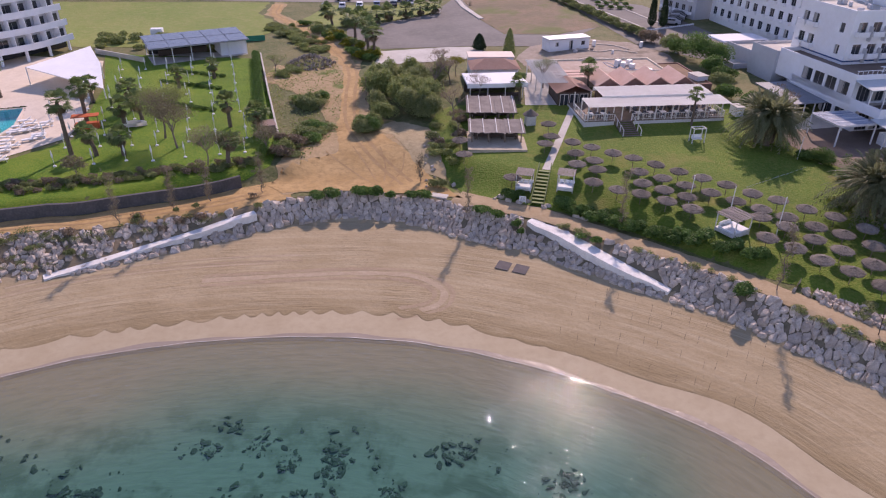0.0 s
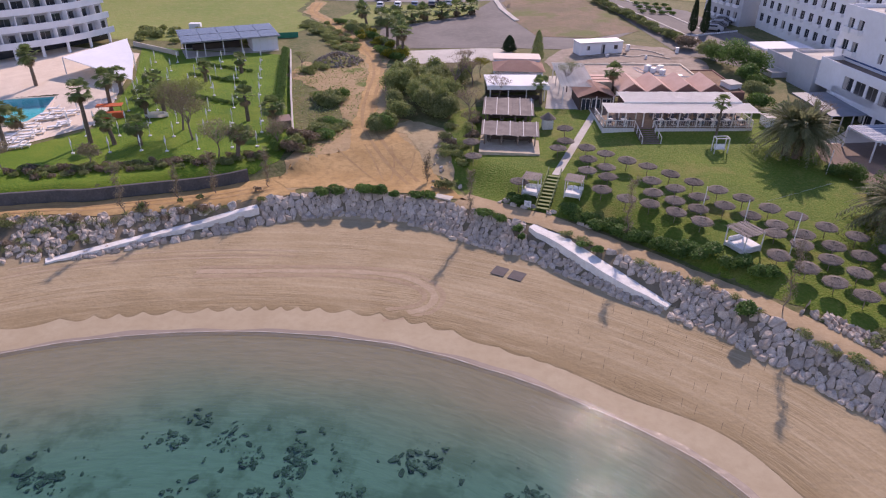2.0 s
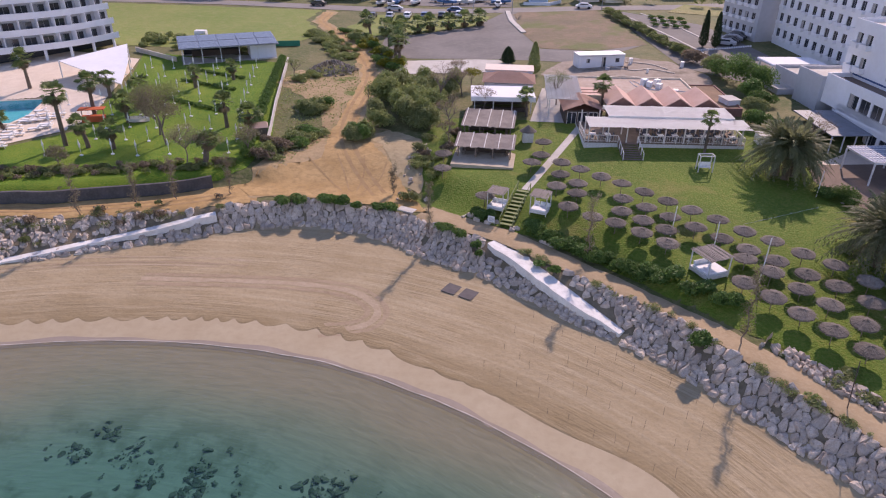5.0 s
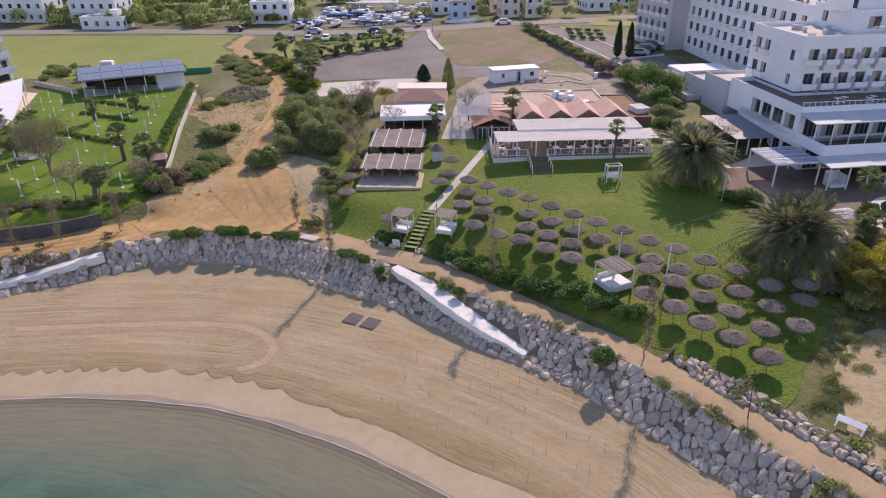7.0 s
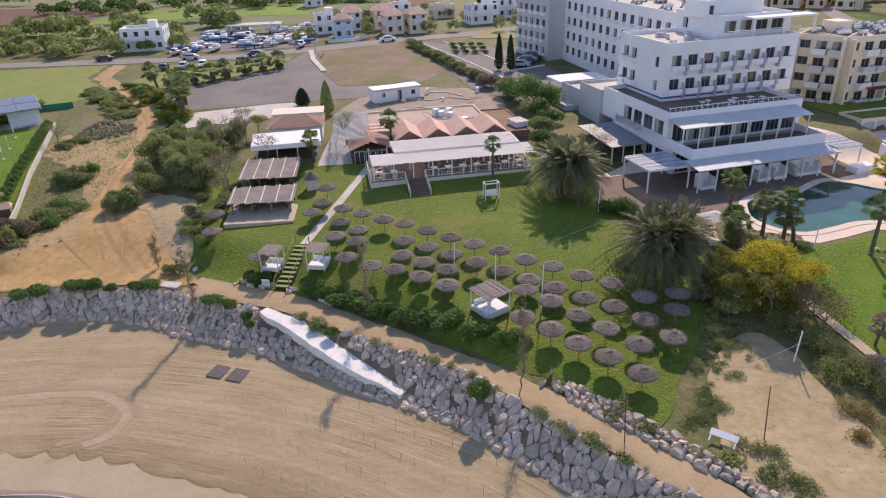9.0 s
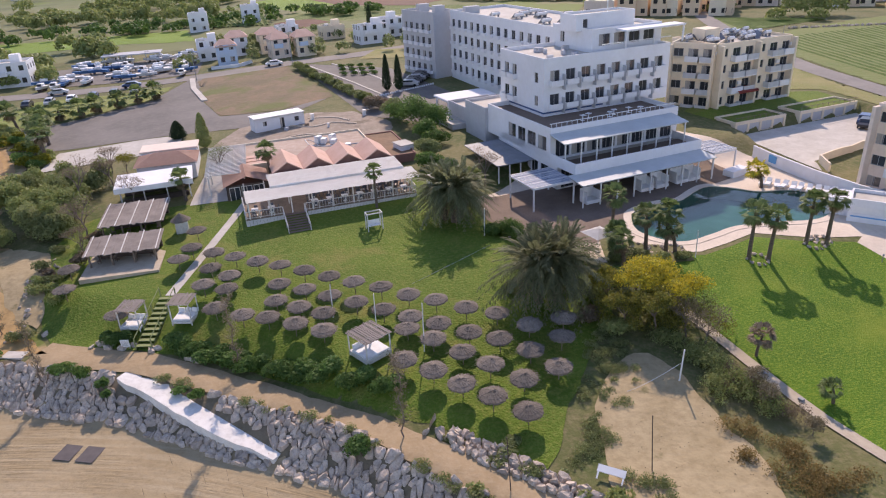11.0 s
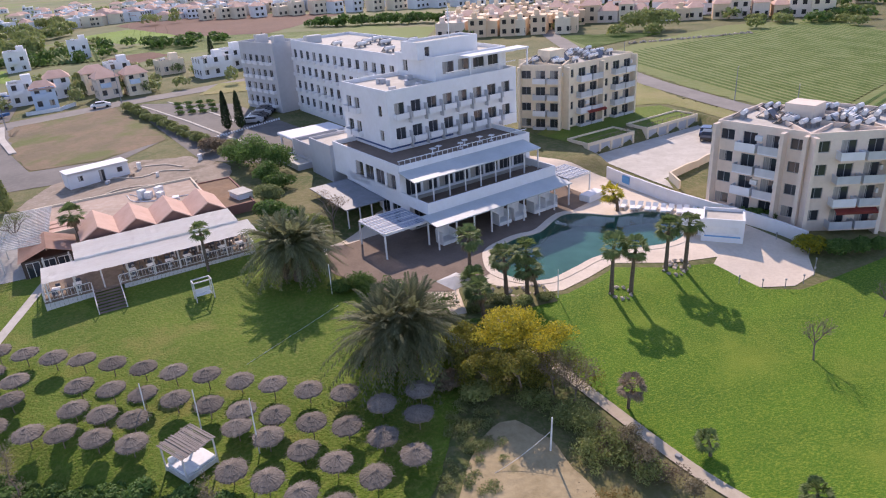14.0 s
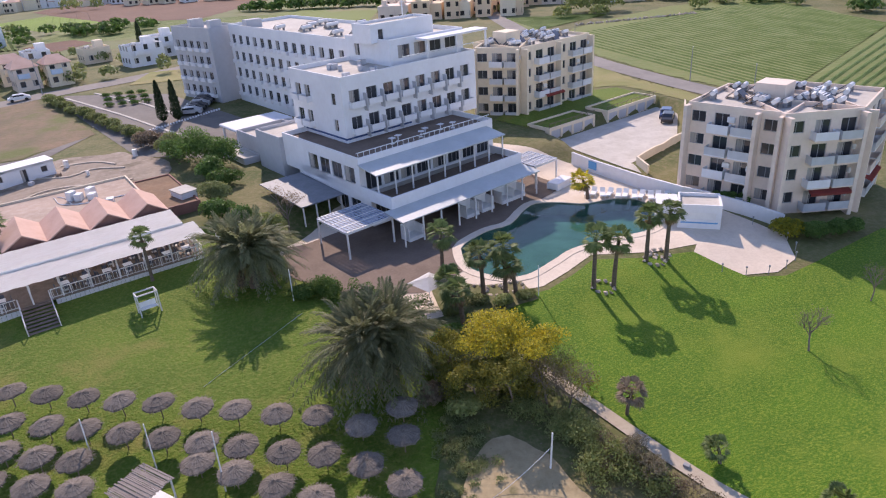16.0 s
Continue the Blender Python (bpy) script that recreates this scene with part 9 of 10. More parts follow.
_r = np.random.default_rng(23)
for j in range(9):
    for i in range(8):
        s, q = i / 7, j / 8
        x = -54 + 26.5 * s - 13.5 * q + _r.uniform(-0.5, 0.5)
        y = 74.5 + 5.5 * s + 40 * q + _r.uniform(-0.8, 0.8)
        if not (j < 2 and i < 1) and x > -64 + 0.25 * (y - 84) * (y < 100):
            folded_umbrella(x, y, _r)
for i in range(3):
    y = (96, 106, 113)[i]
    for k in range(9):
        bush(-36 - 0.36 * (y - 90) * 0.6 - 1.3 * k, y + 0.45 * k, 0.75, 0.5, "clipped low hedge on the club lawn", M_LEAF_HEDGE, k % 3, "club lawn hedges", "hedge")
for i in range(34):
    s = i / 33
    bush(-25.0 - 13.2 * s, 79 + 46.5 * s, 0.8, 1.6, "tall clipped hedge closing the club lawn", M_LEAF_HEDGE, i % 3, "club boundary hedge", "hedge")
wall_line("wall_club_side", [(-24.2, 84), (-30, 102), (-37.6, 126.5)], 0, 0.8, 0.25, M_CONCRETE, "weathered pale boundary wall of the club")
wall_line("wall_club_front", offset_line(stretch_of(ROCK_BASE, -78, -22), lambda x: float(np.interp(x, [-78, -43, -35, -27, -22], [9.9, 9.9, 9.2, 8.0, 8.2]))), 0, 1.45, 0.4, M_DARKSTONE, "dark stone retaining wall below the club lawn")
for i in range(120):
    s = _r.random()
    x, y = -58 + 33 * s, 65.8 + 11 * s + _r.uniform(-1.6, 1.6)
    bush(x, y, _r.uniform(0.5, 0.9), _r.uniform(0.4, 0.9), "low brownish border shrub of the club lawn", (M_LEAF_BROWN, M_LEAF_SCRUB, M_LEAF_OLIVE)[i % 3], i % 3, "club border shrubs")
for i, (x, y, h, k) in enumerate(((-50.4, 78.5, 7.2, 1.5), (-60.4, 75.4, 5.0, 1.7), (-53.4, 89.4, 5.6, 1.5), (-47.0, 78.4, 3.2, 1.3), (-43.5, 78.7, 2.8, 1.4), (-47.8, 89.0, 3.4, 1.5), (-45.9, 90.7, 3.4, 1.5), (-57.0, 98.7, 3.2, 1.4), (-49.3, 95.4, 3.6, 1.6), (-32.8, 89.9, 3.8, 1.5), (-28.0, 87.7, 3.3, 1.6), (-28.8, 75.6, 3.2, 1.3), (-72.4, 100.0, 5.0, 1.6), (-62.5, 82.0, 2.2, 1.6), (-46.0, 106.0, 2.8, 1.2), (-42.0, 112.0, 2.6, 1.2))):
    fan_palm(x, y, h, "fan palm with shaggy trunk at the club", i, k, "club palms", trunk=0.24, skirt=16)
for i, (x, y, h) in enumerate(((-31.6, 75.9, 4.6), (-29.4, 77.2, 4.0), (-37.5, 81.5, 7.2), (-40.5, 85.0, 7.6), (-24.8, 79.5, 4.2), (-56.0, 68.6, 3.4), (-46.0, 71.0, 3.0))):
    make_tree("bare_tree", "wintry tree with thin brown twigs", x, y, h, M_LEAF_SPRING if i == 3 else M_LEAF_BARE, 5500 if 6 < h else 1500, 0.08, 120 + i, 0.8, None, 0.19, 3, "wintry club trees")


def solar_pavilion():
    t = thing("solar_pavilion", ground_pose(-55.5, 119.4, 31), "open pavilion with a dark solar panel roof", "pavilion")
    w, d = 17.5, 9.0
    part("floor", boxes((0, w, 0, d, -0.4, 0.15)), M_CONCRETE, t)
    for i in range(6):
        for y in (0.2, d - 0.3):
            part("post", boxes((0.15 + (w - 0.4) * i / 5, 0.3 + (w - 0.4) * i / 5, y, y + 0.15, 0.15, 2.9)), M_WHITEMETAL, t)
    part("roof_deck", boxes((-0.4, w + 0.4, -0.4, d + 0.3, 0, 0.15)), M_DARKTRIM, t).matrix_basis = pose(0, 0, 2.9, 3.5, 0, 0)
    me = cached(("solar_panel",), lambda: boxes((0.03, 3.55, 0.05, 4.55, 0.0, 0.05)), M_SOLAR)
    for i in range(5):
        for j in range(2):
            shared("solar_panel", me, t, pose(-0.3 + 3.63 * i, -0.35 + 4.75 * j, 3.06 + 0.29 * j, 3.5, 0, 0))
    part("store_room", boxes((12.6, w - 0.1, 1.0, 7.0, 0.15, 2.8)), M_WHITE, t)
    part("bar_counter", boxes((2, 11, 6.0, 6.8, 0.15, 1.2)), M_DARKWOOD, t)
    # near-black sheet stands for the shade at the pavilion's back
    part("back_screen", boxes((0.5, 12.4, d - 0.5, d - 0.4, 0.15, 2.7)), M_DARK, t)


solar_pavilion()
wall_line("fence_net", [(-57, 131), (-46, 137.5), (-40, 139.5)], 0, 1.1, 0.06, M_GREENNET, "green mesh fence behind the pavilion", "fence")
wall_line("wall_club_back", [(-70, 127.5), (-58, 121.5)], 0, 0.9, 0.25, M_CONCRETE, "low pale wall behind the club lawn")


def curved_hotel():
    t = thing("curved_hotel", Matrix(), "white curved hotel with stepped balcony floors", "hotel")
    line = [Vector(p) for p in spline([(-105, 96), (-92, 107), (-84, 114.5), (-78.5, 122), (-75.5, 131)], 1.4)]
    zb, sh, n = 5.4, 2.75, 7
    for k in range(n):
        z = zb + 2.2 + sh * k
        back = 0.7 * k
        bm, bw = bmesh.new(), bmesh.new()
        prev = None
        for i, p in enumerate(line):
            a, b = line[max(0, i - 1)], line[min(len(line) - 1, i + 1)]
            d = (b - a).normalized()
            s = Vector((-d.y, d.x))
            q = p + s * back
            r = p + s * (back + 1.6)
            e = p + s * 14
            cur = [bm.verts.new((q.x, q.y, z)), bm.verts.new((q.x, q.y, z + 1.15)), bm.verts.new((q.x + s.x * 0.15, q.y + s.y * 0.15, z + 1.15)), bm.verts.new((q.x + s.x * 0.15, q.y + s.y * 0.15, z + 0.2)), bm.verts.new((e.x, e.y, z + 0.2)), bm.verts.new((e.x, e.y, z))]
            cw = [bw.verts.new((r.x, r.y, z + 0.2)), bw.verts.new((r.x, r.y, z + sh))]
            if prev:
                for m in range(5):
                    bm.faces.new((prev[0][m], prev[0][m + 1], cur[m + 1], cur[m]))
                bw.faces.new((prev[1][0], cw[0], cw[1], prev[1][1]))
            prev = (cur, cw)
        bmesh.ops.recalc_face_normals(bm, faces=bm.faces[:])
        part("floor_band", bm, M_WHITE, t)
        part("rear_wall", bw, M_GREYWALL, t)
        for i in range(0, len(line) - 1, 2):
            a, b = line[i], line[min(i + 1, len(line) - 1)]
            d = (b - a).normalized()
            s = Vector((-d.y, d.x))
            ang = math.degrees(math.atan2(d.y, d.x))
            c = a + s * (back + 1.5)
            add_window(t, pose(c.x, c.y, z + 0.25, 0, 0, ang), 2.0, 2.0, 1, (i + k) % 3 == 0)
            f = a + s * (back + 0.12) - d * 1.35
            shared("fin", cached(("fin",), lambda: boxes((-0.07, 0.07, 0, 1.45, 0.2, 2.75)), M_WHITE), t, pose(f.x, f.y, z, 0, 0, ang))
    end = line[-1]
    d = (line[-1] - line[-2]).normalized()
    ang = math.degrees(math.atan2(d.y, d.x))
    part("end_wall", boxes((-0.15, 0.15, 4.9, 14, 0, 2.2 + sh * n)), M_WHITE, t).matrix_basis = pose(end.x, end.y, zb, 0, 0, ang)
    part("roof", boxes((-40, 0, 5, 14, 2.2 + sh * n, 2.5 + sh * n)), M_CONCRETE, t).matrix_basis = pose(end.x, end.y, zb, 0, 0, ang)
    for i in range(0, len(line), 3):
        c = line[i]
        part("column", boxes((-0.2, 0.2, -0.2, 0.2, -0.5, 2.3)), M_WHITE, t).matrix_basis = pose(c.x - 0.2, c.y + 0.3, zb)
    part("ground_glass", boxes((-38, 0, 3.0, 3.2, -0.3, 2.2)), M_GLASS, t).matrix_basis = pose(end.x, end.y, zb, 0, 0, ang - 12)


curved_hotel()
t = thing("shade_tent", Matrix(), "tilted white canvas shade roof beside the hotel", "tent")
bm = bmesh.new()
C = [(-71.4, 106.9, 8.4), (-55.6, 100.2, 7.0), (-60.9, 111, 8.2), (-67, 120.4, 8.8)]
vs = [bm.verts.new(v) for v in C]
bm.faces.new(vs)
bmesh.ops.subdivide_edges(bm, edges=bm.edges[:], cuts=3, use_grid_fill=True)
bmesh.ops.solidify(bm, geom=bm.faces[:], thickness=0.12)
part("canvas", bm, M_WHITE, t)
for x, y, z in C:
    bm = bmesh.new()
    tube(bm, (x, y, ground_z(x, y)), (x, y, z), 0.1, None, 8)
    part("mast", bm, M_WHITEMETAL, t)
# little play boat and orange kiosk on the club lawn
t = thing("play_boat", ground_pose(-46.5, 89.5, 15), "old white rowing boat on the club lawn", "boat")
bm = bmesh.new()
sec = [(-1.6, 0.5), (-0.8, 0.75), (0, 0.8), (0.9, 0.6), (1.6, 0.05)]
rows = [[bm.verts.new((x, -w, 0.75)), bm.verts.new((x, -w * 0.6, 0.15)), bm.verts.new((x, w * 0.6, 0.15)), bm.verts.new((x, w, 0.75))] for x, w in sec]
for a, b in zip(rows[:-1], rows[1:]):
    for k in range(3):
        bm.faces.new((a[k], a[k + 1], b[k + 1], b[k]))
bm.faces.new(rows[0])
bmesh.ops.solidify(bm, geom=bm.faces[:], thickness=0.05)
part("hull", bm, M_WHITEMETAL, t)
M_ORANGE = surface("orange_red_paint", (0.55, 0.13, 0.05), (0.45, 0.10, 0.04), 1.0)
t = thing("orange_stall", ground_pose(-53.0, 88.5, 20), "small orange-red garden stall by the palms", "stall")
part("counter", rounded(boxes((-1.6, 1.6, -0.5, 0.5, 0, 0.9)), 0.03), M_ORANGE, t)
part("roof", rounded(boxes((-1.8, 1.8, -0.8, 0.8, 1.9, 2.0)), 0.02), M_ORANGE, t)
for x in (-1.5, 1.5):
    part("post", boxes((x - 0.05, x + 0.05, -0.05, 0.05, 0.9, 1.9)), M_WOOD, t)
t = thing("small_brown_hut", ground_pose(-26.8, 88.0, 25), "little brown-roofed garden hut by the wall", "hut")
part("shell", boxes((-0.9, 0.9, -0.8, 0.8, -0.2, 1.3)), M_WOOD, t)
bm = bmesh.new()
va = [bm.verts.new(v) for v in ((-1.1, -1, 1.3), (1.1, -1, 1.3), (1.1, 1, 1.3), (-1.1, 1, 1.3), (-0.9, 0, 1.9), (0.9, 0, 1.9))]
for f in ((0, 1, 5, 4), (2, 3, 4, 5), (1, 2, 5), (3, 0, 4), (3, 2, 1, 0)):
    bm.faces.new([va[i] for i in f])
part("roof", bm, M_TERRA, t)
# patterned parasol on the terrace and a cable over the lawn
t = thing("square_parasol", pose(54.1, 71.4, ground_z(54.1, 71.4) + 0.05, 0, 0, 18), "square white patterned parasol on the pool terrace", "umbrella")
bm = bmesh.new()
va = [bm.verts.new(v) for v in ((-1.3, -1.3, 2.15), (1.3, -1.3, 2.15), (1.3, 1.3, 2.15), (-1.3, 1.3, 2.15))]
top = bm.verts.new((0, 0, 2.65))
for k in range(4):
    bm.faces.new((va[k], va[(k + 1) % 4], top))
bmesh.ops.solidify(bm, geom=bm.faces[:], thickness=0.03)
part("canopy", bm, M_CUSHION, t, "white cloth canopy with a faint pattern")
part("pole", tube(bmesh.new(), (0, 0, 0), (0, 0, 2.6), 0.03, None, 8), M_WHITEMETAL, t)
part("base", tube(bmesh.new(), (0, 0, 0), (0, 0, 0.12), 0.3, 0.26, 12), M_CONCRETE, t)
bm = bmesh.new()
P = [Vector((34.4 + 9.4 * q, 70.1 + 5.6 * q, 0)) for q in np.linspace(0, 1, 14)]
P = [Vector((p.x, p.y, ground_z(p.x, p.y) + 0.1)) for p in P]
for a, b in zip(P[:-1], P[1:]):
    tube(bm, a, b, 0.013, None, 4, False)
tagged(link_mesh("cable", bm, M_CUSHION), "thin pale cable lying across the lawn", "cable")
drape("palm_bed", [(53.5, 67.2), (58, 66.8), (62.4, 66.8), (62.8, 70.0), (59.5, 71.6), (56.6, 75.0), (55.2, 73.0)], M_SCRUB, 0.13, "weedy planting bed under the pool palms", "bed", 0.3)
for i, (x, y, r, h) in enumerate(((57.6, 69.0, 1.0, 0.9), (59.4, 68.0, 1.1, 0.8), (61.6, 67.8, 0.9, 0.7), (56.2, 71.6, 0.9, 0.8), (55.0, 68.6, 1.2, 1.2), (57.0, 73.2, 0.8, 0.6))):
    bush(x, y, r, h, "low green shrub under the pool palms", M_LEAF_SCRUB if i % 2 else M_LEAF_OLIVE, i, "shrubs under the pool palms", "shrub")


# ---- weeds ----
def tufts(name, outline, n, seed, leaf, label, size=0.09):
    rng = np.random.default_rng(seed)
    P = np.array(outline)
    X, Y = rng.uniform(P[:, 0].min(), P[:, 0].max(), n), rng.uniform(P[:, 1].min(), P[:, 1].max(), n)
    k = inside(outline, X, Y)
    dens = np.array([noise.noise((x * 0.25, y * 0.25, seed)) for x, y in zip(X, Y)])
    k &= dens > rng.uniform(-0.7, 0.5, n)
    X, Y = X[k], Y[k]
    c = np.stack([X, Y, [ground_z(x, y) + 0.1 for x, y in zip(X, Y)]], 1)
    nr = rng.normal(size=c.shape) + (0, 0, 0.8)
    V, F = leaf_verts(c, nr / np.linalg.norm(nr, axis=1)[:, None], size, rng, 0.7)
    return tagged(raw(name, V.tolist(), F.tolist(), leaf), label, "grass", kind="stuff")


tufts("weeds", [(40, 34), (54, 36), (56, 44), (55, 52), (48, 55), (43, 48)], 900, 5, M_LEAF_BROWN, "dry weeds on the bare sandy patch", 0.07)
tufts("weeds", [(-20, 77), (-17, 90), (-19, 107), (-20, 116), (-24, 127), (-33, 121), (-34, 110), (-26, 92), (-24, 80)], 9000, 7, M_LEAF_SCRUB, "patchy weeds beside the dirt track", 0.13)


# ---- village, boat yard and distance ----
def house(x, y, ang, w, d, h, mat, label, roof="flat", seed=0, group="village houses", zoff=0.0):
    rng = np.random.default_rng(seed)
    t = thing("village_house", ground_pose(x, y, ang, zoff), label, "house", group)
    st = max(1, round(h / 3))
    n = max(2, int(w / 2.6))
    hs = [((i + 0.5) * w / n - 0.55, (i + 0.5) * w / n + 0.55, 0.9 + 3 * k, 2.2 + 3 * k, 0) for k in range(st) for i in range(n)]
    ls = [((i + 0.5) * d / 3 - 0.5, (i + 0.5) * d / 3 + 0.5, 0.9 + 3 * k, 2.2 + 3 * k, 0) for k in range(st) for i in range(3)]
    block(t, Matrix(), w, d, -0.5, h, mat, {"front": hs, "left": ls, "right": ls}, 0.6 if roof == "flat" else 0.0)
    if roof == "flat":
        part("stair_head", boxes((w * 0.6, w * 0.6 + 2.2, d * 0.5, d * 0.5 + 2.4, h, h + 2.0)), mat, t)
        if rng.random() < 0.8:
            p = t.matrix_basis @ Vector((w * 0.3, d * 0.5, h))
            tank("water_heater", p.x, p.y, p.z, 20, group="village roof heaters")
    else:
        bm = bmesh.new()
        e = 0.4
        va = [bm.verts.new(v) for v in ((-e, -e, h), (w + e, -e, h), (w + e, d + e, h), (-e, d + e, h), (w * 0.25, d / 2, h + 1.7), (w * 0.75, d / 2, h + 1.7))]
        for f in ((0, 1, 5, 4), (2, 3, 4, 5), (1, 2, 5), (3, 0, 4), (3, 2, 1, 0)):
            bm.faces.new([va[i] for i in f])
        part("hip_roof", bm, M_TERRA, t)
    if st > 1:
        balcony(t, pose(w * 0.35, 0, 3.0), round(w * 0.45, 1), 1.2, 0.9, False, mat)
    return t


M_BLUEWHITE = surface("pale_blue_render", (0.55, 0.66, 0.80), (0.48, 0.60, 0.76), 0.4, rough=0.85)
for x, y, a, w, d, h, m, lab, roof in (
        (4.5, 200, 8, 5, 5.5, 4.8, M_BLUEWHITE, "pale blue village house with tiled roof", "hip"),
        (-2, 212, 8, 5.5, 6, 5.0, M_WHITE, "white village house with a flat roof", "flat"),
        (6, 214, 8, 5.5, 6, 5.2, M_WHITE, "white village house with a tiled roof", "hip"),
        (18.5, 200, 14, 5, 6, 5.0, M_PINK, "pinkish village house with a tiled roof", "hip"),
        (25, 200, 14, 5, 6, 5.0, M_CREAM, "cream village house with a tiled roof", "hip"),
        (33, 230, 14, 7, 6, 3.4, M_CREAM, "cream flat-roofed village house", "flat"),
        (43, 213, 16, 9, 6, 4.6, M_WHITE, "wide white villa with a flat roof", "flat"),
        (50, 224, 18, 8, 7, 5.0, M_WHITE, "white villa with a flat roof", "flat"),
        (15, 212, 12, 6, 6, 5.2, M_CREAM, "cream village house with a tiled roof", "hip"),
        (20, 224, 12, 6, 6, 5.0, M_WHITE, "white village house with a flat roof", "flat"),
        (60, 226, 20, 7, 7, 5.0, M_WHITE, "white village house with a flat roof", "flat"),
        (-15, 293, 6, 7, 7, 6.4, M_WHITE, "tall white house behind the village", "flat"),
        (4, 303, 6, 7, 7, 6.4, M_WHITE, "tall white house behind the village", "flat"),
        (-52, 199, 6, 11, 8, 5.4, M_WHITE, "white villa with an arched porch", "flat"),
        (-106, 200, 0, 14, 10, 8.8, M_WHITE, "white village apartment house", "hip"),
        (-128, 200, 0, 14, 10, 8.8, M_WHITE, "white village apartment house", "hip"),
        (-96, 188, 0, 12, 6, 2.8, M_WHITE, "low white roadside building", "flat")):
    house(x, y, a, w, d, h, m, lab, roof, int(x + y))
wall_line("wall_blue_house", [(3, 196), (10, 194.8), (13, 199)], 0, 0.8, 0.3, M_WHITE, "low white garden wall")
_r = np.random.default_rng(77)
def far_block(x, y, ang, w, d, h, mat, roof):
    key = ("far_house", round(w), round(d), round(h), mat.name, roof)

    def build():
        bm = bmesh.new()
        box(bm, 0, round(w), 0, round(d), -0.5, round(h))
        for k in range(max(1, round(h) // 3)):
            for i in range(max(2, round(w) // 3)):
                x0 = 0.8 + i * 3
                box(bm, x0, min(x0 + 1.3, round(w) - 0.3), -0.06, 0.05, 0.9 + 3 * k, 2.3 + 3 * k, None, 1)
        if roof:
            e = 0.3
            W, D, H = round(w), round(d), round(h)
            va = [bm.verts.new(v) for v in ((-e, -e, H), (W + e, -e, H), (W + e, D + e, H), (-e, D + e, H), (W * 0.3, D / 2, H + 1.8), (W * 0.7, D / 2, H + 1.8))]
            for f in ((0, 1, 5, 4), (2, 3, 4, 5), (1, 2, 5), (3, 0, 4)):
                bm.faces.new([va[q] for q in f]).material_index = 2
        else:
            box(bm, 1, 2.6, 2, 4, round(h), round(h) + 1.6)
        return bm

    me = cached(key, build, [mat, M_DARK, M_TERRA])
    ob = new("town_house", me)
    ob.matrix_basis = ground_pose(x, y, ang)
    return tagged(ob, "far white town house with small windows", "house", "far town houses")


def street(x0, y0, x1, y1, n, mats, label, group, w=(6, 8, 9), h=(6, 6, 7), ang=None, tiled=0.5):
    """A terrace of houses side by side along a plan line."""
    a = math.degrees(math.atan2(y1 - y0, x1 - x0)) if ang is None else ang
    for k in range(n):
        s = (k + _r.uniform(-0.2, 0.2)) / max(1, n - 1)
        ob = far_block(x0 + (x1 - x0) * s, y0 + (y1 - y0) * s + _r.uniform(-1, 1), a + _r.uniform(-4, 4), w[int(_r.integers(3))], 8, h[int(_r.integers(3))], mats[int(_r.integers(len(mats)))], _r.random() < tiled)
        tagged(ob, label, "house", group)


M_APRICOT = surface("apricot_render_wall", (0.78, 0.60, 0.42), (0.72, 0.54, 0.37), 0.3, rough=0.85)
for k in range(6):
    street(121 + 6 * k, 240 + 9 * k, 158 + 7 * k, 215 + 9 * k, 9, (M_CREAM, M_APRICOT, M_APRICOT, M_PINK), "cream terraced estate house with small windows", "estate houses", (4, 5, 6), (5, 5, 6), tiled=0.25)
for k in range(8):
    street(168 + 9 * k, 244 + 12 * k, 232 + 10 * k, 186 + 15 * k, 15, (M_CREAM, M_PINK, M_WHITE, M_APRICOT), "pale town house with terracotta roof", "town houses on the east side", (5, 6, 7), (4, 5, 6), tiled=0.8)
for k in range(6):
    street(60 + 14 * k, 440 + 26 * k, 240 + 24 * k, 322 + 32 * k, 20, (M_WHITE, M_WHITE, M_CREAM), "far white town house with small windows", "far town houses", (6, 7, 9), (5, 6, 7), tiled=0.35, ang=15)
for k in range(70):
    far_block(_r.uniform(-420, 700), _r.uniform(560, 860), 15 + _r.uniform(-15, 15), int(_r.choice([7, 9, 12])), int(_r.choice([8, 10])), int(_r.choice([4, 6, 7])), (M_WHITE, M_CREAM, M_PINK)[k % 3 if k % 2 else 0], k % 2 == 0)


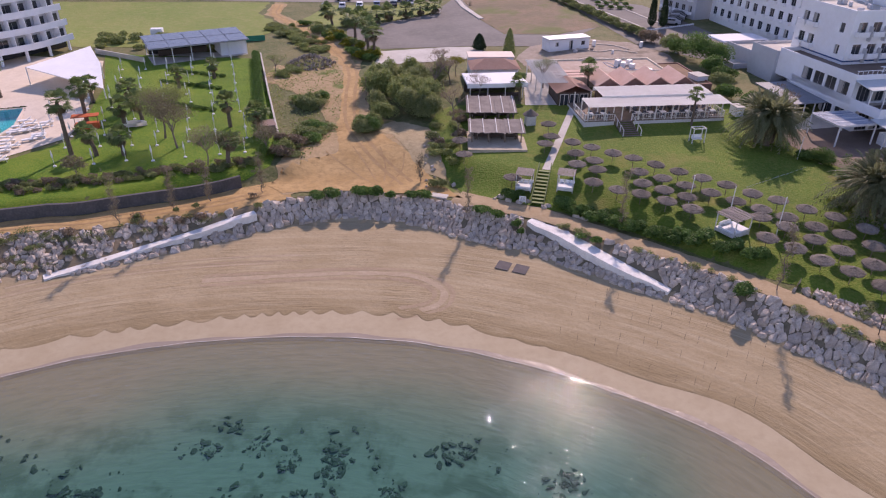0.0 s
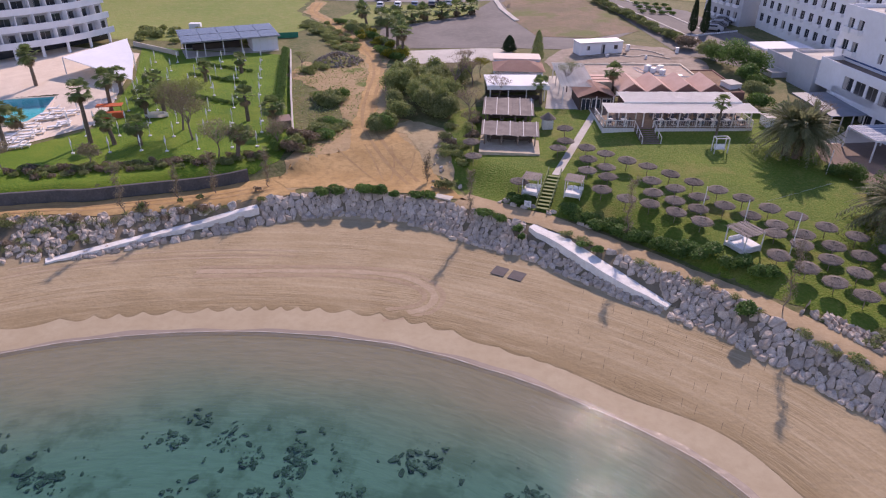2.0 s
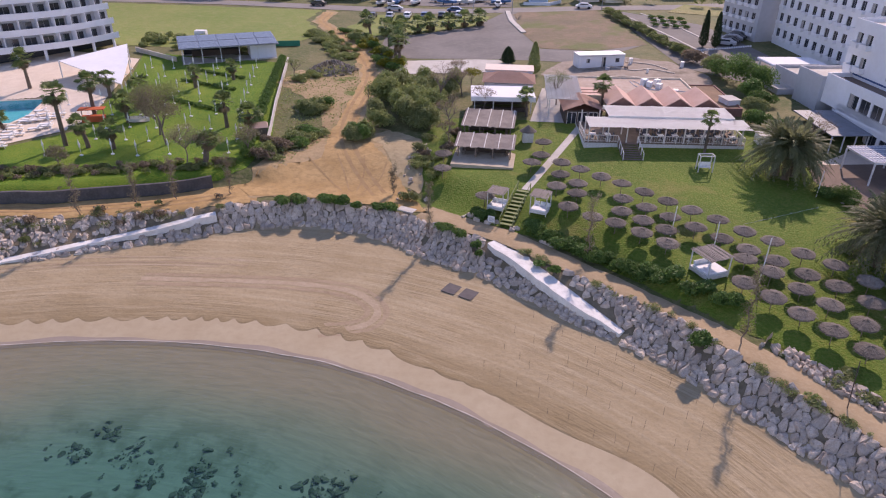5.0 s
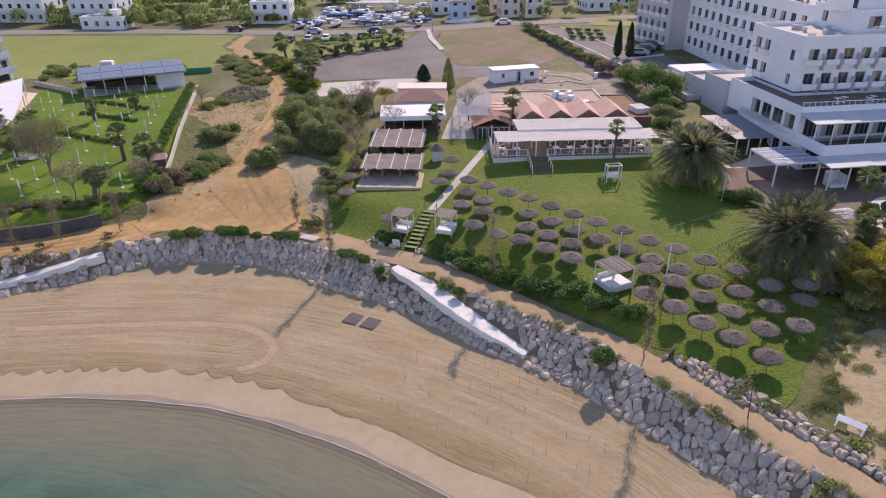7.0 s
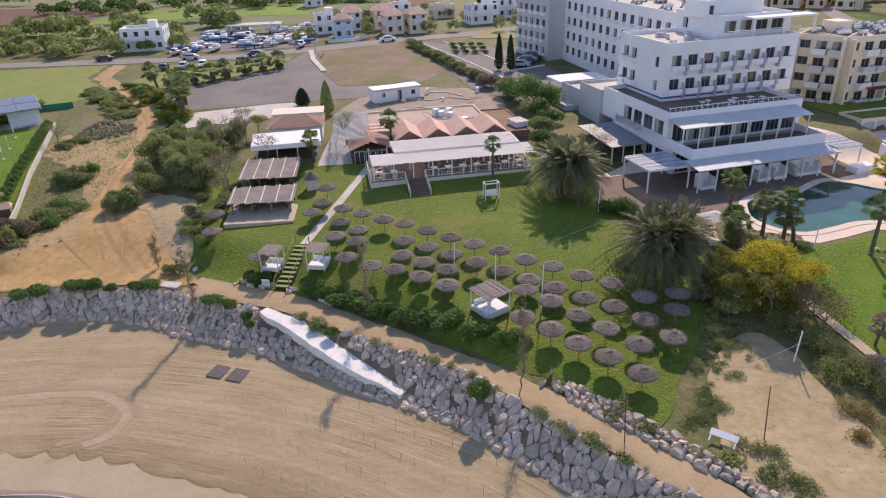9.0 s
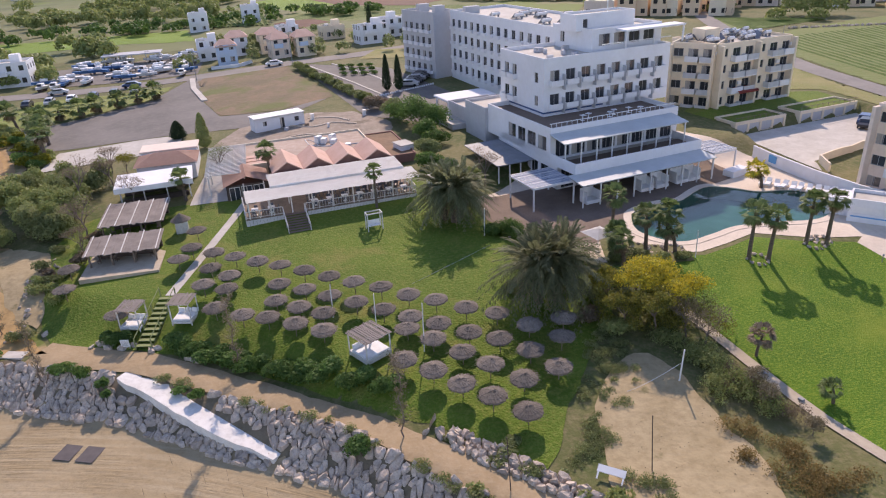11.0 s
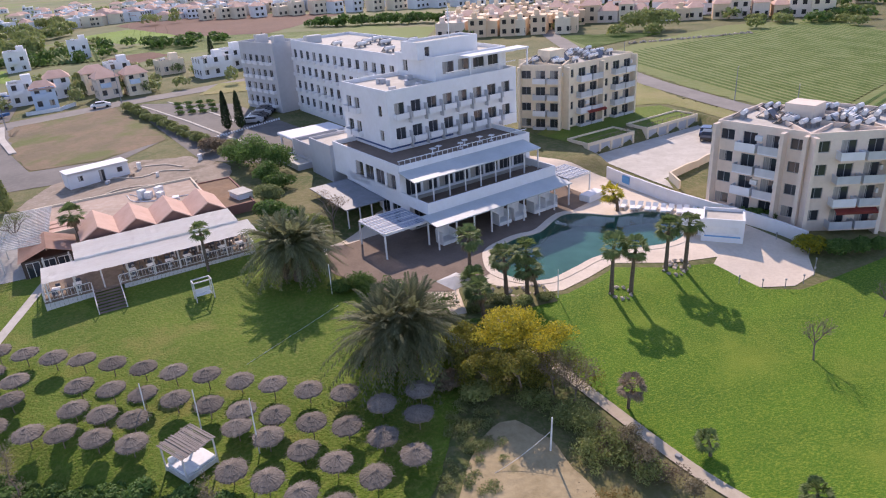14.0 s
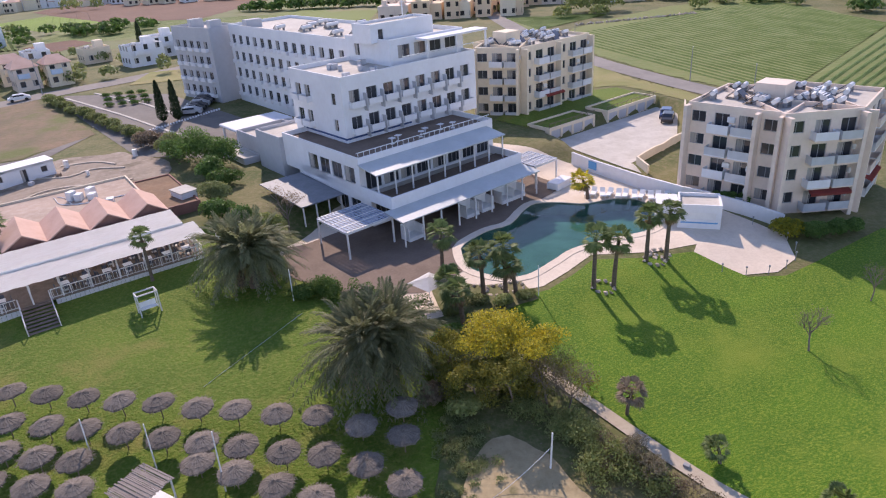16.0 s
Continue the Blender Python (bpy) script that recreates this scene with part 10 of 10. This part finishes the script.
def far_town(name, label, lots, seed, mats):
    """Roofs and walls of a town too far off to count: small houses with dark windows, joined."""
    rng = np.random.default_rng(seed)
    bm = bmesh.new()
    for x0, y0, x1, y1, depth, n in lots:
        t = Vector((x1 - x0, y1 - y0))
        o = Vector((-t.y, t.x)).normalized()
        for k in range(n):
            p = Vector((x0, y0)) + t * rng.random() + o * depth * rng.random()
            w, d, h = rng.choice([6, 7, 8, 10]), rng.choice([6, 8]), rng.choice([3.2, 5.6, 6.2])
            m = ground_pose(p.x, p.y, math.degrees(math.atan2(t.y, t.x)) + rng.choice([0, 90]) + rng.uniform(-8, 8))
            box(bm, 0, w, 0, d, -0.5, h, m, int(rng.choice([0, 0, 1])))
            for lv in range(1 if h < 4 else 2):
                for c in range(int(w / 2.6)):
                    box(bm, 0.7 + 2.5 * c, 1.9 + 2.5 * c, -0.05, 0.02, 0.9 + 2.8 * lv, 2.2 + 2.8 * lv, m, 3)
            if rng.random() < 0.6:
                va = [bm.verts.new(m @ Vector(v)) for v in ((-0.3, -0.3, h), (w + 0.3, -0.3, h), (w + 0.3, d + 0.3, h), (-0.3, d + 0.3, h), (w * 0.3, d / 2, h + 1.6), (w * 0.7, d / 2, h + 1.6))]
                for f in ((0, 1, 5, 4), (2, 3, 4, 5), (1, 2, 5), (3, 0, 4)):
                    bm.faces.new([va[q] for q in f]).material_index = 2
            else:
                box(bm, 1, 3, 1.5, 3.5, h, h + 1.5, m, 0)
    return tagged(link_mesh(name, bm, mats), label, "town", kind="stuff")


far_town("far_town", "dense white and pink far town with tiled roofs", [(-60, 520, 180, 400, 60, 170), (180, 400, 330, 250, 70, 170), (230, 205, 420, 120, 90, 130), (-420, 640, 60, 560, 120, 170), (60, 560, 420, 420, 160, 220), (330, 300, 640, 150, 200, 200)], 91, [M_WHITE, M_CREAM, M_TERRA, M_DARK])


# boats and cars
def boat_bm(L, w):
    bm = bmesh.new()
    sec = [(0, 0.85), (0.3, 1.0), (0.6, 0.9), (0.85, 0.5), (1.0, 0.04)]
    rows = [[bm.verts.new((L * s, -w * q / 2, 0.9 + 0.2 * s)), bm.verts.new((L * s, -w * q * 0.28, 0.25 + 0.25 * s)), bm.verts.new((L * s, w * q * 0.28, 0.25 + 0.25 * s)), bm.verts.new((L * s, w * q / 2, 0.9 + 0.2 * s))] for s, q in sec]
    for a, b in zip(rows[:-1], rows[1:]):
        for k in range(4):
            bm.faces.new((a[k], a[(k + 1) % 4], b[(k + 1) % 4], b[k]))
    bm.faces.new(rows[0])
    bm.faces.new(rows[-1][::-1])
    return bm


def boat(x, y, ang, kind, rng):
    t = thing("trailer_boat", ground_pose(x, y, ang), "white motor boat laid up in the yard", "boat", "boats in the yard")
    L = (4.5, 5.5, 6.5)[kind]
    hm = M_WHITEMETAL if rng.random() < 0.7 else CAR_BLUE
    shared("hull", cached(("hull", L, hm.name), lambda: boat_bm(L, 2.0), hm), t, pose(0, 0, 0.25))
    shared("cabin", cached(("cabin", L), lambda: rounded(boxes((L * 0.3, L * 0.62, -0.65, 0.65, 1.3, 1.95)), 0.12), M_WHITEMETAL), t)
    shared("windscreen", cached(("wind", L), lambda: boxes((L * 0.62, L * 0.64, -0.55, 0.55, 1.35, 1.8)), M_GLASS), t)
    shared("cradle", cached(("cradle", L), lambda: boxes((L * 0.2, L * 0.25, -0.6, 0.6, -0.1, 0.55), (L * 0.65, L * 0.7, -0.5, 0.5, -0.1, 0.65)), M_DARKWOOD), t)


_r = np.random.default_rng(44)
CAR_BLUE = surface("blue_boat_hull", (0.06, 0.16, 0.36), (0.08, 0.2, 0.42), 1.0, rough=0.4)
drape("boat_yard", [(-36, 194), (0, 192), (-2, 234), (-42, 222)], M_ASPHALT, 0.09, "grey gravel boat yard", "yard")
for k in range(46):
    boat(_r.uniform(-36, -3), 193 + 4.2 * (k % 9) + _r.uniform(-0.9, 0.9), 90 * (k % 3 == 0) + _r.uniform(-25, 25) + (180 if k % 2 else 0), k % 3, _r)
part("roof", boxes((-8, 8, -3, 3, 2.6, 2.9)), M_GREYWALL, thing("yard_shed", ground_pose(-22, 226, 4), "long grey open shed in the boat yard", "shed"))
for i in range(5):
    part("post", boxes((-7.6 + 3.8 * i, -7.4 + 3.8 * i, -2.8, -2.6, -0.2, 2.6)), M_GREYWALL, bpy.data.objects["yard_shed"])
CAR_PAINT = [surface("car_paint_" + n, c, c, 1.0, rough=0.3, spec=0.6) for n, c in (("dark", (0.03, 0.03, 0.035)), ("silver", (0.45, 0.46, 0.48)), ("white", (0.75, 0.75, 0.75)), ("blue", (0.05, 0.09, 0.2)))]


def car_body():
    bm = bmesh.new()
    prof = [(-2.1, 0.35), (-2.1, 0.75), (-1.5, 0.92), (-0.9, 1.38), (0.9, 1.42), (1.6, 0.95), (2.1, 0.88), (2.15, 0.35)]
    L = [bm.verts.new((x, -0.82 + (0.14 if z > 1.2 else 0), z)) for x, z in prof]
    R = [bm.verts.new((x, 0.82 - (0.14 if z > 1.2 else 0), z)) for x, z in prof]
    k = len(prof)
    for i in range(k):
        bm.faces.new((L[i], L[(i + 1) % k], R[(i + 1) % k], R[i]))
    bm.faces.new(L[::-1])
    bm.faces.new(R)
    return rounded(bm, 0.05)


def car(x, y, ang, paint, label="parked car", group="parked cars"):
    t = thing("car", ground_pose(x, y, ang, 0.08), label, "car", group)
    shared("body", cached(("car_body", paint.name), car_body, paint), t)
    shared("side_glass", cached(("car_glass",), lambda: boxes((-1.05, 0.95, -0.79, 0.79, 0.98, 1.32)), M_GLASS), t)
    shared("windscreen", cached(("car_wind",), lambda: boxes((-0.3, 0.3, -0.6, 0.6, -0.01, 0.01)), M_GLASS), t, pose(-1.2, 0, 1.16, 0, -38, 0))
    wheel = cached(("wheel",), lambda: tube(bmesh.new(), (0, -0.1, 0), (0, 0.1, 0), 0.32, None, 12), M_BLACK)
    for a in (-1.35, 1.3):
        for b in (-0.78, 0.78):
            shared("wheel", wheel, t, pose(a, b, 0.32))
    return t


for k, (x, y, a) in enumerate(((110.0, 99.6, 40), (111.6, 101.6, 40))):
    car(x, y, a, CAR_PAINT[(0, 3)[k]], "dark parked car in the garage yard")
for k in range(9):
    car(47.0 + 0.75 * k, 150.5 + 1.6 * k, -20 + 5 * (k % 2), CAR_PAINT[0 if k % 3 else 1], "parked car below the hotel wing", "cars below the hotel")
for k, (x, y) in enumerate(((-30, 183.5), (19, 189.0), (-52, 186.4), (-14, 184))):
    car(x, y, 5, CAR_PAINT[(1, 2, 0, 3)[k]], "car standing on the village road", "cars on the road")
for k in range(6):
    car(-33 + 4.2 * k, 172 + 1.1 * k, 95, CAR_PAINT[k % 4], "car parked under the palms", "cars under the palms")
# hotel car park islands and kerbs
for pts, lab in (([(27.5, 183), (36, 160), (43.5, 137)], "pale concrete kerb of the car park"), ([(33, 184), (41, 165), (45, 152)], "pale concrete kerb of the car park")):
    wall_line("kerb_hotel", pts, 0, 0.16, 0.5, M_CONCRETE, lab, "kerb")
wall_line("kerb_lot", [(-0.4, 185), (1.6, 172), (5.6, 157.5)], 0, 0.25, 1.2, M_CONCRETE, "wide pale concrete strip beside the lot", "kerb")
me = cached(("bollard",), lambda: boxes((-0.15, 0.15, -0.15, 0.15, -0.05, 0.35)), M_WHITE)
for k in range(26):
    ob = new("bollard", me)
    ob.matrix_basis = ground_pose(39.5 + 0.5 * k, 143.6 + 0.28 * k)
    tagged(ob, "low white painted kerb stone", "bollard", "white kerb stones")
for k in range(12):
    bush(35 + (k % 4) * 2.2, 168 + (k // 4) * 5 - (k % 4) * 0.5, 1.0, 0.9, "clipped bush on a car park island", M_LEAF_HEDGE, k % 3, "car park bushes")
drape("sports_court", [(40, 188), (62, 182), (66, 196), (46, 202)], M_DRYGRASS, 0.1, "pale yellow sports court", "court")


# distant trees: many clumps joined into woods
def wood(name, label, spots, rng, leaf, size=0.75, per=230):
    bl = [(x, y, ground_z(x, y) + h * 0.42, r, r, h * 0.55) for x, y, r, h in spots]
    V, F = cloud(bl, per * len(bl), size, rng, 0.5, 0.6)
    return tagged(raw(name, V.tolist(), F.tolist(), leaf), label, "trees", kind="stuff")


wood("far_woods", "dark green far woods and orchard trees", [(_r.uniform(-90, -8), _r.uniform(345, 560), _r.uniform(3, 6), _r.uniform(4, 8)) for k in range(110)] + [(_r.uniform(-330, -25), _r.uniform(225, 265) if k % 3 else _r.uniform(345, 420), _r.uniform(2.5, 5), _r.uniform(4, 7)) for k in range(130)], _r, M_LEAF_SCRUB)
wood("roadside_trees", "green roadside trees behind the village road", [(_r.uniform(-130, -36), _r.uniform(191, 214), _r.uniform(1.8, 3.4), _r.uniform(3, 5)) for k in range(60)], _r, M_LEAF_SCRUB, 0.45)
wood("village_trees", "green garden trees among the village houses", [(_r.uniform(-6, 75), _r.uniform(196, 250), _r.uniform(1.5, 2.8), _r.uniform(2.5, 4.5)) for k in range(46)], _r, M_LEAF_OLIVE, 0.45, 150)
wood("field_trees", "dark clumps of trees at the field edge", [(_r.uniform(212, 250), _r.uniform(160, 196), _r.uniform(1.5, 3), _r.uniform(1.8, 3.2)) for k in range(22)] + [(178, 200, 5, 7), (182, 197, 5, 6.5), (174, 203, 4, 6), (163, 196, 3, 3.6), (172, 190, 3, 3.6), (200, 178, 3, 3.2)], _r, M_LEAF_SCRUB, 0.5)
wood("town_trees", "green trees among the far town", [(_r.uniform(-400, 700), _r.uniform(430, 760), _r.uniform(3, 7), _r.uniform(4, 8)) for k in range(150)] + [(_r.uniform(205, 380), _r.uniform(180, 360), _r.uniform(2, 4), _r.uniform(3, 5)) for k in range(70)] + [(_r.uniform(130, 200), _r.uniform(225, 300), _r.uniform(1.5, 3), _r.uniform(2, 4)) for k in range(40)], _r, M_LEAF_SCRUB, 0.9, 90)
wood("hedgerow_trees", "dark hedgerow trees between far fields", [(_r.uniform(-120, 60), 300 + 0.28 * k + _r.uniform(-8, 8), _r.uniform(2, 4), _r.uniform(2.5, 5)) for k in range(90)] + [(100 + 1.3 * k, 330 - 1.1 * k + _r.uniform(-4, 4), _r.uniform(2, 4), _r.uniform(3, 5)) for k in range(90)] + [(_r.uniform(215, 420), _r.uniform(120, 250), _r.uniform(2, 4.5), _r.uniform(3, 5)) for k in range(90)], _r, M_LEAF_HEDGE, 0.7, 110)
wood("meadow_scrub", "low green scrub beyond the meadow", [(_r.uniform(-75, -44), _r.uniform(130, 142), _r.uniform(0.8, 1.6), _r.uniform(0.8, 1.6)) for k in range(36)], _r, M_LEAF_SCRUB, 0.25)
t = thing("small_utility_box", ground_pose(-64, 143, 10), "small white utility hut in the meadow", "hut")
part("shell", rounded(boxes((-1.2, 1.2, -0.8, 0.8, -0.2, 1.4)), 0.03), M_WHITE, t)


def furrows(name, corners, n, mat, label, h=0.35, w=0.45, seg=24):
    """Crop rows: long low ridges between two opposite sides of a field."""
    (a, b, c, d) = [Vector(p) for p in corners]
    V, F = [], []
    for i in range(n):
        s = (i + 0.5) / n
        p, q = a.lerp(d, s), b.lerp(c, s)
        t = (q - p).normalized()
        o = Vector((-t.y, t.x)) * w
        prev = None
        for k in range(seg + 1):
            m = p.lerp(q, k / seg)
            z = ground_z(m.x, m.y) + 0.06
            k0 = len(V)
            hh = h * (0.6 + 0.6 * noise.noise((m.x * 0.2, m.y * 0.2, 2)))
            V += [(m.x - o.x, m.y - o.y, z), (m.x, m.y, z + hh), (m.x + o.x, m.y + o.y, z)]
            if prev is not None:
                F += [(prev, k0, k0 + 1, prev + 1), (prev + 1, k0 + 1, k0 + 2, prev + 2)]
            prev = k0
    return tagged(raw(name, V, F, mat), label, "crops", kind="stuff")


M_CROPROW = surface("crop_row_leaves", (0.075, 0.135, 0.024), (0.11, 0.17, 0.036), 0.4, (0.03, 0.07, 0.012), 2.5, 0.5, bump=0.2, bump_scale=3)
furrows("crop_rows", [(129.5, 95), (140, 168), (228, 178), (206, 124)], 44, M_CROPROW, "long green rows of low crops", 0.3, 0.5)
furrows("crop_rows_near", [(129.5, 94), (205, 122), (258, 45), (190, 53)], 40, M_CROPROW, "long green rows of low crops", 0.3, 0.5)
furrows("crop_rows_far", [(144, 181), (152, 210), (168, 199), (175, 190)], 30, M_CROPROW, "short pale rows of vegetables", 0.4, 0.3)
furrows("vegetable_rows", [(20, 304), (40, 284), (110, 301), (44, 346)], 26, M_CROPROW, "striped vegetable rows beyond the village", 0.15, 0.7)
furrows("orchard_rows", [(-8, 302), (-34, 406), (10, 352), (15, 287)], 12, M_CROPROW, "thin rows of young orchard trees", 1.0, 0.9)
wood("row_tops", "bushy tops of orchard rows", [(_r.uniform(-30, 10), _r.uniform(300, 400), 1.0, 1.6) for k in range(60)], _r, M_LEAF_SCRUB, 0.5, 40)
t = thing("stone_row", Matrix(), "loose row of pale field stones between crops", "stones", kind="stuff")
V, F, n0 = [], [], 0
for i in range(120):
    q = i / 120
    x, y = 156 + 36 * q + _r.uniform(-0.6, 0.6), 180 - 9 * q + _r.uniform(-0.6, 0.6)
    s = _r.uniform(0.5, 1.1)
    m = Matrix.LocRotScale((x, y, ground_z(x, y) + 0.15), Euler((_r.uniform(0, 3), _r.uniform(0, 3), 0)), (s, s, s * 0.8))
    me = ROCKS[i % 12]
    V += [tuple(m @ v.co) for v in me.vertices]
    F += [[n0 + u for u in f.vertices] for f in me.polygons]
    n0 += len(me.vertices)
raw("stones", V, F, M_RUBBLE, t)
# lamp posts and power poles
for k, (x, y, h) in enumerate(((127.5, 112, 6), (131.5, 150, 6), (124.2, 96, 6), (23.5, 187, 8), (-9, 182, 8), (1.0, 182.2, 6))):
    bm = bmesh.new()
    tube(bm, (0, 0, -0.2), (0, 0, h), 0.09, 0.05, 8)
    box(bm, -0.05, 1.0, -0.05, 0.05, h - 0.1, h)
    ob = link_mesh("street_lamp", bm, M_DARKTRIM)
    ob.matrix_basis = ground_pose(x, y, 40)
    tagged(ob, "thin grey roadside lamp post", "street lamp", "road lamps")
for k, (x, y) in enumerate(((62.7, 67.3), (-13.9, 98.6))):
    make_thin_pole(x, y, 3.0 if k == 0 else 4.5, (0, 0), "slim pole with a round lamp head" if k == 0 else "weathered wooden pole beside the track", M_WHITEMETAL if k == 0 else M_WOOD)
# bollards round the paved pool terrace
for k in range(9):
    a = radians(-150 + 22 * k)
    ob = link_mesh("garden_lamp", tube(tube(bmesh.new(), (0, 0, -0.1), (0, 0, 0.8), 0.035, None, 6), (0, 0, 0.8), (0, 0, 0.95), 0.09, None, 8), M_DARKTRIM)
    ob.matrix_basis = ground_pose(84.5 + 5.6 * math.cos(a), 64.8 + 5.2 * math.sin(a))
    tagged(ob, "short dark garden lamp on the terrace edge", "garden lamp", "terrace lamps")
for k, (x, y) in enumerate(((58.7, 50.2), (59.4, 46.9))):
    t = slab("path_light", x, y, 20, 0.3, 0.4, 0.25, M_DARKTRIM, "low dark floodlight beside the garden path", "light")

close_thickets()
